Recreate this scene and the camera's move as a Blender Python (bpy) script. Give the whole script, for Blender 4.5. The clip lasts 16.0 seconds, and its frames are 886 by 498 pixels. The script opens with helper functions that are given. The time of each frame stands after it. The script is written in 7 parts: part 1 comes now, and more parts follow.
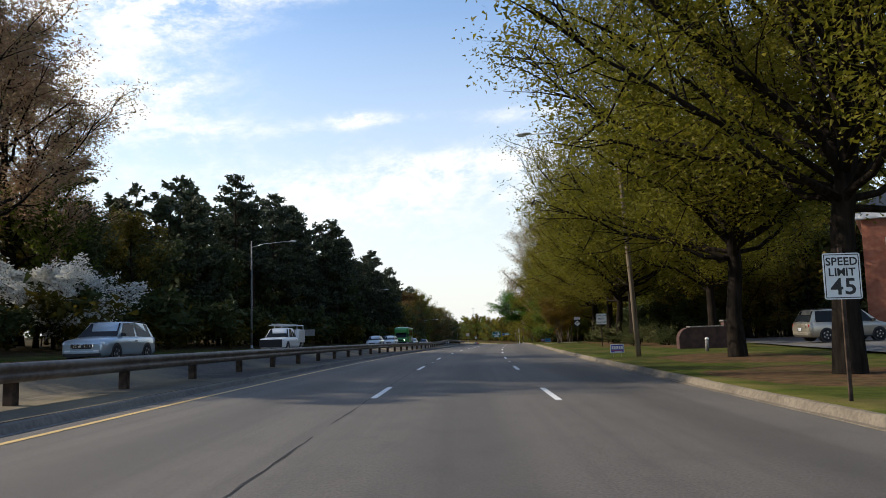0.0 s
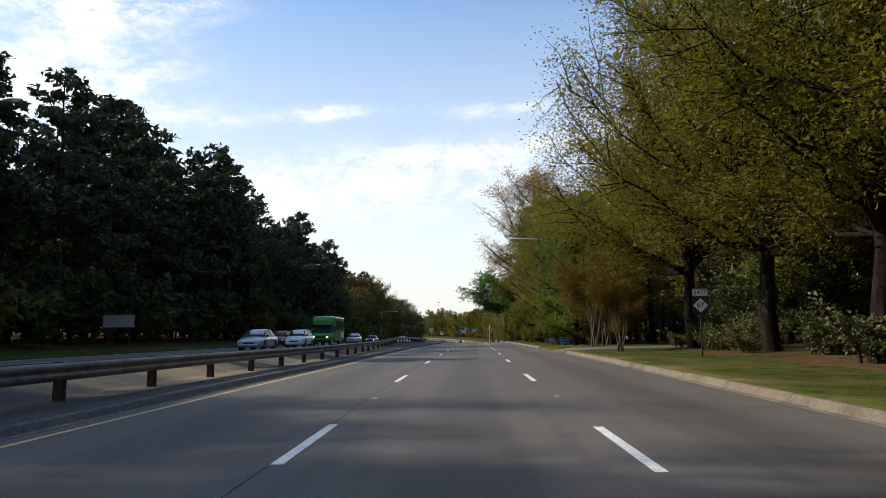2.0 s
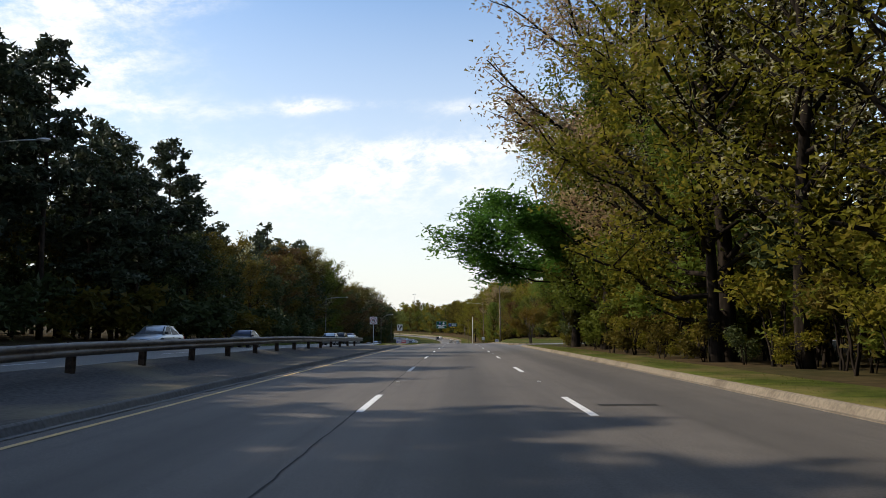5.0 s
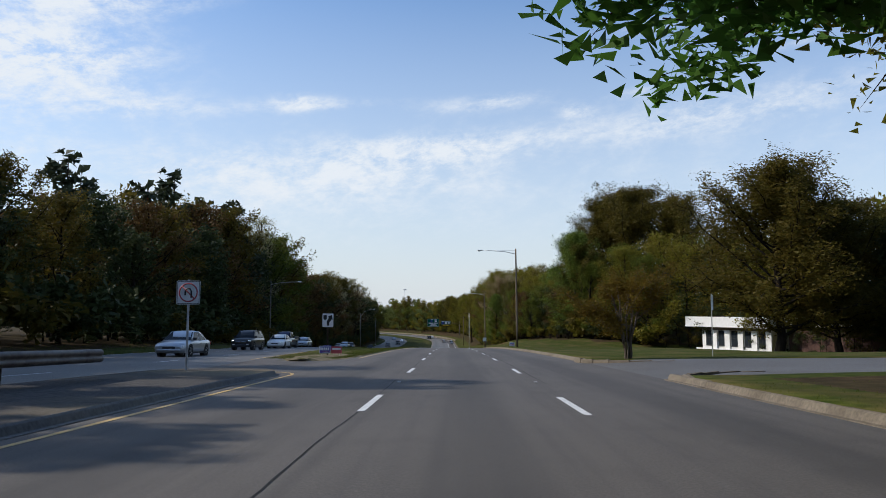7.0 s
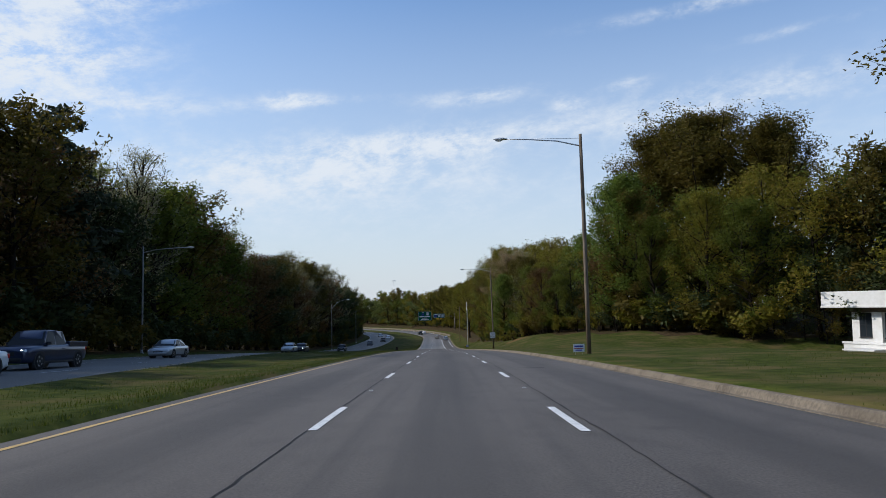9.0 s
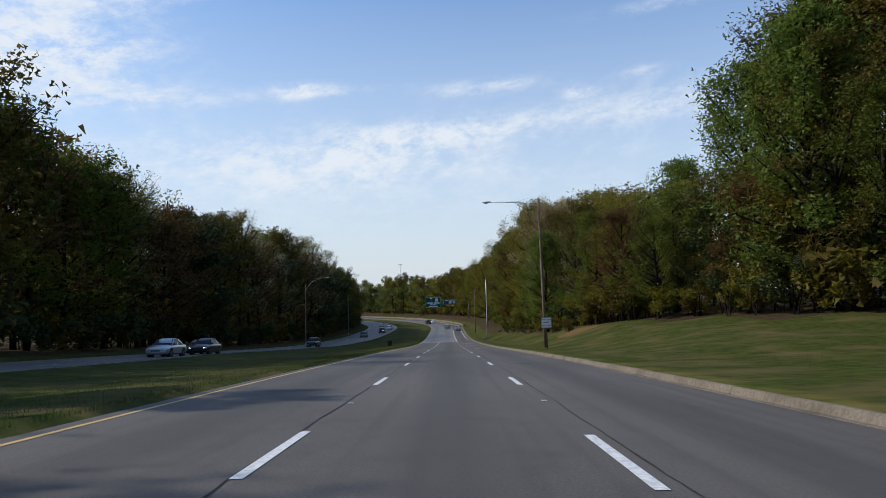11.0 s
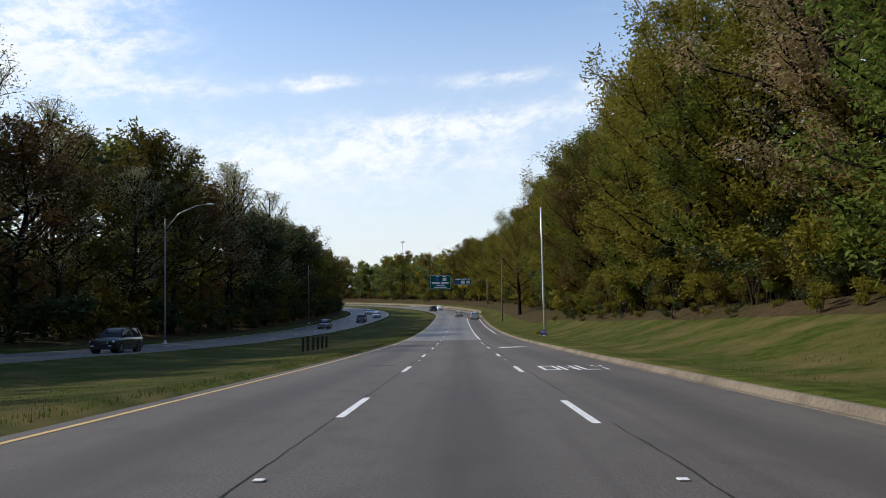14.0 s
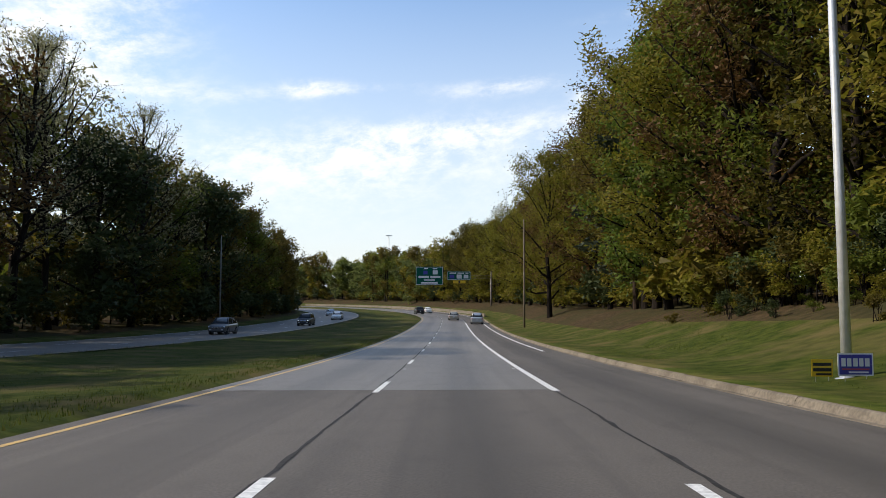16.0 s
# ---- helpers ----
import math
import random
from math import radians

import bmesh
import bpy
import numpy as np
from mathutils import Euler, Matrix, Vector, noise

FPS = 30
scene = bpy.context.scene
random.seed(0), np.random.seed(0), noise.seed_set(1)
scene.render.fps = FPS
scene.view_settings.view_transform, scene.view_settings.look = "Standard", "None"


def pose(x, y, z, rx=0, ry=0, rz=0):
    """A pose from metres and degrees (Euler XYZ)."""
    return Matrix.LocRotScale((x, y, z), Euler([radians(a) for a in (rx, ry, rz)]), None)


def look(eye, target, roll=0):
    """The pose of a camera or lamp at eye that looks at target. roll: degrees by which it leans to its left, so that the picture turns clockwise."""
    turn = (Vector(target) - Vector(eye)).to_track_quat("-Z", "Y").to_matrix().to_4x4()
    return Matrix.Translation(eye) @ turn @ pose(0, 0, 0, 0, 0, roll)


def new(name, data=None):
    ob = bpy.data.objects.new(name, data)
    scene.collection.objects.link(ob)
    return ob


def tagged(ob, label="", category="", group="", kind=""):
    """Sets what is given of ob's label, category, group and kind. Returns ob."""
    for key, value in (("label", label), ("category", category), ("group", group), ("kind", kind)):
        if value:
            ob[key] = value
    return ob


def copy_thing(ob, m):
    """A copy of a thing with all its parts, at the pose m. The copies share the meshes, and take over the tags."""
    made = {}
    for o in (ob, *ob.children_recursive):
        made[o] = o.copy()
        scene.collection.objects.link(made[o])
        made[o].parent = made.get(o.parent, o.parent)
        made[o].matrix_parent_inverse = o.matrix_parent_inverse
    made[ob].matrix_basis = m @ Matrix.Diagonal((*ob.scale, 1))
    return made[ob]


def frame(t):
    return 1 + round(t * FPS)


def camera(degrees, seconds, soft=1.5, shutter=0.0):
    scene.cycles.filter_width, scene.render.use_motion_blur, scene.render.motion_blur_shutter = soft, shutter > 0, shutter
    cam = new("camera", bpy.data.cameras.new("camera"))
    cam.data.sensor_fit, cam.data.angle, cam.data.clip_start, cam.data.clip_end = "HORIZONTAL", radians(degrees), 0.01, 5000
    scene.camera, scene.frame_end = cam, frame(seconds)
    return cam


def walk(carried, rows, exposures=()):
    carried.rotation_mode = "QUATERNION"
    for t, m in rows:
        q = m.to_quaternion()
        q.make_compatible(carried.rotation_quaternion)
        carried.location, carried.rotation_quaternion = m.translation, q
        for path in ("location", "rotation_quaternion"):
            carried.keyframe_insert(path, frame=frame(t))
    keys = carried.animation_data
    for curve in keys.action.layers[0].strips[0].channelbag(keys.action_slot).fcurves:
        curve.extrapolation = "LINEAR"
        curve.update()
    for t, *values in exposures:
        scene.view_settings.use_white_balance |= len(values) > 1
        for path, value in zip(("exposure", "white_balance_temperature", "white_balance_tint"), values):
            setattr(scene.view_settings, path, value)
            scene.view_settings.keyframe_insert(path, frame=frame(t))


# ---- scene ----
cam = camera(62.0, 16.0, soft=0.8)
# seconds, x, y, z, yaw, pitch, roll
ROWS = [
    (0, 0.00, 0.00, 1.26, 0.00, 5.60, 1.52),
    (0.5, 0.23, 10.93, 1.08, -0.81, 5.34, 1.48),
    (1, 0.61, 21.95, 0.86, -1.56, 5.23, 1.45),
    (1.5, 1.13, 33.07, 0.63, -2.14, 5.27, 1.19),
    (2, 1.76, 44.29, 0.40, -2.68, 5.18, 0.60),
    (2.5, 2.50, 55.60, 0.14, -3.18, 5.03, 0.31),
    (3, 3.34, 66.98, -0.13, -3.65, 5.04, -0.09),
    (3.5, 4.27, 78.42, -0.40, -3.95, 4.97, -0.34),
    (4, 5.26, 89.90, -0.70, -4.24, 4.83, -0.26),
    (4.5, 6.30, 101.43, -1.02, -4.39, 4.86, 0.15),
    (5, 7.35, 113.01, -1.33, -4.33, 4.82, 0.10),
    (7.5, 13.11, 173.36, -3.09, -4.91, 4.64, -0.23),
    (8, 14.39, 185.97, -3.50, -5.03, 4.48, 0.45),
    (8.5, 15.72, 198.71, -3.94, -5.25, 4.34, 0.70),
    (9, 17.07, 211.53, -4.41, -5.23, 4.31, 0.93),
    (11.5, 23.26, 276.87, -7.38, -4.03, 3.34, 1.04),
    (12, 24.38, 290.18, -8.11, -3.99, 3.18, 0.64),
    (12.5, 25.47, 303.54, -8.89, -3.78, 3.00, 0.74),
    (13, 26.52, 316.96, -9.69, -3.60, 3.00, 0.83),
    (13.5, 27.53, 330.44, -10.49, -3.45, 2.98, 1.08),
    (14, 28.52, 343.97, -11.32, -3.36, 2.92, 0.98),
    (14.5, 29.51, 357.58, -12.14, -3.44, 2.94, 0.71),
    (15, 30.54, 371.29, -12.95, -3.55, 3.20, 0.93),
    (15.5, 31.61, 385.08, -13.71, -3.73, 3.28, 0.43),
    (16, 32.72, 398.97, -14.43, -3.82, 3.57, -0.04)]
walk(cam, [(t, pose(x, y, z, 90 + p, r, w)) for t, x, y, z, w, p, r in ROWS],
     exposures=[(0, 0.76, 7200, 10), (3.0, 0.75, 7200, 10), (5.0, 0.74, 7300, 10), (7.5, 0.28, 6350, 10), (9.0, 0.26, 6300, 10), (12.5, 0.42, 6500, 10), (16.0, 0.69, 6950, 10)])

# ---- sky and sun ----
SUN_EL, SUN_AZ = radians(35.5), radians(-83)   # azimuth from +y towards +x: the sun stands to the left
sun_dir = Vector((math.sin(SUN_AZ) * math.cos(SUN_EL), math.cos(SUN_AZ) * math.cos(SUN_EL), math.sin(SUN_EL)))
sun_data = bpy.data.lights.new("sun", "SUN")
sun_data.energy, sun_data.angle, sun_data.color = 3.0, radians(0.6), (1.0, 0.94, 0.84)
sun = new("sun", sun_data)
sun.matrix_world = look((0, 0, 60), Vector((0, 0, 60)) - sun_dir)

world = bpy.data.worlds.new("sky")
scene.world = world
world.use_nodes = True
wn, wl = world.node_tree.nodes, world.node_tree.links
wn.clear()


def wnode(kind, **kw):
    n = wn.new(kind)
    for k, v in kw.items():
        n.inputs[k].default_value = v
    return n


sky = wn.new("ShaderNodeTexSky")
sky.sky_type, sky.sun_disc = "NISHITA", False
sky.sun_elevation, sky.sun_rotation = SUN_EL, SUN_AZ
sky.air_density, sky.dust_density, sky.ozone_density = 1.0, 0.4, 4.0
tc = wn.new("ShaderNodeTexCoord")
sep = wn.new("ShaderNodeSeparateXYZ")
wl.new(tc.outputs["Generated"], sep.inputs[0])
# directions in degrees: az to the right of +y, el over the horizon
def wmath(op, a, c=0.0, e=None, clamp=False):
    n = wn.new("ShaderNodeMath")
    n.operation, n.use_clamp = op, clamp
    for i, v in enumerate((a, c) if e is None else (a, c, e)):
        if isinstance(v, (int, float)):
            n.inputs[i].default_value = v
        else:
            wl.new(v, n.inputs[i])
    return n.outputs[0]


def wnoise(vec, scale, detail, rough, distort=0.0):
    n = wnode("ShaderNodeTexNoise", Scale=scale, Detail=detail, Roughness=rough, Distortion=distort)
    wl.new(vec, n.inputs["Vector"])
    return n.outputs["Fac"]


def wspan(v, lo, hi, top=1.0):
    r = wn.new("ShaderNodeMapRange")
    r.interpolation_type = "SMOOTHSTEP"
    r.inputs["From Min"].default_value, r.inputs["From Max"].default_value, r.inputs["To Max"].default_value = lo, hi, top
    wl.new(v, r.inputs["Value"])
    return r.outputs[0]


az = wmath("MULTIPLY", wmath("ARCTAN2", sep.outputs["X"], sep.outputs["Y"]), 57.2958)
el = wmath("MULTIPLY", wmath("ARCSINE", sep.outputs["Z"]), 57.2958)
lift = wmath("MULTIPLY_ADD", az, -0.10, el)            # the streaks climb gently to the right
comb = wn.new("ShaderNodeCombineXYZ")
wl.new(wmath("MULTIPLY", az, 0.17), comb.inputs["X"])
wl.new(wmath("MULTIPLY", lift, 0.34), comb.inputs["Y"])
fine_n = wspan(wnoise(comb.outputs[0], 1.1, 10.0, 0.66, 0.3), 0.30, 0.70)
grain_n = wspan(wnoise(comb.outputs[0], 4.2, 8.0, 0.7, 0.2), 0.30, 0.72)
# thin high cloud: az, el, half width, half height, weight
BANKS = ((-23, 22.3, 8.5, 2.0, 1.35), (-15, 24.6, 13, 1.0, 1.0), (-25, 17.2, 7.5, 2.4, 1.25), (-19, 14.4, 7, 1.0, 0.5), (-6.4, 15.6, 2.4, 0.62, 1.25), (-11, 14.9, 5, 0.5, 0.22), (-2, 8.5, 45, 5.0, 0.5), (-30, 13, 14, 7, 0.5),
         (-1.5, 15.8, 3, 0.45, 0.5), (-5, 10.4, 12, 2.2, 0.85), (5, 12.6, 9, 1.1, 0.75), (8, 15.9, 5, 0.7, 0.75), (15.3, 15.2, 1.3, 0.6, 0.8), (19.5, 16.2, 2.2, 0.5, 0.6), (26, 14.4, 10, 1.5, 0.75), (27, 21.2, 10, 0.6, 0.85), (32, 18.6, 5, 0.4, 0.5),
         (-60, 20, 25, 7, 0.9), (75, 18, 28, 4, 0.8), (150, 25, 40, 6, 0.7), (-140, 24, 40, 6, 0.8), (0, 48, 60, 8, 0.7))
total = 0.0
for a0, e0, wa, we, amp in BANKS:
    qa = wmath("POWER", wmath("ABSOLUTE", wmath("MULTIPLY", wmath("SUBTRACT", az, a0), 1.0 / wa)), 2.0)
    tilted = wmath("SUBTRACT", wmath("MULTIPLY_ADD", az, -0.07, el), e0 - 0.07 * a0)
    qe = wmath("POWER", wmath("ABSOLUTE", wmath("MULTIPLY", tilted, 1.0 / we)), 2.0)
    total = wmath("ADD", total, wmath("MULTIPLY", wmath("EXPONENT", wmath("MULTIPLY", wmath("ADD", qa, qe), -1.0)), amp))
rough_n = wmath("ADD", wmath("MULTIPLY_ADD", fine_n, 1.0, 0.22), wmath("MULTIPLY_ADD", grain_n, 0.55, -0.2))
cloud = wn.new("ShaderNodeMath")
cloud.operation, cloud.inputs[1].default_value = "MULTIPLY", 1.0
wl.new(wspan(wmath("MULTIPLY", total, rough_n), 0.06, 1.45, 0.97), cloud.inputs[0])
# pale haze towards the horizon
haze = wn.new("ShaderNodeMapRange")
haze.inputs["From Min"].default_value, haze.inputs["From Max"].default_value = 0.0, 0.40
haze.inputs["To Min"].default_value, haze.inputs["To Max"].default_value = 0.92, 0.0
wl.new(sep.outputs["Z"], haze.inputs["Value"])
mx1, mx2 = wn.new("ShaderNodeMix"), wn.new("ShaderNodeMix")
for m in (mx1, mx2):
    m.data_type = "RGBA"
wl.new(haze.outputs[0], mx1.inputs["Factor"])
wl.new(sky.outputs[0], mx1.inputs["A"])
mx1.inputs["B"].default_value = (3.55, 3.83, 4.16, 1)
wl.new(cloud.outputs[0], mx2.inputs["Factor"])
wl.new(mx1.outputs["Result"], mx2.inputs["A"])
mx2.inputs["B"].default_value = (4.35, 4.65, 5.0, 1)
bg = wnode("ShaderNodeBackground", Strength=0.146)
wl.new(mx2.outputs["Result"], bg.inputs["Color"])
wl.new(bg.outputs[0], wn.new("ShaderNodeOutputWorld").inputs["Surface"])

# ---- materials ----
def principled(name, color, rough=0.7, metal=0.0, **kw):
    m = bpy.data.materials.new(name)
    m.use_nodes = True
    b = m.node_tree.nodes["Principled BSDF"]
    b.inputs["Base Color"].default_value = (*color, 1)
    b.inputs["Roughness"].default_value = rough
    b.inputs["Metallic"].default_value = metal
    for k, v in kw.items():
        b.inputs[k].default_value = v
    return m


def mottled(name, c1, c2, scale, rough=0.85, bump=0.0, bump_scale=60.0, c3=None, big=0.15, metal=0.0, stretch=None, spread=(0.35, 0.65), amount3=0.6):
    """Two colours mixed by fine noise, a third by large stains, with a fine relief, at world size."""
    m = principled(name, c1, rough, metal)
    t, l = m.node_tree.nodes, m.node_tree.links
    b = t["Principled BSDF"]
    b.inputs["Specular IOR Level"].default_value = 0.5 if rough < 0.7 else 0.2 if rough < 0.9 else 0.04
    g = t.new("ShaderNodeNewGeometry")
    mp = t.new("ShaderNodeMapping")
    if stretch:
        mp.inputs["Scale"].default_value = stretch
    l.new(g.outputs["Position"], mp.inputs[0])

    def nz(sc, detail):
        n = t.new("ShaderNodeTexNoise")
        n.inputs["Scale"].default_value, n.inputs["Detail"].default_value = sc, detail
        l.new(mp.outputs[0], n.inputs["Vector"])
        return n

    def mixed(fac, a, c):
        x = t.new("ShaderNodeMix")
        x.data_type = "RGBA"
        l.new(fac, x.inputs["Factor"])
        if isinstance(a, tuple):
            x.inputs["A"].default_value = (*a, 1)
        else:
            l.new(a, x.inputs["A"])
        x.inputs["B"].default_value = (*c, 1)
        return x.outputs["Result"]

    def span(src, lo, hi, top=1.0):
        r = t.new("ShaderNodeMapRange")
        r.inputs["From Min"].default_value, r.inputs["From Max"].default_value = lo, hi
        r.inputs["To Max"].default_value = top
        l.new(src, r.inputs["Value"])
        return r.outputs[0]
    col = mixed(span(nz(scale, 6).outputs["Fac"], *spread), c1, c2)
    if c3:
        col = mixed(span(nz(big, 4).outputs["Fac"], 0.45, 0.7, amount3), col, c3)
    l.new(col, b.inputs["Base Color"])
    if bump:
        bp = t.new("ShaderNodeBump")
        bp.inputs["Strength"].default_value, bp.inputs["Distance"].default_value = bump, 0.02
        l.new(nz(bump_scale, 4).outputs["Fac"], bp.inputs["Height"])
        l.new(bp.outputs[0], b.inputs["Normal"])
    return m


def leafy(name, c1, c2, c3, through_light=0.35):
    """Leaves: colour varies from leaf to leaf and from crown to crown, and light shines through them."""
    m = bpy.data.materials.new(name)
    m.use_nodes = True
    t, l = m.node_tree.nodes, m.node_tree.links
    b = t["Principled BSDF"]
    b.inputs["Roughness"].default_value = 0.55
    b.inputs["Specular IOR Level"].default_value = 0.12
    g = t.new("ShaderNodeNewGeometry")
    o = t.new("ShaderNodeObjectInfo")
    r = t.new("ShaderNodeValToRGB")
    e = r.color_ramp.elements
    e[0].color, e[1].color = (*c1, 1), (*c3, 1)
    e.new(0.55).color = (*c2, 1)
    mixv = t.new("ShaderNodeMath")
    mixv.operation, mixv.inputs[1].default_value = "MULTIPLY_ADD", 0.65
    sc = t.new("ShaderNodeMath")
    sc.operation, sc.inputs[1].default_value = "MULTIPLY", 0.35
    l.new(o.outputs["Random"], sc.inputs[0])
    l.new(g.outputs["Random Per Island"], mixv.inputs[0])
    l.new(sc.outputs[0], mixv.inputs[2])
    l.new(mixv.outputs[0], r.inputs[0])
    l.new(r.outputs[0], b.inputs["Base Color"])
    tr = t.new("ShaderNodeBsdfTranslucent")
    l.new(r.outputs[0], tr.inputs["Color"])
    ms = t.new("ShaderNodeMixShader")
    ms.inputs[0].default_value = through_light
    l.new(b.outputs[0], ms.inputs[1])
    l.new(tr.outputs[0], ms.inputs[2])
    l.new(ms.outputs[0], t["Material Output"].inputs["Surface"])
    return m


M = dict(
    asphalt_old=mottled("worn_asphalt", (0.083, 0.075, 0.066), (0.124, 0.112, 0.098), 30, 0.62, 0.3, 200, c3=(0.14, 0.135, 0.127), big=0.2),
    tar=mottled("tar_seam", (0.018, 0.017, 0.016), (0.042, 0.040, 0.038), 12, 0.8),
    white_paint=mottled("road_paint_white", (0.78, 0.78, 0.76), (0.62, 0.62, 0.60), 18, 0.6, c3=(0.3, 0.3, 0.3), big=9.0, amount3=0.5),
    yellow_paint=mottled("road_paint_yellow", (0.64, 0.40, 0.11), (0.50, 0.34, 0.14), 15, 0.65, c3=(0.3, 0.25, 0.16), big=5.0, amount3=0.5),
    concrete=mottled("kerb_concrete", (0.15, 0.126, 0.098), (0.215, 0.18, 0.138), 14, 0.9, 0.3, 90, c3=(0.075, 0.062, 0.048), big=0.9),
    dark_concrete=mottled("weathered_concrete", (0.13, 0.125, 0.12), (0.20, 0.19, 0.18), 12, 0.9, 0.3, 80, c3=(0.28, 0.25, 0.2), big=0.5),
    median=mottled("median_paving", (0.07, 0.066, 0.063), (0.11, 0.102, 0.094), 10, 0.9, 0.3, 90, c3=(0.33, 0.26, 0.15), big=0.2),
    grass=mottled("grass", (0.026, 0.040, 0.007), (0.064, 0.072, 0.015), 2.2, 0.95, 1.0, 9, c3=(0.125, 0.092, 0.04), big=0.4, amount3=0.75, spread=(0.34, 0.66)),
    litter=mottled("leaf_litter", (0.035, 0.026, 0.014), (0.075, 0.05, 0.026), 2.0, 0.95, 0.8, 15, c3=(0.03, 0.038, 0.012), big=0.1),
    mulch=mottled("leaf_mulch", (0.06, 0.036, 0.02), (0.115, 0.068, 0.036), 3.0, 0.95, 0.8, 18, c3=(0.04, 0.042, 0.014), big=0.6, amount3=0.8),
    clay=mottled("bare_clay", (0.17, 0.09, 0.042), (0.12, 0.08, 0.036), 1.5, 0.95, 0.5, 12, c3=(0.07, 0.075, 0.02), big=0.35),
    sandy=mottled("sandy_gravel", (0.11, 0.095, 0.06), (0.24, 0.195, 0.13), 2.5, 0.95, 0.6, 30, c3=(0.045, 0.052, 0.012), big=1.1, amount3=0.95),
    bark=mottled("bark", (0.011, 0.009, 0.007), (0.027, 0.021, 0.017), 6, 0.95, 0.8, 20, stretch=(1, 1, 0.25)),
    pale_bark=mottled("pale_bark", (0.06, 0.045, 0.034), (0.115, 0.09, 0.07), 6, 0.85, 0.4, 20, c3=(0.16, 0.13, 0.10), big=1.5, stretch=(1, 1, 0.3)),
    pine_bark=mottled("pine_bark", (0.025, 0.018, 0.014), (0.055, 0.038, 0.028), 5, 0.95, 0.8, 16, stretch=(1, 1, 0.4)),
    pole_wood=mottled("pole_wood", (0.13, 0.10, 0.072), (0.23, 0.185, 0.14), 9, 0.9, 0.4, 30, c3=(0.10, 0.075, 0.055), big=0.8, stretch=(1, 1, 0.12)),
    galvanised=mottled("galvanised_steel", (0.42, 0.43, 0.44), (0.55, 0.56, 0.57), 7, 0.45, 0.1, 40, metal=0.7),
    aluminium=mottled("spun_aluminium", (0.62, 0.62, 0.61), (0.72, 0.72, 0.71), 5, 0.4, 0.05, 40, metal=0.5),
    # weathered lamp steel, darkened further so its colour carries the shade
    dull_shade_steel=mottled("dull_grey_shade_steel", (0.16, 0.155, 0.15), (0.24, 0.235, 0.225), 7, 0.6, 0.1, 40, metal=0.3),
    rail=mottled("weathered_rail_steel", (0.09, 0.07, 0.06), (0.16, 0.13, 0.11), 6, 0.55, 0.2, 50, c3=(0.25, 0.23, 0.21), big=1.0, metal=0.45),
    post=mottled("guardrail_post", (0.035, 0.025, 0.02), (0.08, 0.055, 0.04), 8, 0.9, 0.4, 40),
    sign_back=mottled("sign_back", (0.30, 0.30, 0.30), (0.38, 0.38, 0.38), 9, 0.5, metal=0.4),
    sign_white=mottled("sign_white", (0.75, 0.75, 0.74), (0.68, 0.68, 0.67), 5, 0.45),
    sign_black=principled("sign_black", (0.012, 0.012, 0.012), 0.5),
    sign_green=mottled("sign_green", (0.0, 0.10, 0.06), (0.0, 0.085, 0.052), 2, 0.7),
    sign_yellow=principled("sign_yellow", (0.75, 0.45, 0.02), 0.45),
    sign_blue=principled("sign_blue", (0.045, 0.045, 0.30), 0.5),
    sign_cyan=principled("sign_light_blue", (0.05, 0.30, 0.62), 0.5),
    sign_red=principled("sign_red", (0.42, 0.07, 0.08), 0.6),
    brick=mottled("red_brick", (0.30, 0.10, 0.06), (0.38, 0.15, 0.09), 3, 0.85, 0.3, 40),
    mortar=mottled("mortar", (0.33, 0.28, 0.23), (0.4, 0.35, 0.3), 10, 0.9, 0.3, 60),
    dark_brick=mottled("dark_brick", (0.06, 0.035, 0.03), (0.10, 0.055, 0.045), 4, 0.85, 0.4, 30),
    white_wall=mottled("painted_masonry", (0.72, 0.71, 0.69), (0.66, 0.65, 0.62), 3, 0.8, 0.15, 30, c3=(0.6, 0.58, 0.54), big=0.7, amount3=0.3),
    # dark brown that stands in for the shade under the eaves
    shadow_wall=mottled("shadow_brown", (0.10, 0.08, 0.06), (0.14, 0.11, 0.09), 4, 0.8, 0.2, 20),
    glass=principled("window_glass", (0.02, 0.025, 0.03), 0.06, 0.0, **{"Specular IOR Level": 0.08}),
    tyre=mottled("tyre_rubber", (0.012, 0.012, 0.013), (0.025, 0.025, 0.026), 20, 0.85),
    rim=principled("wheel_rim", (0.55, 0.56, 0.58), 0.3, 0.9),
    trim=principled("black_plastic", (0.015, 0.015, 0.016), 0.55),
    chrome=principled("chrome", (0.8, 0.8, 0.82), 0.12, 1.0),
    lamp_clear=principled("headlight_lens", (0.75, 0.78, 0.8), 0.08, 0.0, **{"Specular IOR Level": 0.9}),
    lamp_red=principled("tail_lens", (0.45, 0.01, 0.012), 0.2),
    lamp_head=principled("lamp_glass", (0.6, 0.6, 0.57), 0.25),
    plate=principled("number_plate", (0.6, 0.62, 0.65), 0.5),
)


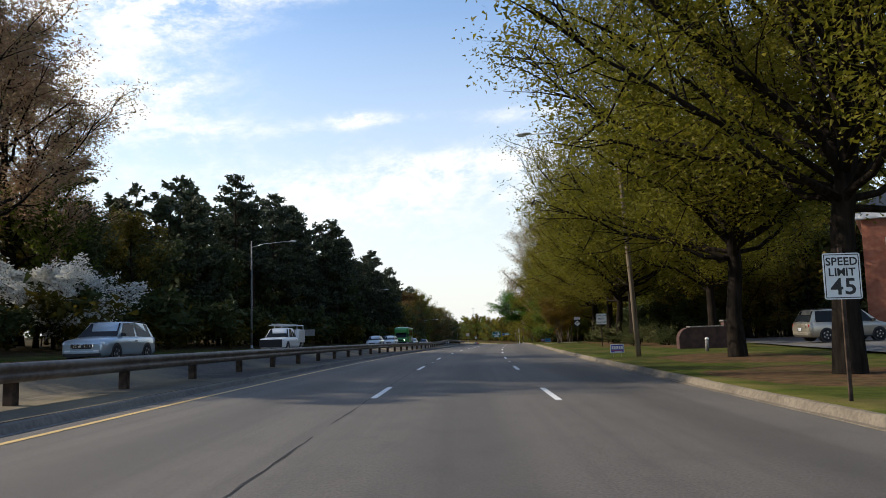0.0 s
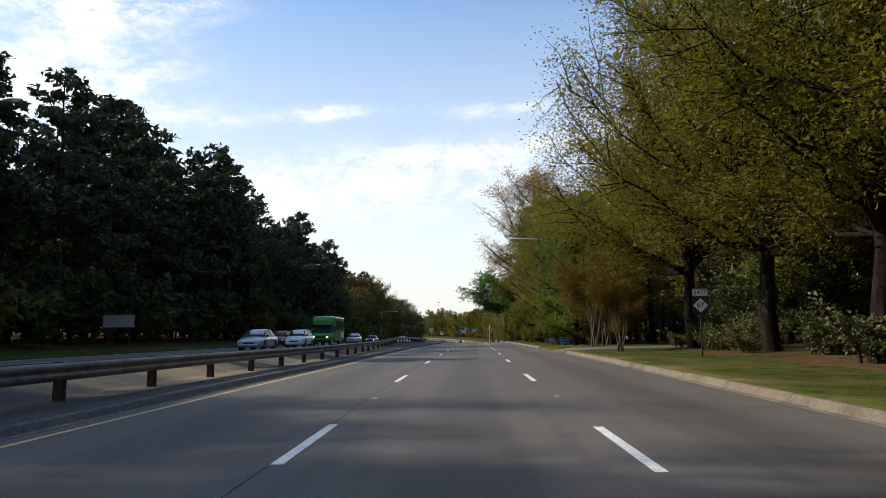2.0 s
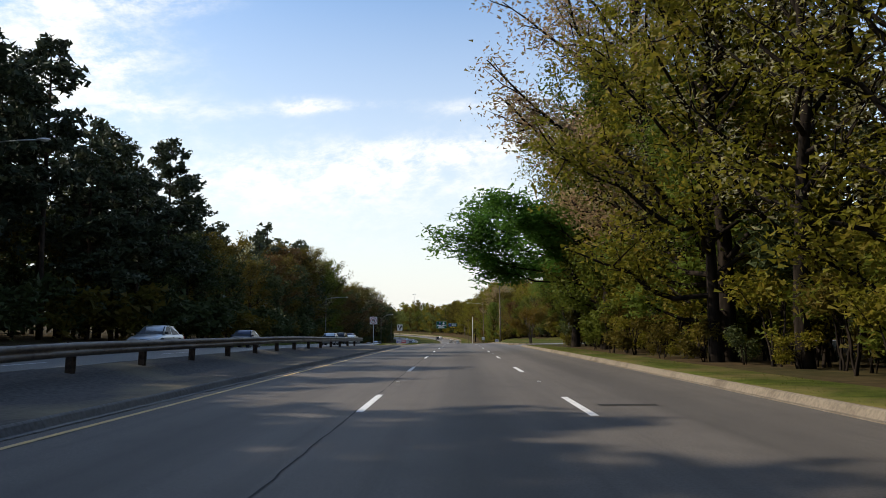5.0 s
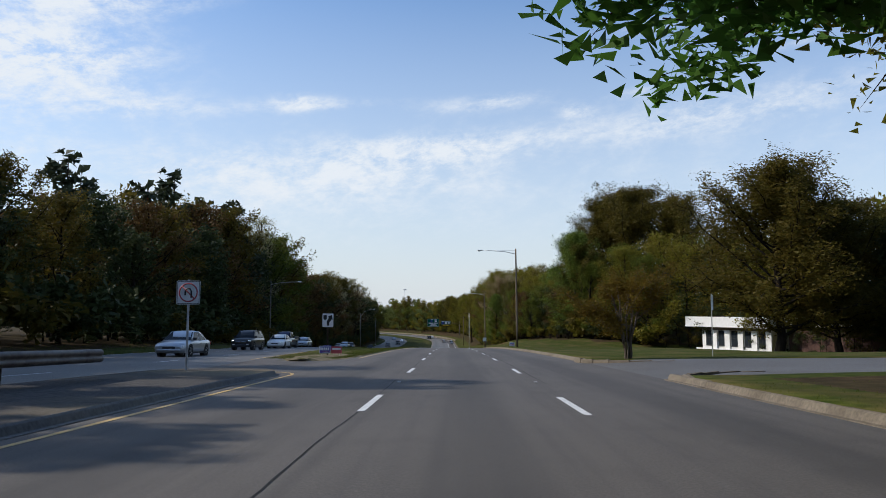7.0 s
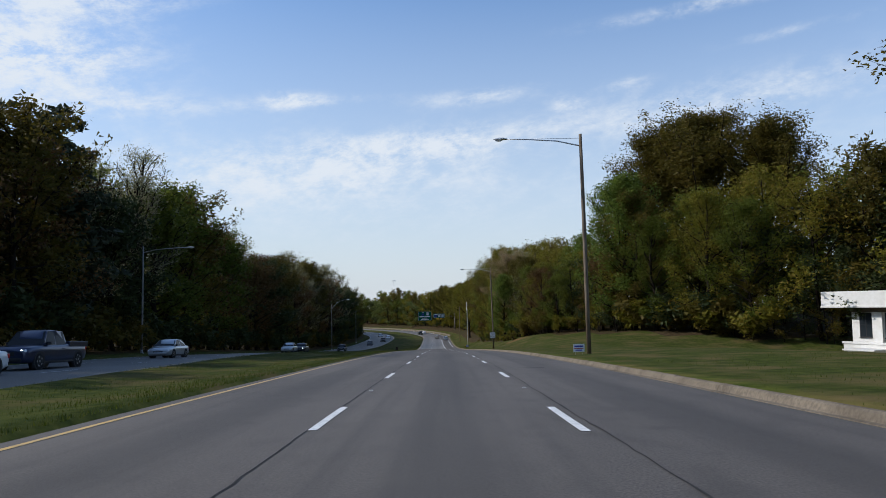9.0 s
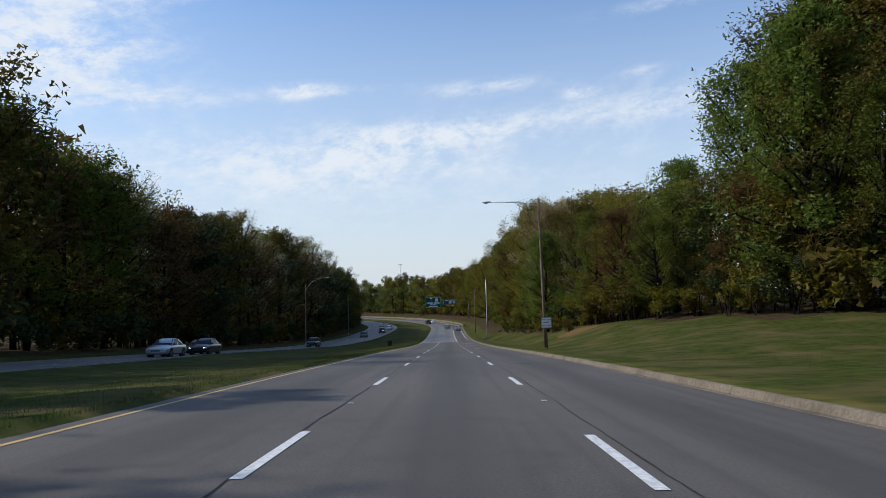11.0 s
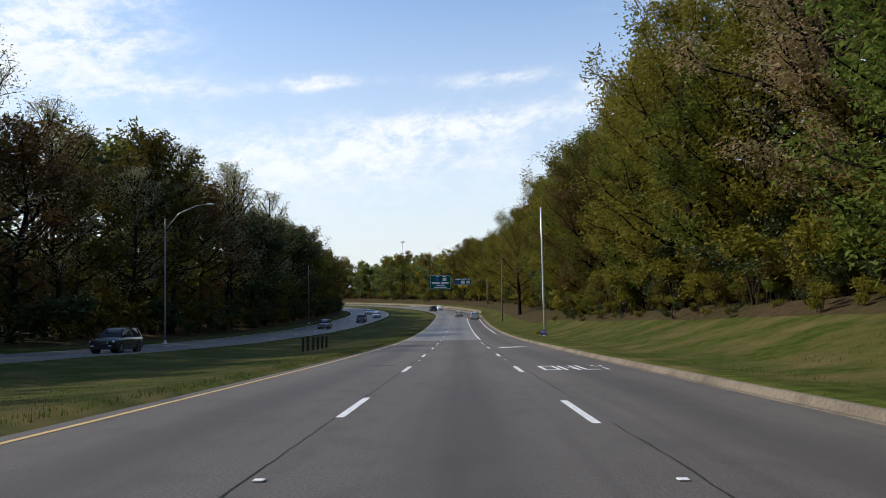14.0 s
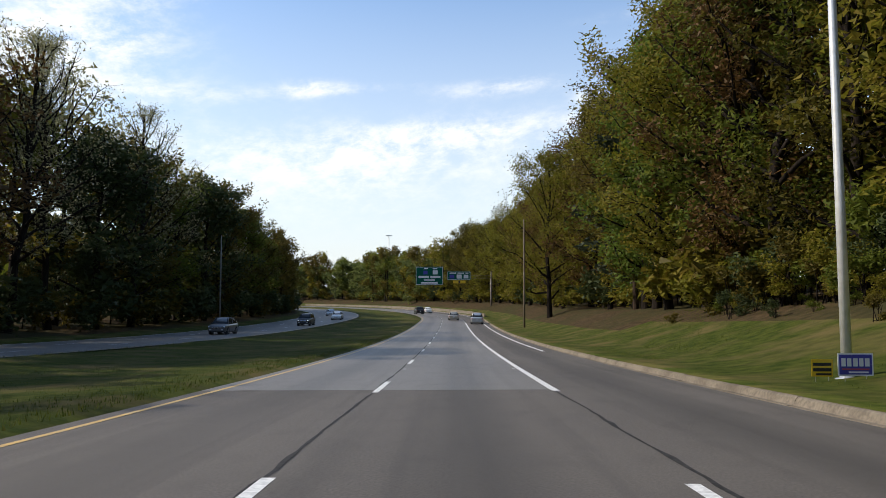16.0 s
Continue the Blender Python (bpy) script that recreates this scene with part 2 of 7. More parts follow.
def asphalt_lanes(name, dark, light, tint):
    """Asphalt with fine grain, streaks along the lanes, soft oil bands in their middle and large faded patches. The UV map holds metres across and along."""
    m = principled(name, dark, 0.78)
    t, l = m.node_tree.nodes, m.node_tree.links
    b = t["Principled BSDF"]
    uv = t.new("ShaderNodeUVMap")
    sp_ = t.new("ShaderNodeSeparateXYZ")
    l.new(uv.outputs[0], sp_.inputs[0])

    def nz(scale, detail, stretch):
        mp = t.new("ShaderNodeMapping")
        mp.inputs["Scale"].default_value = stretch
        l.new(uv.outputs[0], mp.inputs[0])
        n = t.new("ShaderNodeTexNoise")
        n.inputs["Scale"].default_value, n.inputs["Detail"].default_value = scale, detail
        l.new(mp.outputs[0], n.inputs["Vector"])
        return n.outputs["Fac"]

    def math_(op, a, c, clamp=False):
        n = t.new("ShaderNodeMath")
        n.operation, n.use_clamp = op, clamp
        for i, v in enumerate((a, c)):
            if isinstance(v, (int, float)):
                n.inputs[i].default_value = v
            else:
                l.new(v, n.inputs[i])
        return n.outputs[0]

    def mixc(f, a, c):
        x = t.new("ShaderNodeMix")
        x.data_type = "RGBA"
        l.new(f, x.inputs["Factor"])
        for key, v in (("A", a), ("B", c)):
            if isinstance(v, tuple):
                x.inputs[key].default_value = (*v, 1)
            else:
                l.new(v, x.inputs[key])
        return x.outputs["Result"]
    base = mixc(math_("MULTIPLY", math_("SUBTRACT", nz(34, 5, (1, 1, 1)), 0.33, True), 2.9, True), tuple(c * 0.8 for c in dark), tuple(c * 1.12 for c in light))
    base = mixc(math_("MULTIPLY", math_("SUBTRACT", nz(1.6, 6, (1, 0.6, 1)), 0.5, True), 2.6, True), base, tuple(c * 0.7 for c in dark))
    patches = math_("MULTIPLY", math_("SUBTRACT", nz(0.22, 5, (1, 0.25, 1)), 0.42, True), 2.2, True)
    base = mixc(patches, base, tint)
    streak = math_("MULTIPLY", math_("SUBTRACT", nz(3.0, 5, (1, 0.02, 1)), 0.48, True), 2.0, True)
    base = mixc(streak, base, tuple(c * 0.72 for c in dark))
    # oil band: distance from the middle of the nearest lane
    wr_ = t.new("ShaderNodeMath")
    wr_.operation = "PINGPONG"
    l.new(math_("ABSOLUTE", sp_.outputs[0], 0), wr_.inputs[0])
    wr_.inputs[1].default_value = 1.79
    r = t.new("ShaderNodeMapRange")
    r.interpolation_type = "SMOOTHSTEP"
    r.inputs["From Min"].default_value, r.inputs["From Max"].default_value = 0.15, 0.9
    r.inputs["To Min"].default_value, r.inputs["To Max"].default_value = 0.55, 0.0
    l.new(wr_.outputs[0], r.inputs["Value"])
    band = math_("MULTIPLY", r.outputs[0], math_("ADD", nz(0.35, 4, (1, 0.15, 1)), 0.35), True)
    base = mixc(band, base, tuple(c * 0.55 for c in dark))
    l.new(base, b.inputs["Base Color"])
    bp = t.new("ShaderNodeBump")
    bp.inputs["Strength"].default_value, bp.inputs["Distance"].default_value = 0.35, 0.01
    l.new(nz(150, 3, (1, 1, 1)), bp.inputs["Height"])
    l.new(bp.outputs[0], b.inputs["Normal"])
    return m


M["asphalt"] = asphalt_lanes("asphalt", (0.0675, 0.058, 0.0495), (0.1055, 0.091, 0.078), (0.133, 0.116, 0.0985))
M["asphalt_pale"] = asphalt_lanes("pale_asphalt", (0.118, 0.106, 0.093), (0.168, 0.151, 0.132), (0.20, 0.18, 0.156))
M["asphalt_pale"].node_tree.nodes["Principled BSDF"].inputs["Roughness"].default_value = 0.55
lit = principled("headlight_lit", (0.9, 0.88, 0.8), 0.2)
lit.node_tree.nodes["Principled BSDF"].inputs["Emission Color"].default_value = (1, 0.93, 0.8, 1)
lit.node_tree.nodes["Principled BSDF"].inputs["Emission Strength"].default_value = 6
M["headlight_lit"] = lit
M["leaf_oak"] = leafy("oak_leaves", (0.108, 0.108, 0.011), (0.168, 0.155, 0.018), (0.225, 0.165, 0.03), 0.5)
M["leaf_green"] = leafy("green_leaves", (0.062, 0.088, 0.012), (0.105, 0.128, 0.018), (0.15, 0.158, 0.028), 0.5)
M["leaf_bright"] = leafy("bright_leaves", (0.045, 0.115, 0.016), (0.072, 0.165, 0.024), (0.12, 0.215, 0.04), 0.48)
M["leaf_fresh"] = leafy("fresh_yellow_green_leaves", (0.085, 0.13, 0.02), (0.12, 0.165, 0.027), (0.165, 0.195, 0.04), 0.5)
# dark leaf colour; low in the woods it stands in for shade
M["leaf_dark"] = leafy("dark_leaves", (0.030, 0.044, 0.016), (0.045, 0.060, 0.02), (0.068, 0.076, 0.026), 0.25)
M["leaf_olive"] = leafy("olive_leaves", (0.06, 0.056, 0.009), (0.096, 0.078, 0.013), (0.135, 0.094, 0.02), 0.46)
M["leaf_rust"] = leafy("rusty_young_leaves", (0.085, 0.048, 0.016), (0.125, 0.066, 0.022), (0.095, 0.08, 0.02), 0.3)
M["leaf_ginger"] = leafy("orange_brown_young_leaves", (0.10, 0.062, 0.009), (0.145, 0.088, 0.012), (0.12, 0.105, 0.016), 0.45)
# spring green for the far woods, paled to carry distance haze
M["leaf_spring_haze"] = leafy("hazy_spring_leaves", (0.09, 0.115, 0.028), (0.12, 0.145, 0.038), (0.15, 0.155, 0.05), 0.45)
M["leaf_pink"] = leafy("pink_buds", (0.24, 0.13, 0.09), (0.33, 0.22, 0.13), (0.26, 0.25, 0.09), 0.45)
M["leaf_pale"] = leafy("pale_catkins", (0.24, 0.22, 0.12), (0.32, 0.3, 0.17), (0.2, 0.2, 0.08), 0.35)
M["needle"] = leafy("pine_needles", (0.030, 0.038, 0.024), (0.042, 0.054, 0.031), (0.060, 0.072, 0.036), 0.2)
M["blossom"] = leafy("white_blossom", (0.62, 0.60, 0.55), (0.74, 0.73, 0.68), (0.8, 0.8, 0.76), 0.3)
M["leaf_shrub"] = leafy("shrub_leaves", (0.05, 0.07, 0.02), (0.10, 0.11, 0.04), (0.16, 0.13, 0.06), 0.25)
M["grass_blade"] = leafy("grass_blades", (0.045, 0.066, 0.009), (0.072, 0.094, 0.014), (0.125, 0.115, 0.034), 0.45)


def paint(name, color, metal=0.35, rough=0.3):
    return principled("car_paint_" + name, color, rough, metal, **{"Coat Weight": 0.6, "Coat Roughness": 0.08})


# ---- building helpers ----
def mesh_of(name, verts, faces, mats, smooth=False, idx=None):
    me = bpy.data.meshes.new(name)
    me.from_pydata([tuple(v) for v in verts], [], faces)
    for m in (mats if isinstance(mats, (list, tuple)) else [mats]):
        me.materials.append(m)
    if idx is not None:
        me.polygons.foreach_set("material_index", idx)
    if smooth:
        me.polygons.foreach_set("use_smooth", [True] * len(me.polygons))
    me.update()
    return me


def thing(name, label, category, m=None, group="", kind=""):
    ob = new(name)
    ob.empty_display_size = 0.2
    if m is not None:
        ob.matrix_basis = m
    return tagged(ob, label, category, group, kind)


def part(name, bm, material, parent, label="", m=None):
    """Links a bmesh (or a mesh) as one mesh object under a thing or a part."""
    if isinstance(bm, bmesh.types.BMesh):
        me = bpy.data.meshes.new(name)
        bm.to_mesh(me)
        bm.free()
        me.materials.append(material)
    else:
        me = bm
    ob = new(name, me)
    ob.parent = parent
    if m is not None:
        ob.matrix_basis = m
    if label:
        ob["label"] = label
    return ob


def box(bm, x0, x1, y0, y1, z0, z1, bevel=0.0):
    r = bmesh.ops.create_cube(bm, size=1)
    for v in r["verts"]:
        v.co = Vector(((x0 + x1) / 2 + v.co.x * (x1 - x0), (y0 + y1) / 2 + v.co.y * (y1 - y0), (z0 + z1) / 2 + v.co.z * (z1 - z0)))
    if bevel:
        es = {e for v in r["verts"] for e in v.link_edges}
        bmesh.ops.bevel(bm, geom=list(es), offset=bevel, segments=2, affect="EDGES", profile=0.5)
    return bm


def boxm(*a, bevel=0.0):
    return box(bmesh.new(), *a, bevel=bevel)


def tube(bm, pts, radii, n=10, cap=True):
    """A tapered tube along points."""
    pts = [Vector(p) for p in pts]
    rings = []
    for i, p in enumerate(pts):
        d = (pts[min(i + 1, len(pts) - 1)] - pts[max(i - 1, 0)]).normalized()
        a = d.cross(Vector((0.31, 0.77, 0.55))).normalized()
        b = d.cross(a)
        rings.append([bm.verts.new(p + (a * math.cos(2 * math.pi * k / n) + b * math.sin(2 * math.pi * k / n)) * radii[i]) for k in range(n)])
    for r0, r1 in zip(rings, rings[1:]):
        for k in range(n):
            f = bm.faces.new((r0[k], r0[(k + 1) % n], r1[(k + 1) % n], r1[k]))
            f.smooth = True
    if cap:
        bm.faces.new(rings[0][::-1])
        bm.faces.new(rings[-1])
    bmesh.ops.recalc_face_normals(bm, faces=bm.faces[:])
    return bm


def tubem(pts, radii, n=10):
    return tube(bmesh.new(), pts, radii, n)


def text_mesh(body, size, depth=0.004, squash=1.0):
    """A flat mesh of lettering in the built-in font, centred, in the xz plane facing -y."""
    cu = bpy.data.curves.new("lettering", "FONT")
    cu.body, cu.size, cu.extrude, cu.align_x, cu.align_y = body, size, depth / 2, "CENTER", "CENTER"
    cu.resolution_u = 3
    cu.offset = size * 0.018
    ob = bpy.data.objects.new("lettering", cu)
    scene.collection.objects.link(ob)
    dg = bpy.context.evaluated_depsgraph_get()
    me = bpy.data.meshes.new_from_object(ob.evaluated_get(dg))
    bpy.data.objects.remove(ob)
    me.transform(Matrix.Rotation(radians(90), 4, "X") @ Matrix.Diagonal((squash, 1, 1, 1)))
    return me


# ---- the line of the road ----
def smooth_line(tt, ts, v):
    m = np.gradient(v, ts)
    i = np.clip(np.searchsorted(ts, tt) - 1, 0, len(ts) - 2)
    h = ts[i + 1] - ts[i]
    q = (tt - ts[i]) / h
    return (2*q**3 - 3*q**2 + 1)*v[i] + (q**3 - 2*q**2 + q)*h*m[i] + (-2*q**3 + 3*q**2)*v[i + 1] + (q**3 - q**2)*h*m[i + 1]


EYE = 1.26
RT = np.array(ROWS)
tt = np.linspace(0, 16, 401)
LINE = np.stack([smooth_line(tt, RT[:, 0], RT[:, k]) for k in (1, 2, 3)], 1) - np.array([0, 0, EYE])
# even out small bumps of the profile
ker = np.ones(41) / 41
for k in (0, 2):
    pad = np.concatenate([2 * LINE[0, k] - LINE[20:0:-1, k], LINE[:, k], 2 * LINE[-1, k] - LINE[-2:-22:-1, k]])
    LINE[:, k] = np.convolve(pad, ker, "valid")
before = np.array([LINE[0] - np.array([0.0145, 1, -0.014]) * k for k in range(160, 0, -2)])
d_end = LINE[-1] - LINE[-6]
head, slope0 = math.atan2(d_end[0], d_end[1]), d_end[2] / math.hypot(d_end[0], d_end[1])
q, after = LINE[-1].copy(), []
for k in range(330):
    d = 2 * k
    h = head - max(0, min(d - 125, 300)) / 260
    q = q + np.array([math.sin(h) * 2, math.cos(h) * 2, 2 * slope0 * max(0, 1 - d / 120)])
    after.append(q.copy())
LINE = np.vstack([before, LINE, np.array(after)])
# the lanes lie a little beside the line that is driven
drift_s = np.array([-200, 0, 43, 92, 128, 189, 224, 286, 323, 371, 395, 407, 900])
drift_u = np.array([0.06, 0.06, 0.0, 0.33, 0.33, 0.33, -0.05, -0.10, -0.08, 0.26, 0.30, 0.26, 0.26])
STA = np.concatenate([[0], np.cumsum(np.hypot(*np.diff(LINE[:, :2], axis=0).T))])
STA -= STA[len(before)]
side = np.gradient(LINE[:, :2], axis=0)
side /= np.linalg.norm(side, axis=1, keepdims=True)
drift = np.interp(STA, drift_s, drift_u)
LINE[:, 0] += side[:, 1] * drift
LINE[:, 1] -= side[:, 0] * drift


def road_at(s):
    s = np.asarray(s, float)
    p = np.stack([np.interp(s, STA, LINE[:, k]) for k in range(3)], -1)
    a = np.stack([np.interp(s + 1.5, STA, LINE[:, k]) - np.interp(s - 1.5, STA, LINE[:, k]) for k in range(2)], -1)
    a /= np.linalg.norm(a, axis=-1, keepdims=True)
    return p, a


def spot(s, u, dz=0.0):
    """World places at station s along the road, u metres to the right of the middle lane, dz above the road."""
    p, a = road_at(s)
    u, dz = np.broadcast_to(u, np.shape(s)), np.broadcast_to(dz, np.shape(s))
    # the oncoming lanes lie higher along the first stretch
    dz = dz + np.interp(s, [-200, 150, 186, 900], [0.36, 0.36, 0, 0]) * np.clip((-7.9 - u) / 1.2, 0, 1)
    # the carriageway leans to one side or the other
    dz = dz - np.interp(s, [-200, 8, 42, 76, 122, 222, 287, 314, 340, 410, 520], [0.024, 0.026, 0.006, -0.014, -0.005, -0.005, 0.008, 0.008, 0.012, -0.006, 0]) * np.clip(u, -10, 8)
    return np.stack([p[..., 0] + a[..., 1] * u, p[..., 1] - a[..., 0] * u, p[..., 2] + dz], -1)


def heading(s):
    """Degrees about z that turn +y into the road's direction."""
    a = road_at(s)[1]
    return -math.degrees(math.atan2(a[0], a[1]))


KERB_L, KERB_R = -5.75, 5.5
OPP_W = 11.0


def opp_near(s):
    return np.interp(s, [-200, 188, 232, 273, 340, 430, 470, 620, 1100], [-9.7, -9.7, -11.9, -16.5, -21.3, -20.6, -19.5, -17, -15])


def rel_height(s, u):
    """Height of the open ground over the road's level."""
    s, u = np.asarray(s, float), np.asarray(u, float)
    bank = np.interp(s, [-200, 290, 335, 900], [0, 0, 1, 1])
    right = 0.16 + 0.012 * np.clip(u - 6, 0, 40) + bank * (2.0 * np.clip((u - 8) / 7, 0, 1) ** 1.2 + 0.12 * np.clip(u - 15, 0, 40))
    # the lawn dips towards the low building
    right = right - 1.9 * np.interp(s, [202, 228, 286, 312], [0, 1, 1, 0]) * np.clip((u - 17) / 20, 0, 1) ** 1.3
    o = opp_near(s) - OPP_W
    left = 0.12 + np.clip((o - 1 - u) / 6, 0, 1) * 0.5 + 0.04 * np.clip(o - 7 - u, 0, 60)
    mid = 0.10 - 0.25 * np.clip(np.minimum(-6 - u, u - opp_near(s)) / 5, 0, 1)
    return np.where(u > 0, right, np.where(u < o, left, mid))


def ground_spot(s, u, dz=0.0):
    return spot(s, u, rel_height(s, u) + dz)

# ---- ground, roads, kerbs, markings ----
def strip(name, s0, s1, ul, ur, dz, mat, parent=None, step=3.0, dz2=None, label=""):
    """A ribbon that follows the road between two offsets (numbers, or functions of the station)."""
    n = max(1, int(math.ceil((s1 - s0) / step)))
    s = np.linspace(s0, s1, n + 1)
    a = spot(s, ul(s) if callable(ul) else ul, dz)
    b = spot(s, ur(s) if callable(ur) else ur, dz if dz2 is None else dz2)
    v = np.concatenate([a, b])
    me = mesh_of(name, v, [(i, n + 1 + i, n + 2 + i, i + 1) for i in range(n)], mat)
    across = np.concatenate([np.broadcast_to(ul(s) if callable(ul) else ul, s.shape), np.broadcast_to(ur(s) if callable(ur) else ur, s.shape)])
    along = np.concatenate([s, s])
    vi = np.empty(len(me.loops), np.int32)
    me.loops.foreach_get("vertex_index", vi)
    me.uv_layers.new(name="metres").data.foreach_set("uv", np.stack([across[vi], along[vi]], 1).astype(np.float32).ravel())
    ob = new(name, me)
    if parent:
        ob.parent = parent
    if label:
        ob["label"] = label
    return ob


S0, S1 = -140.0, 880.0
MOUTHS = ((89.5, 97.5), (181.5, 194.0))       # driveway and side street on the right
OPENING = (186.0, 197.0)                      # gap in the median


def forest_right(s):
    return np.interp(s, [-200, 98, 104, 178, 181, 195, 200, 292, 297, 318, 335, 900], [24, 24, 7.3, 7.3, 40, 40, 68, 68, 36, 23, 15, 13])


srows = sorted(set(list(np.arange(S0, S1 + 1, 5.0)) + [m + e for mm in MOUTHS for m, e in zip(mm, (-0.05, 0.05))] + [m + e for mm in MOUTHS for m, e in zip(mm, (0.05, -0.05))] + [OPENING[0], OPENING[1]]))
srows = np.array(srows)
gv, gf, gi = [], [], []
cols_r = [KERB_R + 0.14, 6.4, 7.5, 9, 11, 13, 15, 18, 22, 28, 36, 48, 65, 90, 130, 190, 270, 380]
cols_l = [0.25, 1.5, 3, 5, 8, 12, 17, 25, 35, 50, 75, 110, 160, 240, 340]
frac = [0.06, 0.2, 0.4, 0.6, 0.8, 0.94]
grid = []
for s in srows:
    o = float(opp_near(s))
    us = [o - OPP_W - c for c in reversed(cols_l)] + [o - OPP_W - 0.2, o + 0.02]
    us += [KERB_L - 0.05 + (o + 0.05 - KERB_L) * (1 - f) for f in frac] + [KERB_L - 0.02, KERB_R + 0.12] + cols_r
    us = np.array(us)
    z = rel_height(s, us)
    nl = len(cols_l)
    z[nl:nl + 2] = -0.2                        # under the opposite carriageway
    z[nl + 8:nl + 10] = -0.2                   # under the carriageway
    if s < 204:                                # raised median: its own slab lies on top
        z[nl + 2:nl + 8] = -0.2
    for a, b in MOUTHS:
        if a <= s <= b:
            z[nl + 10:] = -0.15
    bumps = np.array([noise.noise(Vector((s * 0.11, u * 0.13, 3.1))) for u in us]) * 0.10
    bumps[np.abs(us) < 6.6] *= 0.2
    z = z + np.where(z > 0, bumps, 0)
    p_ = spot(np.full(len(us), s), us, z)
    fall = np.clip((np.abs(us) - 100) / 230, 0, 1) ** 1.5        # the land sinks gently to the plain beyond
    p_[:, 2] = p_[:, 2] * (1 - fall) - 24.2 * fall
    grid.append((us, p_))
nc = len(grid[0][0])
for us, p in grid:
    gv.extend(p)
for i in range(len(srows) - 1):
    for j in range(nc - 1):
        gf.append((i * nc + j, i * nc + j + 1, (i + 1) * nc + j + 1, (i + 1) * nc + j))
        sm, um = srows[i], (grid[i][0][j] + grid[i][0][j + 1]) / 2
        o = float(opp_near(sm)) - OPP_W
        k = 0
        if um < o - 2.5 or um > forest_right(sm) - (2.6 if sm > 350 else 0.0):
            k = 1
        gi.append(k)
# the same sheet goes on, lower, to the horizon
nb = len(gv)
for ring, (rad, zz) in enumerate(((4200, -24), (900, -24), (500, -23.5))):
    for a in range(32):
        gv.append((20 + rad * math.cos(a * math.pi / 16), 300 + rad * math.sin(a * math.pi / 16), zz))
gv.append((20, 300, -23.5))
for ring in range(2):
    for a in range(32):
        gf.append((nb + ring * 32 + a, nb + ring * 32 + (a + 1) % 32, nb + (ring + 1) * 32 + (a + 1) % 32, nb + (ring + 1) * 32 + a))
        gi.append(1)
for a in range(32):
    gf.append((nb + 64 + a, nb + 64 + (a + 1) % 32, nb + 96))
    gi.append(1)
ground = new("ground", mesh_of("ground", gv, gf, [M["grass"], M["litter"]], True, gi))
tagged(ground, "grassy verges and leaf-strewn forest floor beside a highway", "ground", kind="structure")

road = strip("road", S0, S1, KERB_L, KERB_R, 0.0, M["asphalt"], step=4)
tagged(road, "grey asphalt carriageway with three lanes", "road", kind="structure")
opp = strip("road", S0, S1, lambda s: opp_near(s) - OPP_W, lambda s: opp_near(s) + 0.0, 0.0, M["asphalt_old"], step=4)
tagged(opp, "paler worn asphalt carriageway for oncoming traffic", "road", kind="structure")
pale_deck = strip("road", 416.6, 700, KERB_L + 0.02, 1.95, 0.003, M["asphalt_pale"], step=2)
tagged(pale_deck, "paler worn pavement that begins at a joint across the lanes", "road", kind="structure")
gap_road = strip("road", OPENING[0] - 9, OPENING[1] + 5, lambda s: opp_near(s) - 0.05, -5.7, -0.006, M["asphalt"], step=2)
tagged(gap_road, "asphalt crossover through the gap in the median", "road", kind="structure")

# side street and driveway
for (a, b), far in zip(MOUTHS, (34, 70)):
    n = 10
    us = np.array([KERB_R, 6.3, 7.5, 10, 14, 20, 28, 34, far])
    zs = np.array([0.002, 0.06, 0.15, 0.2, 0.24, 0.3, 0.4, 0.45, 0.5])
    vv = np.concatenate([spot(np.full(len(us), a), us, zs), spot(np.full(len(us), b), us, zs)])
    k = len(us)
    ob = new("road", mesh_of("side_road", vv, [(i, k + i, k + i + 1, i + 1)[::-1] for i in range(k - 1)], M["asphalt_old"]))
    tagged(ob, "asphalt side road leaving the highway at a kerb cut", "road", kind="structure")
apron = strip("pavement", 86.8, 107.5, 5.5, lambda s: np.interp(s, [86.8, 89.5, 98, 107.5], [5.9, 7.3, 7.3, 5.7]), 0.012, M["concrete"], step=1.0, dz2=0.16)
tagged(apron, "pale concrete driveway apron at the kerb", "pavement", kind="structure")
lot = new("pavement", mesh_of("lot", np.concatenate([spot(np.array([24., 40, 66]), np.array([14.6, 16.6, 19.5]), 0.36), spot(np.array([24., 40, 66]), 46.0, 0.75)]), [(0, 3, 4, 1), (1, 4, 5, 2)], M["asphalt_old"]))
tagged(lot, "asphalt parking lot behind the street trees", "parking lot", kind="structure")

# markings
marks = thing("lane_marking", "white dashed lane lines on the asphalt", "road marking", kind="structure")
for u in (-1.87, 1.74):
    for k in range(-6, 52):
        s0 = 38.95 + 12.19 * k
        if u < 0:
            s0 += float(np.interp(s0, [0, 39, 76, 125, 186, 222, 296, 320, 344, 404], [0.2, 0.3, 0.9, 0.9, 0.5, 0.7, 0.75, 0.65, 0.5, -0.9]))
        else:
            s0 += float(np.interp(s0, [0, 39, 76, 125, 186, 296, 344, 404], [-0.2, -0.2, 0.45, 0.2, 0.0, 0.05, -0.45, -1.2]))
        if u > 0 and s0 > 412:
            continue
        strip("dash", s0, s0 + 3.2, u - 0.065, u + 0.065, 0.006, M["white_paint"], marks, step=1.6)
strip("solid_line", 416.2, 520, 1.86, 2.03, 0.009, M["white_paint"], marks)
strip("edge_line", 440, 640, 4.55, 4.7, 0.006, M["white_paint"], marks)
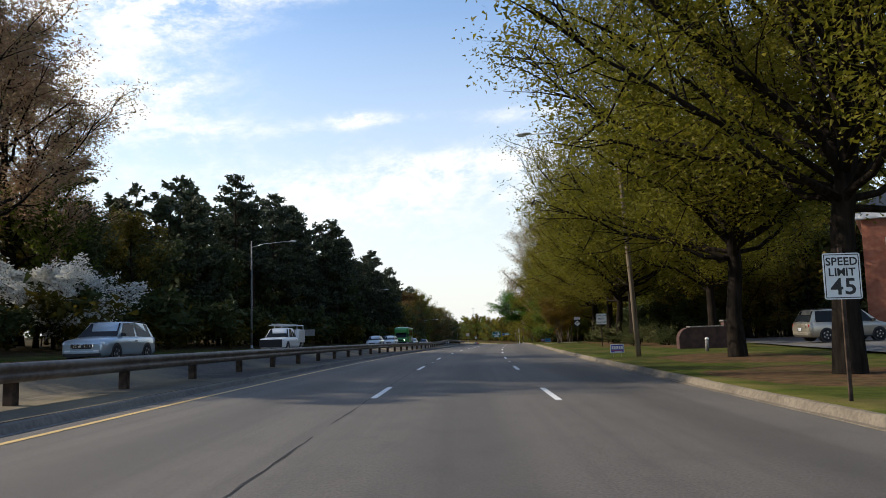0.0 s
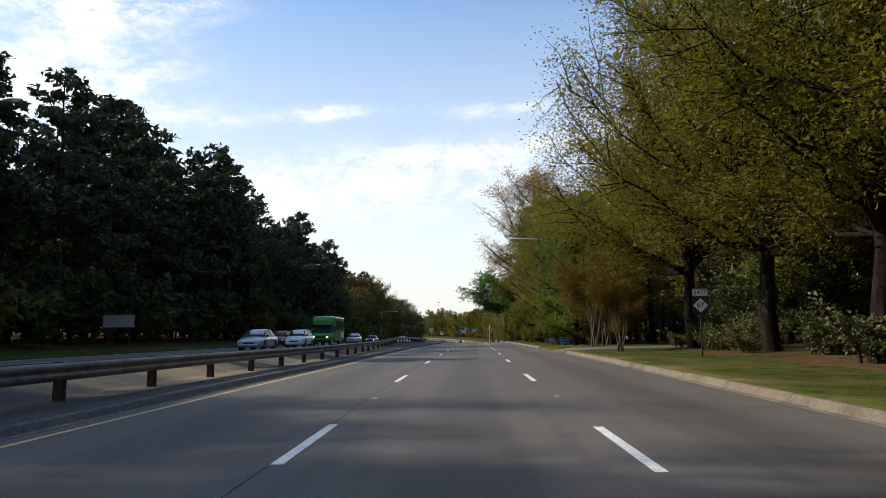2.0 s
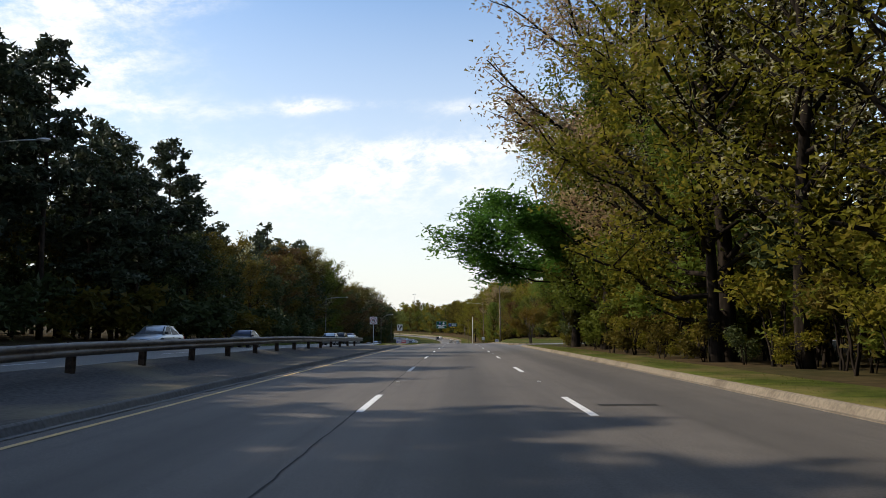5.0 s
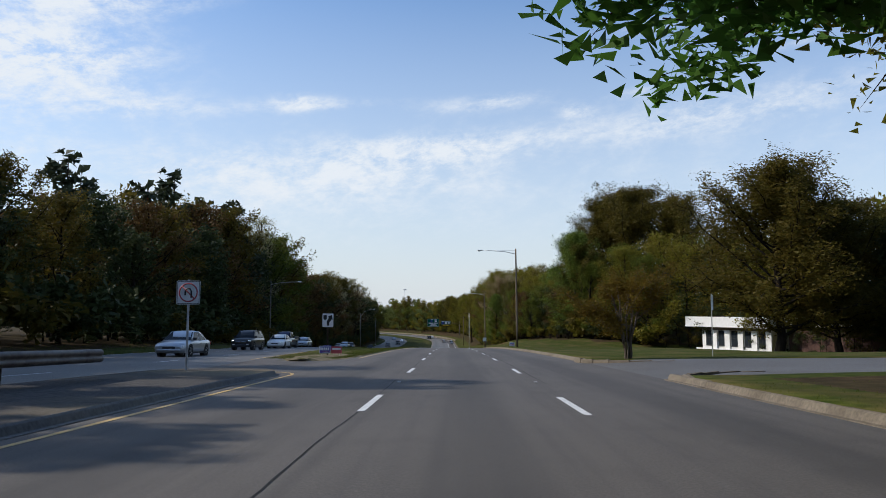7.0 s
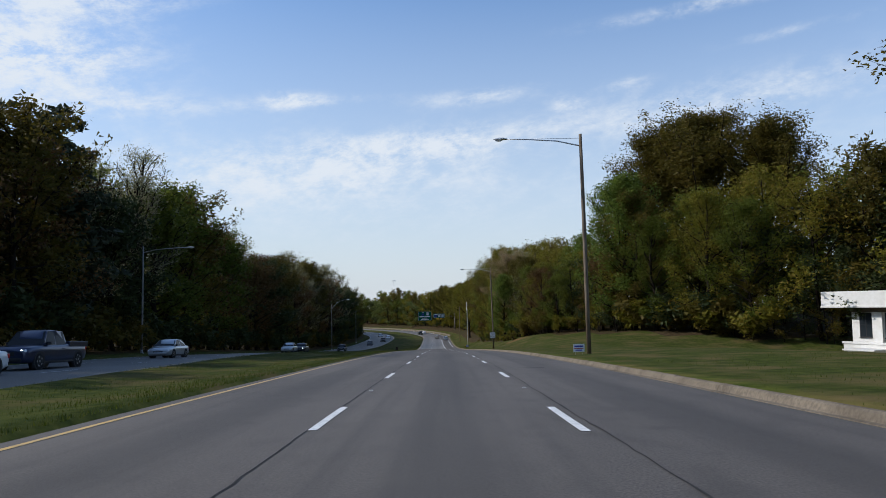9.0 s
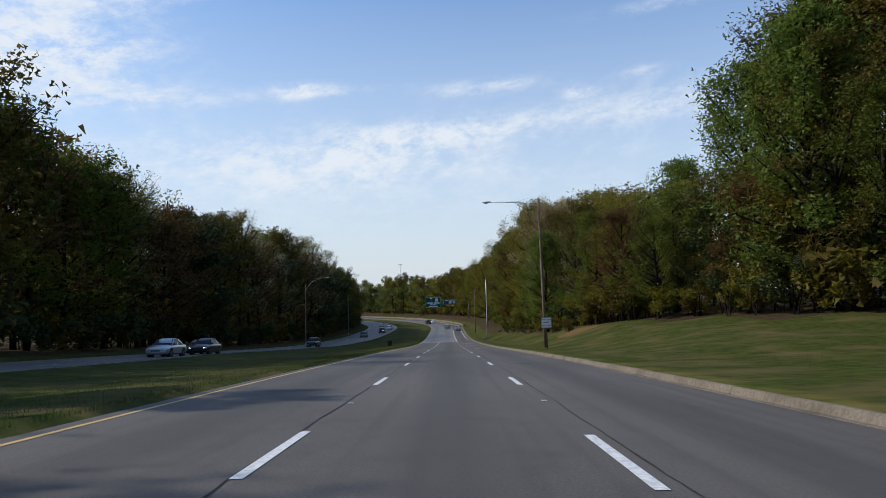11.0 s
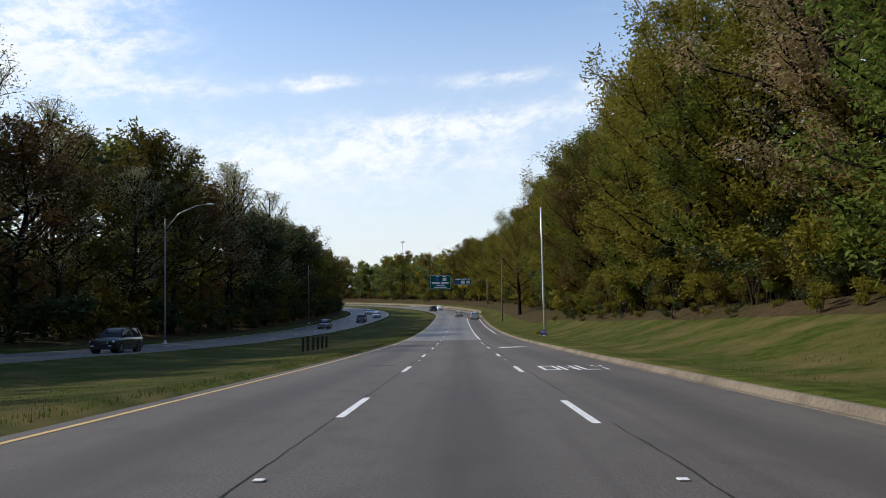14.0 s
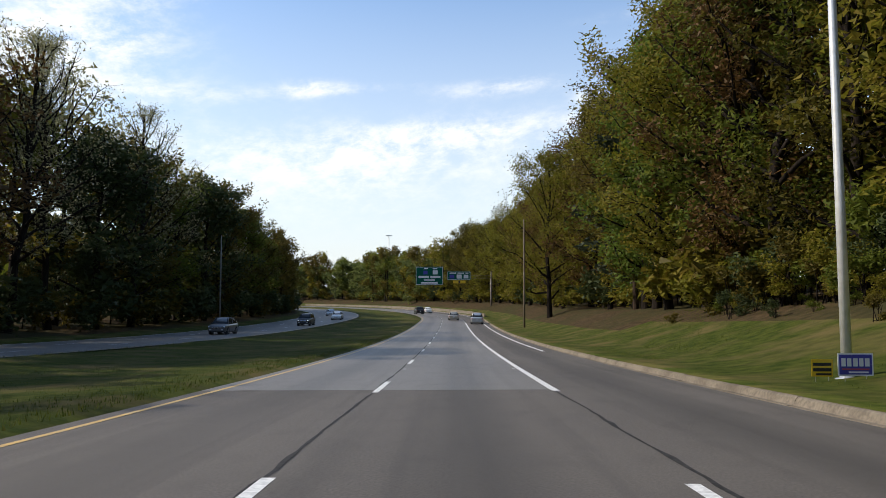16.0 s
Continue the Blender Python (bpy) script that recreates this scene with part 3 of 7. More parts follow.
for k in range(-4, 54):
    for du in (3.6, 7.3):
        s0 = 36 + 12.19 * k
        o = float(opp_near(s0 + 1.5)) - du
        strip("dash", s0, s0 + 3.05, o - 0.06, o + 0.06, 0.006, M["white_paint"], marks, step=1.6)
strip("edge_line", S0, 800, lambda s: opp_near(s) - OPP_W + 0.25, lambda s: opp_near(s) - OPP_W + 0.37, 0.006, M["white_paint"], marks)
yel = thing("edge_marking", "worn yellow edge lines beside the median", "road marking", kind="structure")
strip("yellow_line", S0, 184.5, -5.44, -5.33, 0.006, M["yellow_paint"], yel)
strip("yellow_line", 201, 640, -5.44, -5.33, 0.006, M["yellow_paint"], yel)
strip("yellow_line", S0, 184.5, -9.98, -9.87, 0.006, M["yellow_paint"], yel)
strip("yellow_line", 199, 800, lambda s: opp_near(s) - 0.4, lambda s: opp_near(s) - 0.29, 0.006, M["yellow_paint"], yel)
arc = [(184.5 + 2.0 * math.sin(a), -7.65 + 2.27 * math.cos(a)) for a in np.linspace(0, math.pi, 13)]
av = [spot(s, u, 0.006) for s, u in arc] + [spot(184.5 + (s - 184.5) * 0.94, -7.65 + (u + 7.65) * 0.955, 0.006) for s, u in arc]
part("yellow_line", mesh_of("yellow_nose", av, [(i, i + 1, 14 + i, 13 + i) for i in range(12)], M["yellow_paint"]), None, yel)


def flat_on_road(me, s, u, dz=0.007):
    """The pose that lays a thing in the xy plane (y ahead) on the road."""
    p0, p1 = spot(s - 1, u), spot(s + 1, u)
    pitch = math.degrees(math.atan2(p1[2] - p0[2], 2))
    c = spot(s, u, dz)
    return pose(c[0], c[1], c[2], pitch, 0, heading(s))


def painted(name, polys, label):
    """Flat strokes of paint, each a polygon of (metres across, metres along), as one mesh."""
    bm = bmesh.new()
    for pts in polys:
        bm.faces.new([bm.verts.new((x, y, 0)) for x, y in pts])
    bmesh.ops.triangulate(bm, faces=bm.faces[:])
    bmesh.ops.recalc_face_normals(bm, faces=bm.faces[:])
    return part(name, bm, M["white_paint"], marks, label)


def stroke(x0, y0, x1, y1, w=0.11, h=0.0):
    """One straight painted stroke: w wide where it runs along the road, h where it lies across."""
    return [(x0 - w / 2, y0 - h / 2), (x0 + w / 2, y0 - h / 2), (x1 + w / 2, y1 + h / 2), (x1 - w / 2, y1 + h / 2)]


def bar_across(x0, x1, y, h=0.3):
    return [(x0, y - h / 2), (x1, y - h / 2), (x1, y + h / 2), (x0, y + h / 2)]


# O, N, L, Y in tall straight strokes, the Y half worn away
WORD = (("letter", [stroke(0.0, 0, 0.0, 2.5), stroke(0.44, 0, 0.44, 2.5), bar_across(0.05, 0.39, 0.15), bar_across(0.05, 0.39, 2.35)]),
        ("letter", [stroke(0.64, 0, 0.64, 2.5), stroke(1.02, 0, 1.02, 2.5), [(0.69, 2.5), (0.97, 0.0), (0.97, 0.55), (0.69, 2.5)][:3]]),
        ("letter", [stroke(1.24, 0, 1.24, 2.5), bar_across(1.29, 1.66, 0.13, 0.26)]),
        ("letter", [stroke(1.92, 0, 1.92, 1.05, 0.09), [(1.72, 2.5), (1.80, 2.5), (1.92, 1.75), (1.86, 1.62)], [(2.02, 2.45), (2.10, 2.45), (2.05, 1.6), (1.98, 1.75)]]))
for nm_, polys_ in WORD:
    painted(nm_, polys_, "white painted letter on the lane").matrix_basis = flat_on_road(None, 368.1, 2.55)


def road_arrow(s, u):
    """A right-turn arrow: a short wide stem that sweeps round to a long head pointing right."""
    stem = [(-0.95, -1.35), (-0.62, -1.35), (-0.66, -0.55), (-0.45, -0.15), (0.0, 0.02), (0.0, -0.6), (0.95, 0.3), (0.0, 1.3), (0.0, 0.72), (-0.62, 0.62), (-0.98, 0.15), (-1.08, -0.6)]
    ob = painted("arrow", [stem], "white painted right-turn arrow")
    ob.matrix_basis = flat_on_road(None, s, u)


for s in (347.2, 393.3):
    road_arrow(s, 3.45)

# tar seams that wander along the lane joints, and small patches
rs = random.Random(5)
seam = thing("tar_seam", "black tar-filled joints along the lanes", "road crack", kind="structure")
for u0, a, b in ((-1.93, S0, 620), (1.95, 180, 620)):
    s = a
    while s < b:
        ln = rs.uniform(14, 40)
        n = int(ln / 0.35) + 2
        ss = np.linspace(s, min(s + ln, b), n)
        uu = u0 + np.array([noise.noise(Vector((q * 0.35, u0, 0))) * 0.045 + noise.noise(Vector((q * 2.1, u0, 5))) * 0.03 for q in ss])
        w = 0.016 + 0.05 * np.abs(np.array([noise.noise(Vector((q * 0.7, 9, u0))) + 0.5 * noise.noise(Vector((q * 2.3, 4, u0))) for q in ss]))
        w *= np.interp(ss, [385, 402], [0.45, 1.0])      # the joints open wider towards the old deck
        w[0] = w[-1] = 0.002
        v = np.concatenate([spot(ss, uu - w, 0.005), spot(ss, uu + w, 0.005)])
        part("seam", mesh_of("seam", v, [(i, n + i, n + i + 1, i + 1) for i in range(n - 1)], M["tar"]), None, seam)
        s += ln + rs.choice((0.2, 0.6, 3))
for s, u in ((46, -1.2), (88, 3.9), (119, 4.9), (126, 2.6), (203, -4.0), (240, 3.1), (296, 3.0), (315, 2.4), (372, -3.0)):
    strip("patch", s, s + 0.25, u - 0.5, u + 0.5, 0.005, M["tar"], seam, step=0.25)
# raised reflectors between the dashes
for u in (-1.80, 1.76):
    for k in range(-1, 34, 2):
        s = 39.15 + 12.19 * k + 7.6
        ob = part("road_stud", boxm(-0.05, 0.05, -0.045, 0.045, 0, 0.012, bevel=0.008), M["white_paint"], marks)
        ob.matrix_basis = flat_on_road(None, s, u)

# kerb on the right: cast lengths with open joints
kerb_r = thing("kerb", "sand-coloured concrete kerb and gutter along the verge", "kerb", kind="structure")
L = 3.04


def kerb_length(length, width=0.29, high=0.16, mat=None):
    prof = [(0.0, -0.15), (0.0, 0.012), (0.10, 0.02), (0.15, high - 0.03), (0.19, high), (width, high), (width, -0.15)]
    bm = bmesh.new()
    ends = []
    for y in (0.006, length - 0.006):
        ends.append([bm.verts.new((x, y, z)) for x, z in prof])
    k = len(prof)
    for i in range(k - 1):
        bm.faces.new((ends[0][i], ends[0][i + 1], ends[1][i + 1], ends[1][i]))
    bm.faces.new(ends[0])
    bm.faces.new(ends[1][::-1])
    bmesh.ops.recalc_face_normals(bm, faces=bm.faces[:])
    me = bpy.data.meshes.new("kerb_stone")
    bm.to_mesh(me)
    bm.free()
    me.materials.append(mat or M["concrete"])
    return me


def lay(me, parent, name, s, u, length, flip=False, jitter=0.0):
    p0, p1 = spot(s, u), spot(s + length, u)
    d = Vector(p1 - p0)
    m = Matrix.Translation(p0) @ d.to_track_quat("Y", "Z").to_matrix().to_4x4()
    if flip:
        m = m @ Matrix.Diagonal((-1, 1, 1, 1))
    ob = part(name, me, None, parent)
    ob.matrix_basis = m @ Matrix.Translation((rs.uniform(-jitter, jitter), 0, rs.uniform(-jitter, jitter)))
    return ob


km, kl = kerb_length(L + 0.02), kerb_length(L + 0.02, 0.2, 0.15, M["dark_concrete"])
s = -40.0
while s < 640:
    if not (87 < s + L / 2 < 107 or 180.5 < s + L / 2 < 195):
        lay(km, kerb_r, "kerb_stone", s, KERB_R - 0.12, L, jitter=0.006)
    s += L
# kerb returns at the side street
for sa, sg in ((180.3, -1), (195.2, 1)):
    c = 3.2
    for k in range(6):
        a0, a1 = k * math.pi / 12, (k + 1) * math.pi / 12
        q0 = spot(sa - sg * c * math.sin(a0) * -1 * 0 + sg * 0 - sg * 0 + (-sg) * c * (math.sin(a0)) + sg * 0, KERB_R - 0.1 + c * (1 - math.cos(a0)), 0.0)
        q1 = spot(sa + (-sg) * c * math.sin(a1), KERB_R - 0.1 + c * (1 - math.cos(a1)), 0.03)
        d = Vector(q1 - q0)
        ob = part("kerb_stone", kerb_length(d.length + 0.06, 0.3, 0.17), None, kerb_r)
        ob.matrix_basis = Matrix.Translation(q0) @ d.to_track_quat("Y", "Z").to_matrix().to_4x4() @ (Matrix.Identity(4) if sg > 0 else Matrix.Translation((0, 0, 0)) @ Matrix.Diagonal((1, 1, 1, 1)))

# raised median with its kerbs, up to the gap
median = new("median", None)
bpy.data.objects.remove(median)
mv, mf = [], []
ms = np.append(np.arange(-60, 184, 3.0), 184.0)
for s in ms:
    for u, z in ((-5.93, 0.145), (-6.8, 0.16), (-7.7, 0.165), (-8.6, 0.16), (-9.47, 0.145)):
        mv.append(spot(s, u, z + 0.012 * noise.noise(Vector((s * 0.3, u, 0)))))
for i in range(len(ms) - 1):
    for j in range(4):
        mf.append((i * 5 + j, (i + 1) * 5 + j, (i + 1) * 5 + j + 1, i * 5 + j + 1))
nb = len(mv)
for a in np.linspace(0, math.pi, 9):
    mv.append(spot(184 + 1.86 * math.sin(a), -7.7 + 1.86 * math.cos(a), 0.142))
mv.append(spot(184, -7.7, 0.165))
mf += [(nb + 9, nb + i, nb + i + 1) for i in range(8)]
median = new("median", mesh_of("median", mv, [f[::-1] for f in mf], M["median"]))
tagged(median, "raised paved median strip with sandy stains", "median", kind="structure")
kerb_m = thing("kerb", "dark weathered concrete kerbs round the median", "kerb", kind="structure")
s = 184.0 - 74 * L
while s < 183.5:
    lay(kl, kerb_m, "kerb_stone", s, KERB_L + 0.02, L, True, 0.006)
    lay(kl, kerb_m, "kerb_stone", s, -9.67, L, False, 0.006)
    s += L
for k in range(8):
    a0, a1 = k * math.pi / 8, (k + 1) * math.pi / 8
    q0, q1 = [spot(184 + 1.97 * math.sin(a), -7.7 + 1.97 * math.cos(a), 0) for a in (a0, a1)]
    d = Vector(q1 - q0)
    ob = part("kerb_stone", kerb_length(d.length + 0.03, 0.2, 0.15, M["dark_concrete"]), None, kerb_m)
    ob.matrix_basis = Matrix.Translation(q0) @ d.to_track_quat("Y", "Z").to_matrix().to_4x4() @ Matrix.Diagonal((-1, 1, 1, 1))
# crumbling nose of the next median, where the grass begins
nose = new("median", mesh_of("median_nose", [spot(196.5 + 10 * f, -7.6 + w * q + 0.25 * math.sin(f * 23 + q * 5), (0.10 + 0.05 * f) * (1 - abs(q) ** 2) - 0.03 * abs(q) + 0.03 * math.sin(f * 31 + q * 9)) for f, w in zip(np.linspace(0, 1, 14), 1.85 * np.clip(np.linspace(0.02, 2.6, 14), 0, 1) ** 0.5) for q in np.linspace(-1, 1, 7)],
             [(i * 7 + j, i * 7 + j + 1, i * 7 + j + 8, i * 7 + j + 7) for i in range(13) for j in range(6)], M["sandy"], True))
tagged(nose, "crumbling sandy nose of the grass median", "median", kind="structure")

# bare earth where the grass has worn off the bank, and leaf mulch round the street oaks
def ground_patch(s, u, along, across, mat, label, seed):
    pv, pf = [ground_spot(s, u, 0.035)], []
    for ri, rr_ in enumerate((0.35, 0.7, 1.0)):
        for a in range(28):
            an = a * 2 * math.pi / 28
            w = rr_ * (1 + 0.35 * noise.noise(Vector((math.cos(an) * 1.7, math.sin(an) * 1.7, seed))))
            pv.append(ground_spot(s + along * w * math.cos(an), u + across * w * math.sin(an), 0.035 - 0.06 * (ri == 2)))
    pf += [(0, 1 + a, 1 + (a + 1) % 28) for a in range(28)]
    for ri in range(2):
        pf += [(1 + ri * 28 + a, 29 + ri * 28 + a, 29 + ri * 28 + (a + 1) % 28, 1 + ri * 28 + (a + 1) % 28) for a in range(28)]
    tagged(new("bare_patch", mesh_of("bare_patch", pv, pf, mat, True)), label, "ground", kind="structure")


ground_patch(337.0, 13.2, 11.5, 2.1, M["clay"], "worn patch of bare reddish earth on the grass bank", 2.0)
for k_, (s_, u_) in enumerate(((18.5, 9.3), (29.5, 10.6), (48, 13.6), (57.5, 12.4), (66, 12.6), (76, 13.0), (85.0, 12.6))):
    ground_patch(s_, u_, 5.2, 3.0, M["mulch"], "brown leaf mulch on the ground under street oaks", 3.0 + k_)

# ---- trees ----
def sweep(segs, sides):
    """One mesh of tapered limbs: each is a list of points with radii."""
    V, Fc, base = [], [], 0
    for pts, rad in segs:
        pts, rad = np.asarray(pts, float), np.asarray(rad, float)
        n = sides if rad[0] > 0.05 else 3
        d = np.gradient(pts, axis=0)
        d /= np.linalg.norm(d, axis=1, keepdims=True) + 1e-9
        a = np.cross(d, np.array([0.31, 0.77, 0.55]))
        a /= np.linalg.norm(a, axis=1, keepdims=True) + 1e-9
        b = np.cross(d, a)
        an = np.arange(n) * 2 * math.pi / n
        ring = pts[:, None] + (a[:, None] * np.cos(an)[None, :, None] + b[:, None] * np.sin(an)[None, :, None]) * rad[:, None, None]
        V.append(ring.reshape(-1, 3))
        for i in range(len(pts) - 1):
            for k in range(n):
                Fc.append((base + i * n + k, base + i * n + (k + 1) % n, base + (i + 1) * n + (k + 1) % n, base + (i + 1) * n + k))
        base += len(pts) * n
    return np.concatenate(V), Fc


def leaf_mesh(name, centres, size, rng, mat, aspect=0.6, droop=0.0, tri=False):
    """Many small leaves or leaf clumps, each a bent blade of its own."""
    n = len(centres)
    d = rng.normal(size=(n, 3))
    d[:, 2] = d[:, 2] * 0.6 - droop
    d /= np.linalg.norm(d, axis=1, keepdims=True)
    w = np.cross(d, rng.normal(size=(n, 3)))
    w /= np.linalg.norm(w, axis=1, keepdims=True) + 1e-9
    nrm = np.cross(d, w)
    sz = size * rng.uniform(0.55, 1.3, (n, 1))
    if tri:
        v = np.stack([centres - d * sz * 0.5 + w * sz * aspect * 0.45, centres - d * sz * 0.5 - w * sz * aspect * 0.45, centres + d * sz * 0.6], 1).reshape(-1, 3)
        k = 3
    else:
        v = np.stack([centres - d * sz * 0.5, centres + w * sz * aspect * 0.5 + nrm * sz * 0.1, centres + d * sz * 0.5, centres - w * sz * aspect * 0.5 + nrm * sz * 0.1], 1).reshape(-1, 3)
        k = 4
    me = bpy.data.meshes.new(name)
    me.vertices.add(n * k)
    me.vertices.foreach_set("co", v.astype(np.float32).ravel())
    me.loops.add(n * k)
    me.loops.foreach_set("vertex_index", np.arange(n * k, dtype=np.int32))
    me.polygons.add(n)
    me.polygons.foreach_set("loop_start", np.arange(0, n * k, k, dtype=np.int32))
    me.polygons.foreach_set("loop_total", np.full(n, k, dtype=np.int32))
    me.materials.append(mat)
    me.update(calc_edges=True)
    me.validate()
    return me


def broadleaf(seed, H, base, R, trunk_r, limbs, leaves, leaf, mat, bark, spread=0.55, sides=6, lean=(0, 0), flat=1.0, twigs=5, stems=1, rise=0.45, tri=False, clump=0.35, low=0.0, fork=False, core=0.0):
    """Trunk with limbs and twigs, and leaves gathered in clumps along the twigs. Returns the two meshes."""
    rng = np.random.default_rng(seed)
    segs, tips = [], []
    for stem in range(stems):
        off = rng.normal(size=2) * 0.12 * (stems > 1)
        outw = (np.array([math.cos(stem * 6.28 / stems), math.sin(stem * 6.28 / stems)]) * (0.32 if stems > 1 else 0.0)) + np.array(lean)
        k = 9
        hh = np.linspace(0, H * (0.86 if stems == 1 else 0.7), k)
        wob = np.cumsum(rng.normal(size=(k, 2)) * H * 0.008, axis=0)
        px = np.concatenate([off[None] + outw[None] * hh[:, None] * 0.55 + wob, hh[:, None] - 0.3 * (hh[:, None] == 0)], 1)
        rr = trunk_r * (1 - hh / H) ** 0.9 + 0.02
        rr[0] *= 1.3
        segs.append((px, rr))
        nl = limbs if stems == 1 else max(2, limbs // stems)
        for i in range(nl):
            f = (i + rng.uniform(0.1, 0.9)) / nl
            h = base + (H * 0.84 - base) * f ** 0.95 if stems == 1 else H * (0.25 + 0.4 * f)
            p0 = np.array([np.interp(h, hh, px[:, j]) for j in range(3)])
            p0[2] = h
            az = i * 2.4 + rng.uniform(-0.5, 0.5)
            env = math.sin(math.pi * min(0.97, 0.18 + 0.80 * f)) ** 0.65
            ln = R * env * rng.uniform(0.8, 1.12)
            up = rise + 0.6 * f * rng.uniform(0.6, 1.2)
            if f < 0.3:
                up *= 0.5
            if fork:                       # limbs that rise together out of a low fork
                h = base + (H * 0.42 - base) * f ** 1.3
                p0 = np.array([np.interp(h, hh, px[:, j]) for j in range(3)])
                p0[2] = h
                up = 0.26 + 2.0 * f ** 1.25 * rng.uniform(0.7, 1.3)
            d = np.array([math.cos(az), math.sin(az), up * flat])
            d /= np.linalg.norm(d)
            if fork:
                rz, zc = (H - base) * 0.58, base + (H - base) * 0.42
                qa = (d[0] ** 2 + d[1] ** 2) / R ** 2 + d[2] ** 2 / rz ** 2
                qb = 2 * d[2] * (h - zc) / rz ** 2
                qc = ((h - zc) / rz) ** 2 - 1
                ln = (-qb + math.sqrt(max(0.0, qb * qb - 4 * qa * qc))) / (2 * qa) * rng.uniform(0.82, 1.04)
            m = 7 if fork else 6
            tq = np.linspace(0, 1, m)[:, None]
            bend = np.cumsum(rng.normal(size=(m, 3)) * ln * 0.035, axis=0)
            bend[0] = 0
            q = p0 + d * ln * tq + np.array([0, 0, 1]) * ln * (0.14 * tq ** 2 - low * tq ** 2) + bend
            r0 = np.interp(h, hh, rr) * (0.36 if fork else 0.52)
            segs.append((q, r0 * (1 - tq[:, 0] * 0.88) + 0.008))
            for j in range(twigs):
                g = rng.uniform(0.25, 1.0)
                t0 = np.array([np.interp(g, tq[:, 0], q[:, c]) for c in range(3)])
                e = d + rng.normal(size=3) * 0.65
                e[2] += 0.12
                e /= np.linalg.norm(e)
                tl = ln * rng.uniform(0.18, 0.36)
                tw = np.stack([t0, t0 + e * tl * 0.5 + rng.normal(size=3) * tl * 0.06, t0 + e * tl + rng.normal(size=3) * tl * 0.1])
                segs.append((tw, np.array([r0 * 0.28 + 0.008, r0 * 0.16 + 0.006, 0.004])))
                tips.append(tw)
            tips.append(q[-3:])
    v, f = sweep(segs, sides)
    trunk = mesh_of("trunk", v, f, bark, True)
    tips = np.array(tips)
    k = rng.integers(0, len(tips), leaves // 6)
    a = rng.uniform(0, 1, (len(k), 1))
    cl = np.where(a < 0.5, tips[k, 0] * (1 - 2 * a) + tips[k, 1] * 2 * a, tips[k, 1] * (2 - 2 * a) + tips[k, 2] * (2 * a - 1))
    cl = cl + np.clip(rng.normal(size=cl.shape), -1.6, 1.6) * R * 0.05 * spread
    cen = np.repeat(cl, 6, axis=0) + np.clip(rng.normal(size=(len(cl) * 6, 3)), -1.7, 1.7) * clump * np.array([1, 1, 0.7])
    sizes = np.full((len(cen), 1), leaf)
    if core:                               # broader leaf sprays in the heart of the crown
        axis = np.array([px[-1, 0] * 0.5, px[-1, 1] * 0.5, base + (H - base) * 0.45])
        inner = rng.random(len(cen)) < core
        cen[inner] = axis + (cen[inner] - axis) * 0.72
        sizes[inner] *= 1.6
    return trunk, leaf_mesh("crown", cen, sizes, rng, mat, tri=tri)


def pine(seed, H, base, R, trunk_r, whorls, tufts, leaf, mat=None):
    """A tall straight trunk with tiers of nearly level limbs that carry tufts of needles."""
    rng = np.random.default_rng(seed)
    hh = np.linspace(0, H, 9)
    wob = np.cumsum(rng.normal(size=(9, 2)) * 0.07, axis=0)
    px = np.concatenate([wob, hh[:, None]], 1)
    rr = trunk_r * (1 - hh / H) ** 0.8 + 0.02
    segs, cen = [(px, rr)], []
    for i in range(whorls):
        f = (i + rng.uniform(0, 1)) / whorls
        h = base + (H * 0.98 - base) * f
        p0 = np.array([np.interp(h, hh, px[:, j]) for j in range(3)])
        az = rng.uniform(0, 6.28)
        ln = R * (1 - f ** 2.2) ** 0.6 * rng.uniform(0.45, 1.15) + 0.4
        d = np.array([math.cos(az), math.sin(az), rng.uniform(-0.08, 0.22) + 0.3 * f])
        q = p0 + d * ln * np.linspace(0, 1, 4)[:, None] + np.array([0, 0, 1]) * ln * 0.08 * (np.linspace(0, 1, 4)[:, None] ** 2)
        segs.append((q, np.interp(h, hh, rr) * 0.3 * np.linspace(1, 0.15, 4) + 0.006))
        nt = max(2, int(tufts * ln / R / whorls))
        g = rng.uniform(0.35, 1.03, nt)
        side = np.cross(d, [0, 0, 1])
        c = p0 + d * (ln * g)[:, None] + side * (rng.normal(size=(nt, 1)) * ln * 0.20) + rng.normal(size=(nt, 3)) * np.array([0.16, 0.16, 0.14])
        cen.append(np.repeat(c, 5, axis=0) + rng.normal(size=(nt * 5, 3)) * 0.17)
    v, f = sweep(segs, 6)
    return mesh_of("trunk", v, f, M["pine_bark"], True), leaf_mesh("crown", np.concatenate(cen), leaf, rng, mat or M["needle"], aspect=0.62, tri=True)


def tree_thing(name, meshes, label, category, group=""):
    t = thing(name, label, category, group=group)
    part("trunk", meshes[0], None, t)
    part("crown", meshes[1], None, t)
    return t


def plant(proto, s, u, size=1.0, turn=None, rng=None, sink=0.12, tall=1.0):
    p = ground_spot(s, u, -sink)
    tall *= (rng.uniform(0.92, 1.1) if rng else 1.0)
    ob = copy_thing(proto, Matrix.Translation(p) @ Matrix.Rotation(turn if turn is not None else rng.uniform(0, 6.28), 4, "Z") @ Matrix.Diagonal((size, size, size * tall, 1)))
    return ob


def drop(proto):
    for o in list(proto.children_recursive) + [proto]:
        bpy.data.objects.remove(o)


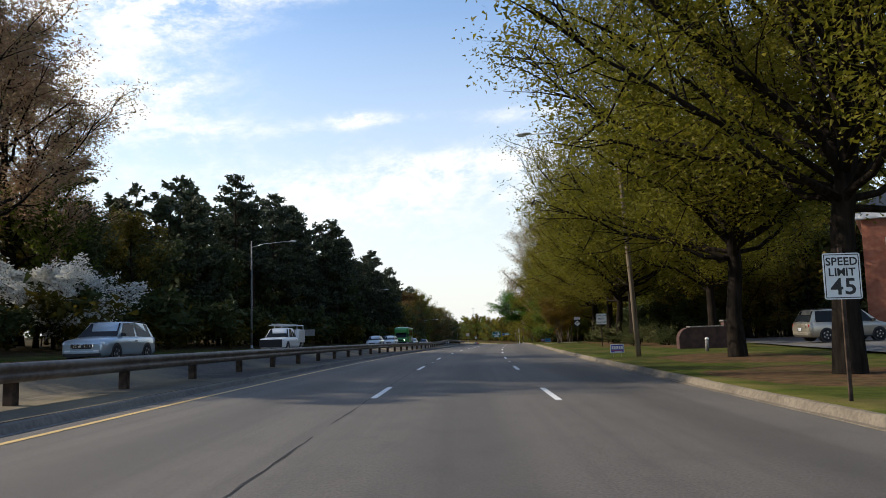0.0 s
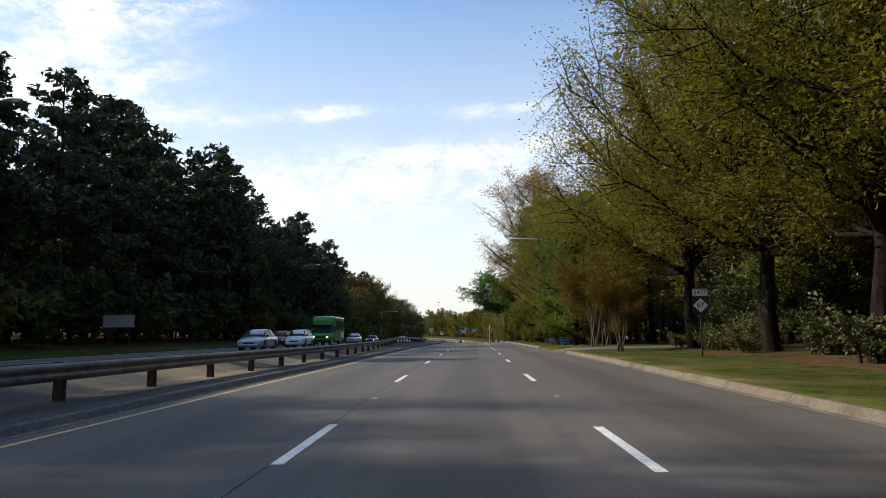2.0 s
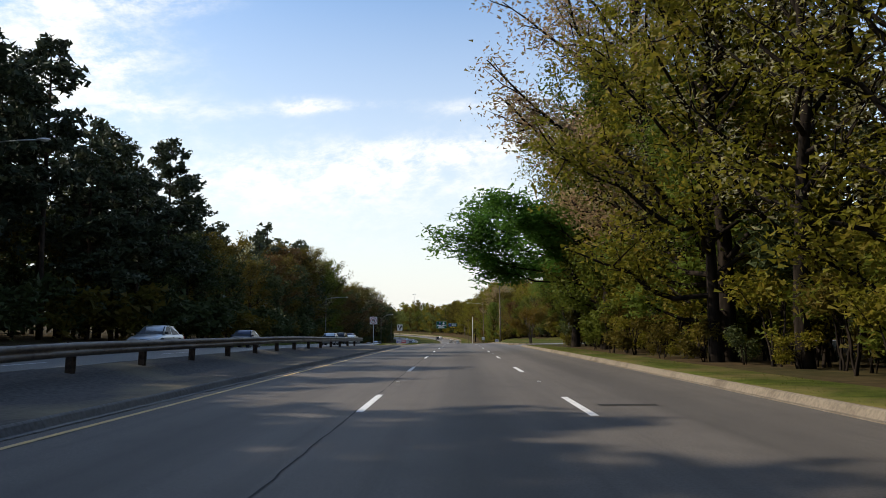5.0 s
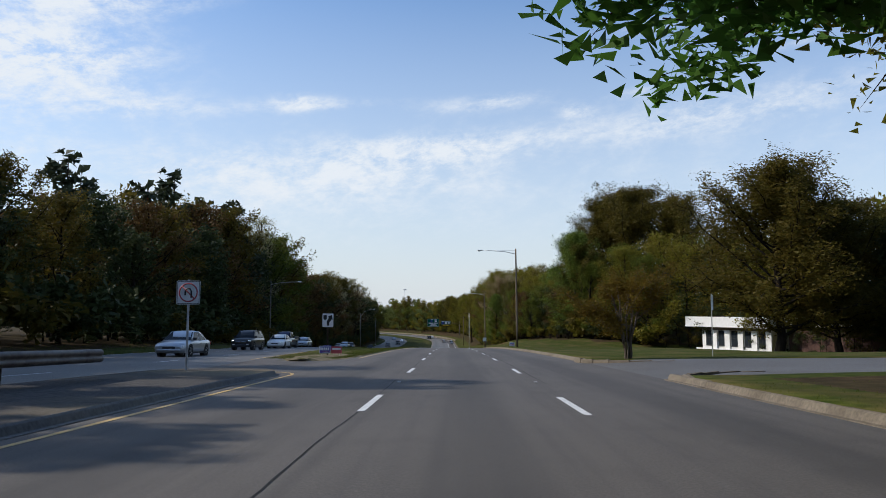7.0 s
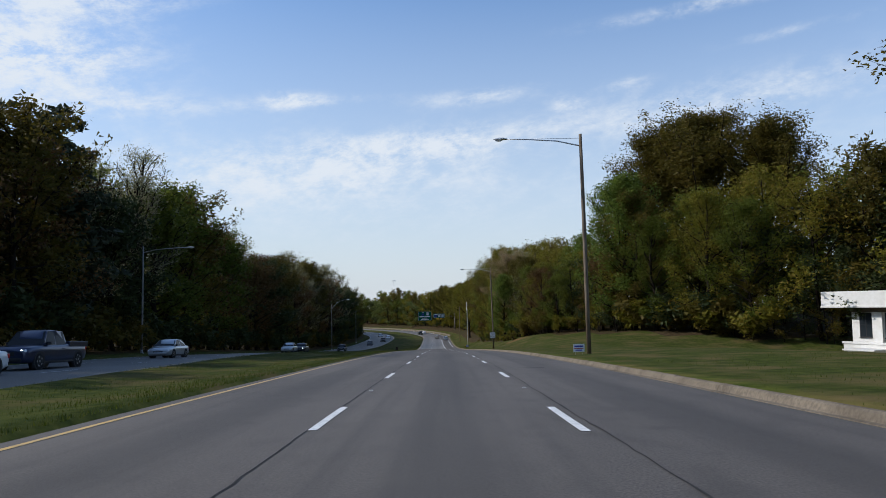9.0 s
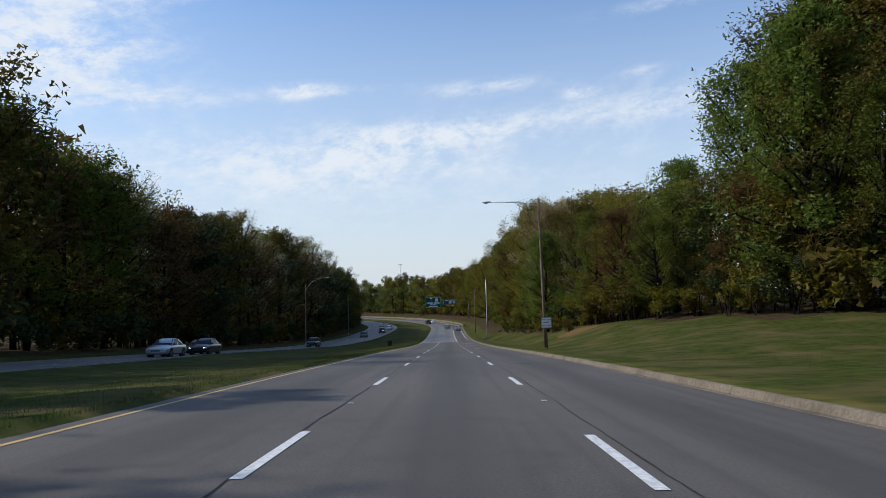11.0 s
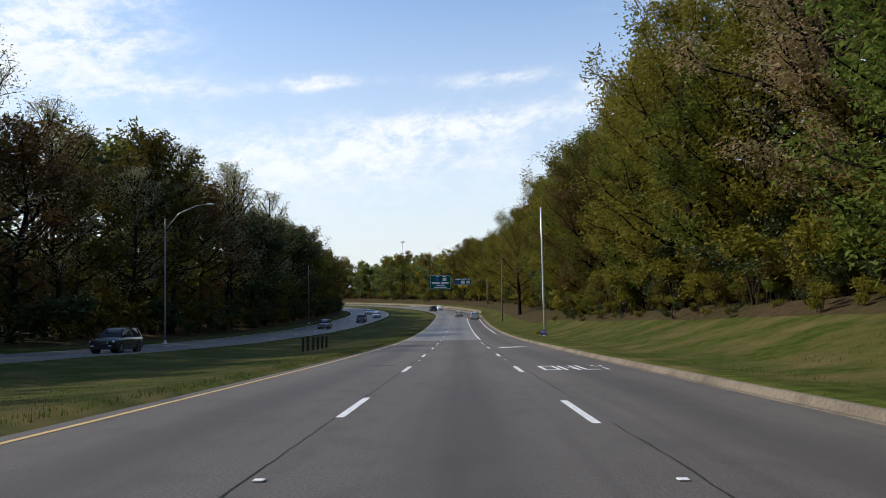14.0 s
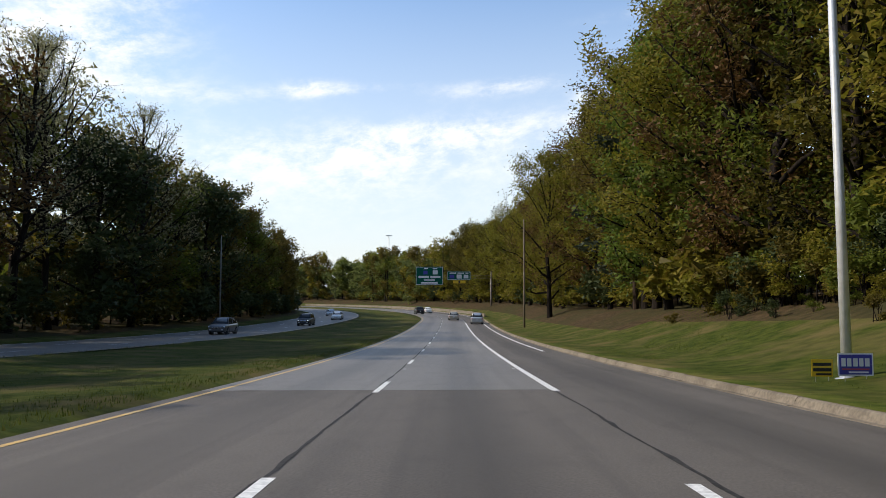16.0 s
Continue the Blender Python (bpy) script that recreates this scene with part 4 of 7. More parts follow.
oak_a = tree_thing("tree", broadleaf(11, 17, 4.0, 7.8, 0.31, 46, 105000, 0.132, M["leaf_oak"], M["bark"], twigs=18, spread=0.85, sides=7, clump=0.3, tri=True, fork=True),
                   "wide street oak with dark limbs and sparse yellow-green spring leaves", "tree", "street oaks")
oak_b = tree_thing("tree", broadleaf(12, 16, 3.7, 7.4, 0.29, 44, 98000, 0.132, M["leaf_oak"], M["bark"], twigs=18, spread=0.85, sides=7, clump=0.3, tri=True, fork=True),
                   "wide street oak with dark limbs and sparse yellow-green spring leaves", "tree", "street oaks")
maple = tree_thing("tree", broadleaf(13, 10.5, 4.2, 7.5, 0.22, 24, 42000, 0.27, M["leaf_bright"], M["bark"], twigs=8, flat=0.5, rise=0.25, spread=0.7, clump=0.26, tri=True),
                   "low spreading tree with fresh bright green leaves", "tree")
bud = tree_thing("tree", broadleaf(14, 20, 4, 7.0, 0.3, 32, 32000, 0.17, M["leaf_pink"], M["bark"], twigs=8, spread=0.8, rise=0.8, clump=0.32, tri=True),
                 "tall woodland tree with pinkish spring buds", "tree", "woodland trees")
green_t = tree_thing("tree", broadleaf(15, 18, 2.0, 5.5, 0.26, 26, 7800, 0.34, M["leaf_green"], M["bark"], twigs=6, spread=0.9, sides=5, rise=0.6, tri=True, clump=0.4, core=0.14),
                     "woodland tree with dense green leaves", "tree", "woodland trees")
olive_t = tree_thing("tree", broadleaf(16, 19, 2.0, 5.8, 0.27, 26, 7800, 0.34, M["leaf_olive"], M["bark"], twigs=6, spread=0.9, sides=5, rise=0.65, tri=True, clump=0.4, core=0.14),
                     "woodland tree with olive-brown young leaves", "tree", "woodland trees")
fine = []
for k_, (seed_, h_, r_, leaf_, lab_) in enumerate(((51, 19, 6.0, "leaf_olive", "tall roadside tree with olive-brown young leaves"), (52, 19.5, 6.2, "leaf_oak", "tall roadside oak with yellow-green young leaves"),
                                            (53, 18, 5.8, "leaf_rust", "tall roadside tree with rusty young leaves"), (54, 18.5, 5.6, "leaf_green", "tall roadside tree with fresh green leaves"))):
    fine.append(tree_thing("tree", broadleaf(seed_, h_, 1.6, r_, 0.27, 28, 17000, 0.22, M[leaf_], M["bark"], twigs=7, spread=0.85, sides=4, rise=0.65, tri=True, clump=0.34, core=0.0), lab_, "tree", "roadside trees"))
big_oak = tree_thing("tree", broadleaf(22, 25, 2.6, 8.8, 0.4, 44, 60000, 0.28, M["leaf_olive"], M["bark"], twigs=9, spread=0.9, sides=6, rise=0.75, tri=True, clump=0.42, core=0.14),
                     "big round-crowned oak with dense olive-brown young leaves", "tree")
oak_c = tree_thing("tree", broadleaf(21, 19, 2.2, 6.2, 0.3, 26, 8600, 0.34, M["leaf_oak"], M["bark"], twigs=6, spread=0.9, sides=5, rise=0.6, tri=True, clump=0.4, core=0.14),
                   "woodland oak with yellow-green young leaves", "tree", "woodland trees")
fresh_t = tree_thing("tree", broadleaf(56, 16, 0.9, 4.3, 0.2, 34, 19000, 0.23, M["leaf_fresh"], M["bark"], twigs=7, spread=0.9, sides=5, rise=0.75, tri=True, clump=0.36),
                     "slender tree in fresh yellow-green leaf down to its foot", "tree", "roadside trees")
rust_t = tree_thing("tree", broadleaf(17, 17, 2.5, 5.5, 0.25, 26, 7000, 0.3, M["leaf_rust"], M["bark"], twigs=6, spread=0.85, sides=5, rise=0.7, tri=True, clump=0.38, core=0.12),
                    "woodland tree with rusty young leaves", "tree", "woodland trees")
bare_t = tree_thing("tree", broadleaf(18, 20, 4, 5.0, 0.24, 34, 6000, 0.16, M["leaf_pale"], M["bark"], twigs=10, spread=0.8, rise=0.9, clump=0.3, tri=True),
                    "nearly bare woodland tree with pale catkins", "tree", "woodland trees")
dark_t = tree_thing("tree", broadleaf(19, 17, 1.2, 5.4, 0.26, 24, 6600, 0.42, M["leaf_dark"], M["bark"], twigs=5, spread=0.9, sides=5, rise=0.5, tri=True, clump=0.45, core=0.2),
                    "dark-leaved woodland tree", "tree", "woodland trees")
pine_a = tree_thing("tree", pine(31, 23, 7.5, 4.2, 0.26, 64, 1500, 0.62), "tall dark pine with tiered branches", "pine tree", "roadside pines")
pine_b = tree_thing("tree", pine(32, 20, 3.0, 4.0, 0.24, 74, 1800, 0.62), "tall dark pine with tiered branches", "pine tree", "roadside pines")
pine_c = tree_thing("tree", pine(33, 25, 11, 3.8, 0.28, 50, 1300, 0.62), "tall dark pine with a high crown", "pine tree", "roadside pines")
dogwood = tree_thing("tree", broadleaf(41, 6.8, 1.4, 5.2, 0.13, 26, 20000, 0.22, M["blossom"], M["bark"], twigs=7, flat=0.4, rise=0.2, spread=0.7, clump=0.22, tri=True),
                     "dogwood covered in white blossom", "tree")
myrtle = tree_thing("tree", broadleaf(42, 7.0, 1.6, 3.6, 0.042, 27, 15000, 0.15, M["leaf_ginger"], M["pale_bark"], twigs=6, stems=9, spread=0.9, clump=0.25, rise=0.9, tri=True),
                    "crepe myrtle with many thin stems and orange-brown young leaves", "tree", "crepe myrtles")
shrub = tree_thing("shrub", broadleaf(45, 1.0, 0.1, 1.1, 0.03, 14, 1500, 0.13, M["leaf_shrub"], M["bark"], twigs=4, spread=1.0, clump=0.16, rise=0.7, stems=3),
                   "low mounded garden shrub with pale new leaves", "shrub", "garden shrubs")

tr = random.Random(7)
# street oaks along the right verge
for k, (s, u, z, a) in enumerate(((18.5, 9.1, 1.05, 0.3), (29.5, 10.6, 1.05, 2.1), (57.5, 12.0, 1.08, 4.0), (66, 11.9, 1.0, 1.2), (76, 12.6, 1.05, 5.2), (85.5, 12.4, 1.1, 2.9), (48, 15.0, 0.92, 1.9))):
    plant(oak_a if k % 2 == 0 else oak_b, s, u, z, a, tall=1.0)
plant(maple, 167.5, 8.2, 1.25, 0.8, tall=0.85)
for s, u, z, a in ((140, 9.4, 1.08, 0.2), (150, 8.9, 1.3, 1.7), (159, 8.9, 1.08, 3.1)):
    plant(bud if s == 150 else fine[1] if s == 140 else fine[3], s, u, z, a)
plant(dogwood, 47.5, -28.0, 1.0, 0.5, tall=0.84)
for s, u, z in ((83.6, 7.9, 0.6), (99.8, 9.2, 0.9), (103.5, 10.6, 1.15), (195.6, 7.6, 0.66)):
    plant(myrtle, s, u, z, rng=tr)
for k in range(26):
    plant(shrub, tr.uniform(52, 88), tr.uniform(11.0, 16.0), tr.uniform(0.6, 1.15), rng=tr)

# woods on the right
THIN = {}     # lighter builds of the same trees, for the rows behind, which are joined
CLOSE = {}    # the same with finer leaves, where the road runs close by
FAR = []


def thin_of(proto):
    return THIN[proto.name]


def woods(s0, s1, u_of, rows, kinds, step, hmin, hmax, seed, side=1, front=None, close=False):
    """The front row is made of single trees; the rows behind go into one joined wood."""
    r = random.Random(seed)
    for row in range(rows):
        s = s0 + r.uniform(0, step)
        while s < s1:
            u = u_of(s) + side * (row * 5.0 + r.uniform(-1.2, 1.6))
            grow = r.uniform(hmin(s) if callable(hmin) else hmin, hmax(s) if callable(hmax) else hmax) * (1 + 0.05 * row)
            k = r.choice(kinds)
            if row == 0:
                plant(r.choice(front) if front else k, s, u, grow, rng=r, sink=0.25)
            else:
                FAR.append((CLOSE[k.name] if close else thin_of(k), s, u, grow, r.uniform(0, 6.28)))
            s += step * r.uniform(0.7, 1.35) * (1 + 0.12 * row)


def join_woods(name, items, label, category):
    """One mesh of many plants."""
    mats, V, Fv, Fn, MI, base = [], [], [], [], [], 0
    for meshes, s, u, grow, turn in items:
        c, sn = math.cos(turn) * grow, math.sin(turn) * grow
        rot = np.array([[c, -sn, 0], [sn, c, 0], [0, 0, grow]])
        at = ground_spot(s, u, -0.25)
        for me in meshes:
            n = len(me.vertices)
            co = np.empty(n * 3, np.float32)
            me.vertices.foreach_get("co", co)
            V.append(co.reshape(-1, 3) @ rot.T + at)
            li = np.empty(len(me.loops), np.int32)
            me.loops.foreach_get("vertex_index", li)
            lt = np.empty(len(me.polygons), np.int32)
            me.polygons.foreach_get("loop_total", lt)
            Fv.append(li + base)
            Fn.append(lt)
            if me.materials[0] not in mats:
                mats.append(me.materials[0])
            MI.append(np.full(len(lt), mats.index(me.materials[0]), np.int32))
            base += n
    V, Fv, Fn, MI = np.concatenate(V), np.concatenate(Fv), np.concatenate(Fn), np.concatenate(MI)
    me = bpy.data.meshes.new(name)
    me.vertices.add(len(V))
    me.vertices.foreach_set("co", V.astype(np.float32).ravel())
    me.loops.add(len(Fv))
    me.loops.foreach_set("vertex_index", Fv)
    me.polygons.add(len(Fn))
    me.polygons.foreach_set("loop_start", (np.cumsum(Fn) - Fn).astype(np.int32))
    me.polygons.foreach_set("loop_total", Fn)
    me.polygons.foreach_set("material_index", MI)
    for m in mats:
        me.materials.append(m)
    me.update(calc_edges=True)
    return tagged(new(name, me), label, category, kind="stuff")


for k, proto, H_, b_, R_w, leafm, big in ((0, green_t, 18, 2, 5.5, "leaf_green", 0.62), (1, olive_t, 19, 2, 5.8, "leaf_olive", 0.62), (2, oak_c, 19, 2.2, 6.2, "leaf_oak", 0.62), (3, rust_t, 17, 2.5, 5.5, "leaf_rust", 0.5),
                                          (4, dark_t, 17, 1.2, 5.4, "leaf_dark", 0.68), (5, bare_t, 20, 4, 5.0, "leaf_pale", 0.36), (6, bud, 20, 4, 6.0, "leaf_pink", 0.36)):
    THIN[proto.name] = broadleaf(70 + k, H_, b_, R_w, 0.25, 9, 1200 if k < 5 else 900, big * 1.05, M[leafm], M["bark"], twigs=2, spread=1.0, sides=3, rise=0.6, tri=True, clump=0.6, core=0.15)
    CLOSE[proto.name] = broadleaf(170 + k, H_, b_, R_w, 0.25, 16, 4200 if k < 5 else 2600, big * 0.55, M[leafm], M["bark"], twigs=4, spread=1.0, sides=3, rise=0.6, tri=True, clump=0.5, core=0.1)
for k, proto in enumerate((pine_a, pine_b, pine_c)):
    THIN[proto.name] = pine(80 + k, (23, 20, 25)[k], (7, 3, 11)[k], 4.1, 0.25, 30, 420, 0.95)
# bushes: the dark leaf among them puts understorey shade into the colour
fine_bushes = [broadleaf(95 + k, 3.6, 0.2, 2.4, 0.04, 8, 1500, 0.235, M[lm], M["bark"], twigs=2, spread=1.0, sides=3, tri=True, clump=0.26, rise=0.6, stems=4) for k, lm in enumerate(("leaf_olive", "leaf_green", "leaf_oak", "leaf_dark"))]
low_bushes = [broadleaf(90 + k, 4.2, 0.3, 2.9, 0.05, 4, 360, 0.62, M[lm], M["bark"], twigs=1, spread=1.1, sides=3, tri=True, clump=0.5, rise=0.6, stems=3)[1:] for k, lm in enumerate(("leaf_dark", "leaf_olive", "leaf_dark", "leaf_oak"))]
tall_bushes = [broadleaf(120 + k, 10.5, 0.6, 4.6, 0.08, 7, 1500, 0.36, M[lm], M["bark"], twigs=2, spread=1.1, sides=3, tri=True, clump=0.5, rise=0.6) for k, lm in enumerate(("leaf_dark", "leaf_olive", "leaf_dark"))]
# all in dark leaf, coloured for the shade inside the woods
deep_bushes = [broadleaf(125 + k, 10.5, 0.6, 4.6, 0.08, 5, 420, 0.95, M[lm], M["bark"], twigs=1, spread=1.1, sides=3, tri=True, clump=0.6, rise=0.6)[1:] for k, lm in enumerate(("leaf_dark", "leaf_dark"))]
BUSHES = []


mixed_r = [olive_t, oak_c, oak_c, green_t, olive_t, rust_t, oak_c]
woods(106, 176, lambda s: 9.9, 3, [bud, olive_t, oak_c, bare_t, green_t, rust_t, oak_c], 5.2, 0.78, 0.98, 101, front=[fine[1], fine[3], fine[1], fresh_t, fine[3], bud, bare_t], close=True)
woods(-10, 32, lambda s: 50.0, 3, [dark_t, oak_c, green_t, olive_t], 7.0, 0.8, 1.0, 112)
woods(66, 106, lambda s: 23.0, 3, [dark_t, oak_c, green_t, dark_t, olive_t], 5.0, 0.75, 1.0, 102)
woods(80, 130, lambda s: 50.0, 3, [dark_t, green_t], 6.0, 0.8, 1.0, 113)
woods(296, 322, lambda s: float(np.interp(s, [296, 318, 322], [40, 27, 24])), 3, [oak_c, olive_t, green_t, dark_t, oak_c], 5.5, 0.92, 1.15, 103, front=[fine[0], fine[1], fine[3]], close=True)
woods(236, 300, lambda s: float(np.interp(s, [236, 270, 300], [66, 58, 46])), 3, [dark_t, oak_c, olive_t, dark_t], 6.0, 1.15, 1.4, 114)
woods(200, 300, lambda s: 70.0, 3, [dark_t, green_t, olive_t], 8.0, 0.9, 1.1, 111)
for s, u, z in ((325, 41, 2.0), (317, 47, 1.75), (333, 36, 1.7)):
    plant(big_oak, s, u, z * 0.74, rng=tr, tall=0.95)
plant(fresh_t, 338, 31, 1.65, 2.0)
plant(fresh_t, 318, 27, 1.55, 0.6)
plant(fresh_t, 457, 16.5, 1.5, 1.1)
plant(fresh_t, 349, 27, 1.2, 4.1)
plant(fine[1], 497, 12.5, 1.25, 0.7)
plant(big_oak, 256, 41, 1.4, 0.7, tall=0.78)
plant(big_oak, 262, 52, 1.2, 2.7, tall=0.78)
woods(440, 528, lambda s: float(forest_right(s)) + 3.0, 3, mixed_r, 6.0, 1.2, 1.38, 117, front=[fine[1], fine[3], fine[0], fine[1], fine[2]], close=True)
woods(528, 620, lambda s: float(forest_right(s)) + 3.0, 3, mixed_r, 6.0, lambda s: np.interp(s, [440, 500, 560, 620], [1.22, 1.22, 1.1, 1.0]), lambda s: np.interp(s, [440, 500, 560, 620], [1.4, 1.38, 1.25, 1.16]), 115)
woods(318, 440, lambda s: float(forest_right(s)) + 3.0, 3, mixed_r, 6.0, lambda s: np.interp(s, [318, 348, 362, 380, 410, 440], [0.56, 0.62, 0.76, 1.0, 1.16, 1.22]), lambda s: np.interp(s, [318, 348, 362, 380, 410, 440], [0.7, 0.78, 0.9, 1.12, 1.32, 1.4]), 104, front=[fine[1], fine[3], fine[0], fine[1], fine[3], fine[1], fine[2], bare_t], close=True)
plant(pine_b, 470, 17, 1.15, 0.4)
plant(pine_a, 476, 20, 1.05, 1.4)
plant(pine_a, 131, 22, 1.15, 2.4)
plant(fresh_t, 365, 13.4, 0.95, 0.3)
plant(bare_t, 360, 17, 0.72, 1.3)
plant(bare_t, 372, 18, 0.85, 2.3)
plant(bud, 376, 16.5, 1.08, 2.3, tall=0.93)
# woods on the left: pines first, then mixed
opp_edge = lambda s: float(opp_near(s)) - OPP_W - 7.0
woods(13, 30, opp_edge, 2, [olive_t, green_t, bare_t, pine_a, oak_c], 8.0, 0.8, 1.0, 105, -1)
woods(46, 72, lambda s: opp_edge(s) - 4, 3, [olive_t, green_t, dark_t, pine_b], 5.5, 0.62, 0.78, 110, -1)
woods(70, 190, opp_edge, 4, [pine_a, pine_b, pine_c, dark_t, pine_b, dark_t], 3.8, lambda s: np.interp(s, [70, 88, 106, 120, 145, 190], [0.74, 0.66, 0.72, 0.84, 0.68, 0.7]), lambda s: np.interp(s, [70, 88, 106, 120, 145, 190], [0.86, 0.75, 0.84, 0.96, 0.78, 0.8]), 106, -1)
woods(190, 232, opp_edge, 2, [olive_t, dark_t, dark_t, rust_t], 5.0, 0.56, 0.72, 116, -1)
woods(232, 300, opp_edge, 3, [olive_t, dark_t, dark_t, bare_t, pine_b, rust_t, pine_b], 5.0, lambda s: np.interp(s, [232, 255, 270], [0.74, 0.85, 1.08]), lambda s: np.interp(s, [232, 255, 270], [0.9, 1.02, 1.25]), 107, -1)
woods(300, 540, opp_edge, 3, [olive_t, dark_t, oak_c, bare_t, bare_t, green_t, dark_t, rust_t, olive_t], 6.2, lambda s: np.interp(s, [300, 350, 395, 425, 452, 480, 540], [1.2, 1.22, 1.12, 1.12, 1.4, 1.3, 0.98]), lambda s: np.interp(s, [300, 350, 395, 425, 452, 480, 540], [1.4, 1.42, 1.3, 1.3, 1.66, 1.5, 1.18]), 108, -1, front=[olive_t, dark_t, bare_t, green_t, bare_t, olive_t, rust_t, bare_t])
woods(540, 640, opp_edge, 2, [green_t, oak_c, olive_t], 9.0, 0.85, 1.05, 109, -1)
for s, u, z, a in ((25, -29, 1.25, 0.4), (31, -32, 1.3, 1.4), (36, -29, 1.25, 2.0), (42.5, -31.5, 1.3, 2.9), (50.5, -33.5, 1.28, 4.0), (57, -37, 1.2, 1.0)):
    plant(bud if s != 36 else bare_t, s, u, z, a)
for s, u in ((22, -36), (28, -38), (34, -37), (39, -40), (26, -44), (35, -45)):
    FAR.append((thin_of(oak_c), s, u, 1.35, s * 1.7))
# undergrowth that closes the edge of the woods
def hedge(s0, s1, u_of, step, seed, side, kinds, low=0.6, high=1.15):
    r = random.Random(seed)
    s = s0
    while s < s1:
        if high > 1.4:
            grow = r.uniform(low, high) / 2.5
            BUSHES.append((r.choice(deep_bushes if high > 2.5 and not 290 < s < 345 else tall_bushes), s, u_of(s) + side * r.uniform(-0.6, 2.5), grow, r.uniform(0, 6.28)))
            s += step * r.uniform(0.7, 1.3)
            continue
        BUSHES.append((r.choice((fine_bushes if 100 < s < 180 or 316 < s < 440 else low_bushes[1:]) if kinds else fine_bushes[3:] if side > 0 and 60 < s < 180 else low_bushes[:3]), s, u_of(s) + side * r.uniform(-0.6, 2.5), r.uniform(low, high), r.uniform(0, 6.28)))
        s += step * r.uniform(0.7, 1.3)


hedge(107, 178, lambda s: 8.3, 1.2, 201, 1, True, 0.3, 0.9)
hedge(107, 178, lambda s: 10.6, 1.7, 220, 1, True, 0.7, 1.3)
hedge(66, 108, lambda s: 19.0, 1.8, 207, 1, False)
hedge(66, 108, lambda s: 26.0, 2.0, 208, 1, False)
hedge(600, 860, lambda s: 15.0, 3.0, 209, 1, True)
hedge(600, 870, lambda s: 22.0, 3.4, 210, 1, False, 1.6, 2.4)
hedge(600, 870, lambda s: 36.0, 4.0, 221, 1, False, 1.8, 2.4)
hedge(560, 870, lambda s: opp_edge(s) - 5, 4.0, 222, -1, False, 1.8, 2.4)
for k_ in range(30):
    BUSHES.append((tall_bushes[k_ % 3], 872 + k_ % 3 * 4, -64 + k_ * 4.3, 1.0, k_ * 1.3))
hedge(560, 860, lambda s: opp_edge(s) + 1, 3.0, 211, -1, True)
hedge(240, 300, lambda s: float(np.interp(s, [240, 270, 300], [64, 56, 42])), 2.2, 212, 1, False, 1.0, 1.9)
hedge(298, 345, lambda s: float(np.interp(s, [298, 318, 345], [39, 26, 17])), 2.0, 214, 1, False, 0.8, 1.8)
hedge(109, 178, lambda s: 14.5, 2.4, 215, 1, False, 1.2, 2.0)
hedge(345, 600, lambda s: float(forest_right(s)) + 5, 3.4, 216, 1, False, 1.2, 2.2)
hedge(66, 300, lambda s: opp_edge(s) - 2.0, 3.2, 217, -1, False, 1.4, 2.4)
hedge(300, 600, lambda s: opp_edge(s) - 2.5, 3.6, 218, -1, False, 1.4, 2.4)
hedge(64, 110, lambda s: 24.0, 2.6, 219, 1, False, 1.2, 2.0)
hedge(-10, 66, lambda s: 48.0, 2.5, 202, 1, False)
hedge(299, 318, lambda s: float(forest_right(s)) + 1, 2.5, 203, 1, True)
hedge(318, 600, lambda s: float(forest_right(s)) + 1.5, 2.4, 204, 1, True)
hedge(-20, 300, lambda s: opp_edge(s) + 2.4, 1.6, 205, -1, False)
hedge(300, 600, lambda s: opp_edge(s) + 2.2, 1.9, 206, -1, False)
hedge(28, 112, lambda s: opp_edge(s) - 8, 2.0, 242, -1, False, 1.2, 2.0)
hedge(338, 445, lambda s: float(forest_right(s)) + 0.6, 1.9, 243, 1, True, 0.8, 1.39)
hedge(298, 340, lambda s: float(forest_right(s)) + 1.5, 2.2, 244, 1, True, 0.7, 1.3)
# weeds and young shoots down the bank
hedge(345, 445, lambda s: float(forest_right(s)) - 1.4, 1.5, 240, 1, True, 0.15, 0.42)
hedge(340, 445, lambda s: float(forest_right(s)) + 0.3, 1.6, 241, 1, True, 0.3, 0.8)
# deep thicket closing the view under the crowns, shade put into its dark leaves
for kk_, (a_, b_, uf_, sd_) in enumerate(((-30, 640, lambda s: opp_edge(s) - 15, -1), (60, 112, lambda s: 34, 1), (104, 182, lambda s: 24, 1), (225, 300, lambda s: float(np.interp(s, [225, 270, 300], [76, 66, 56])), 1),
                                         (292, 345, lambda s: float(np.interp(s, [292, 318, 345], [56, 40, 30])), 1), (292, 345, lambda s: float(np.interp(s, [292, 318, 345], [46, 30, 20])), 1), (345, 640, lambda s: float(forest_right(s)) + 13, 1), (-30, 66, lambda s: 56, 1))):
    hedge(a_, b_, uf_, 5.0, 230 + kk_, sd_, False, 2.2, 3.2)
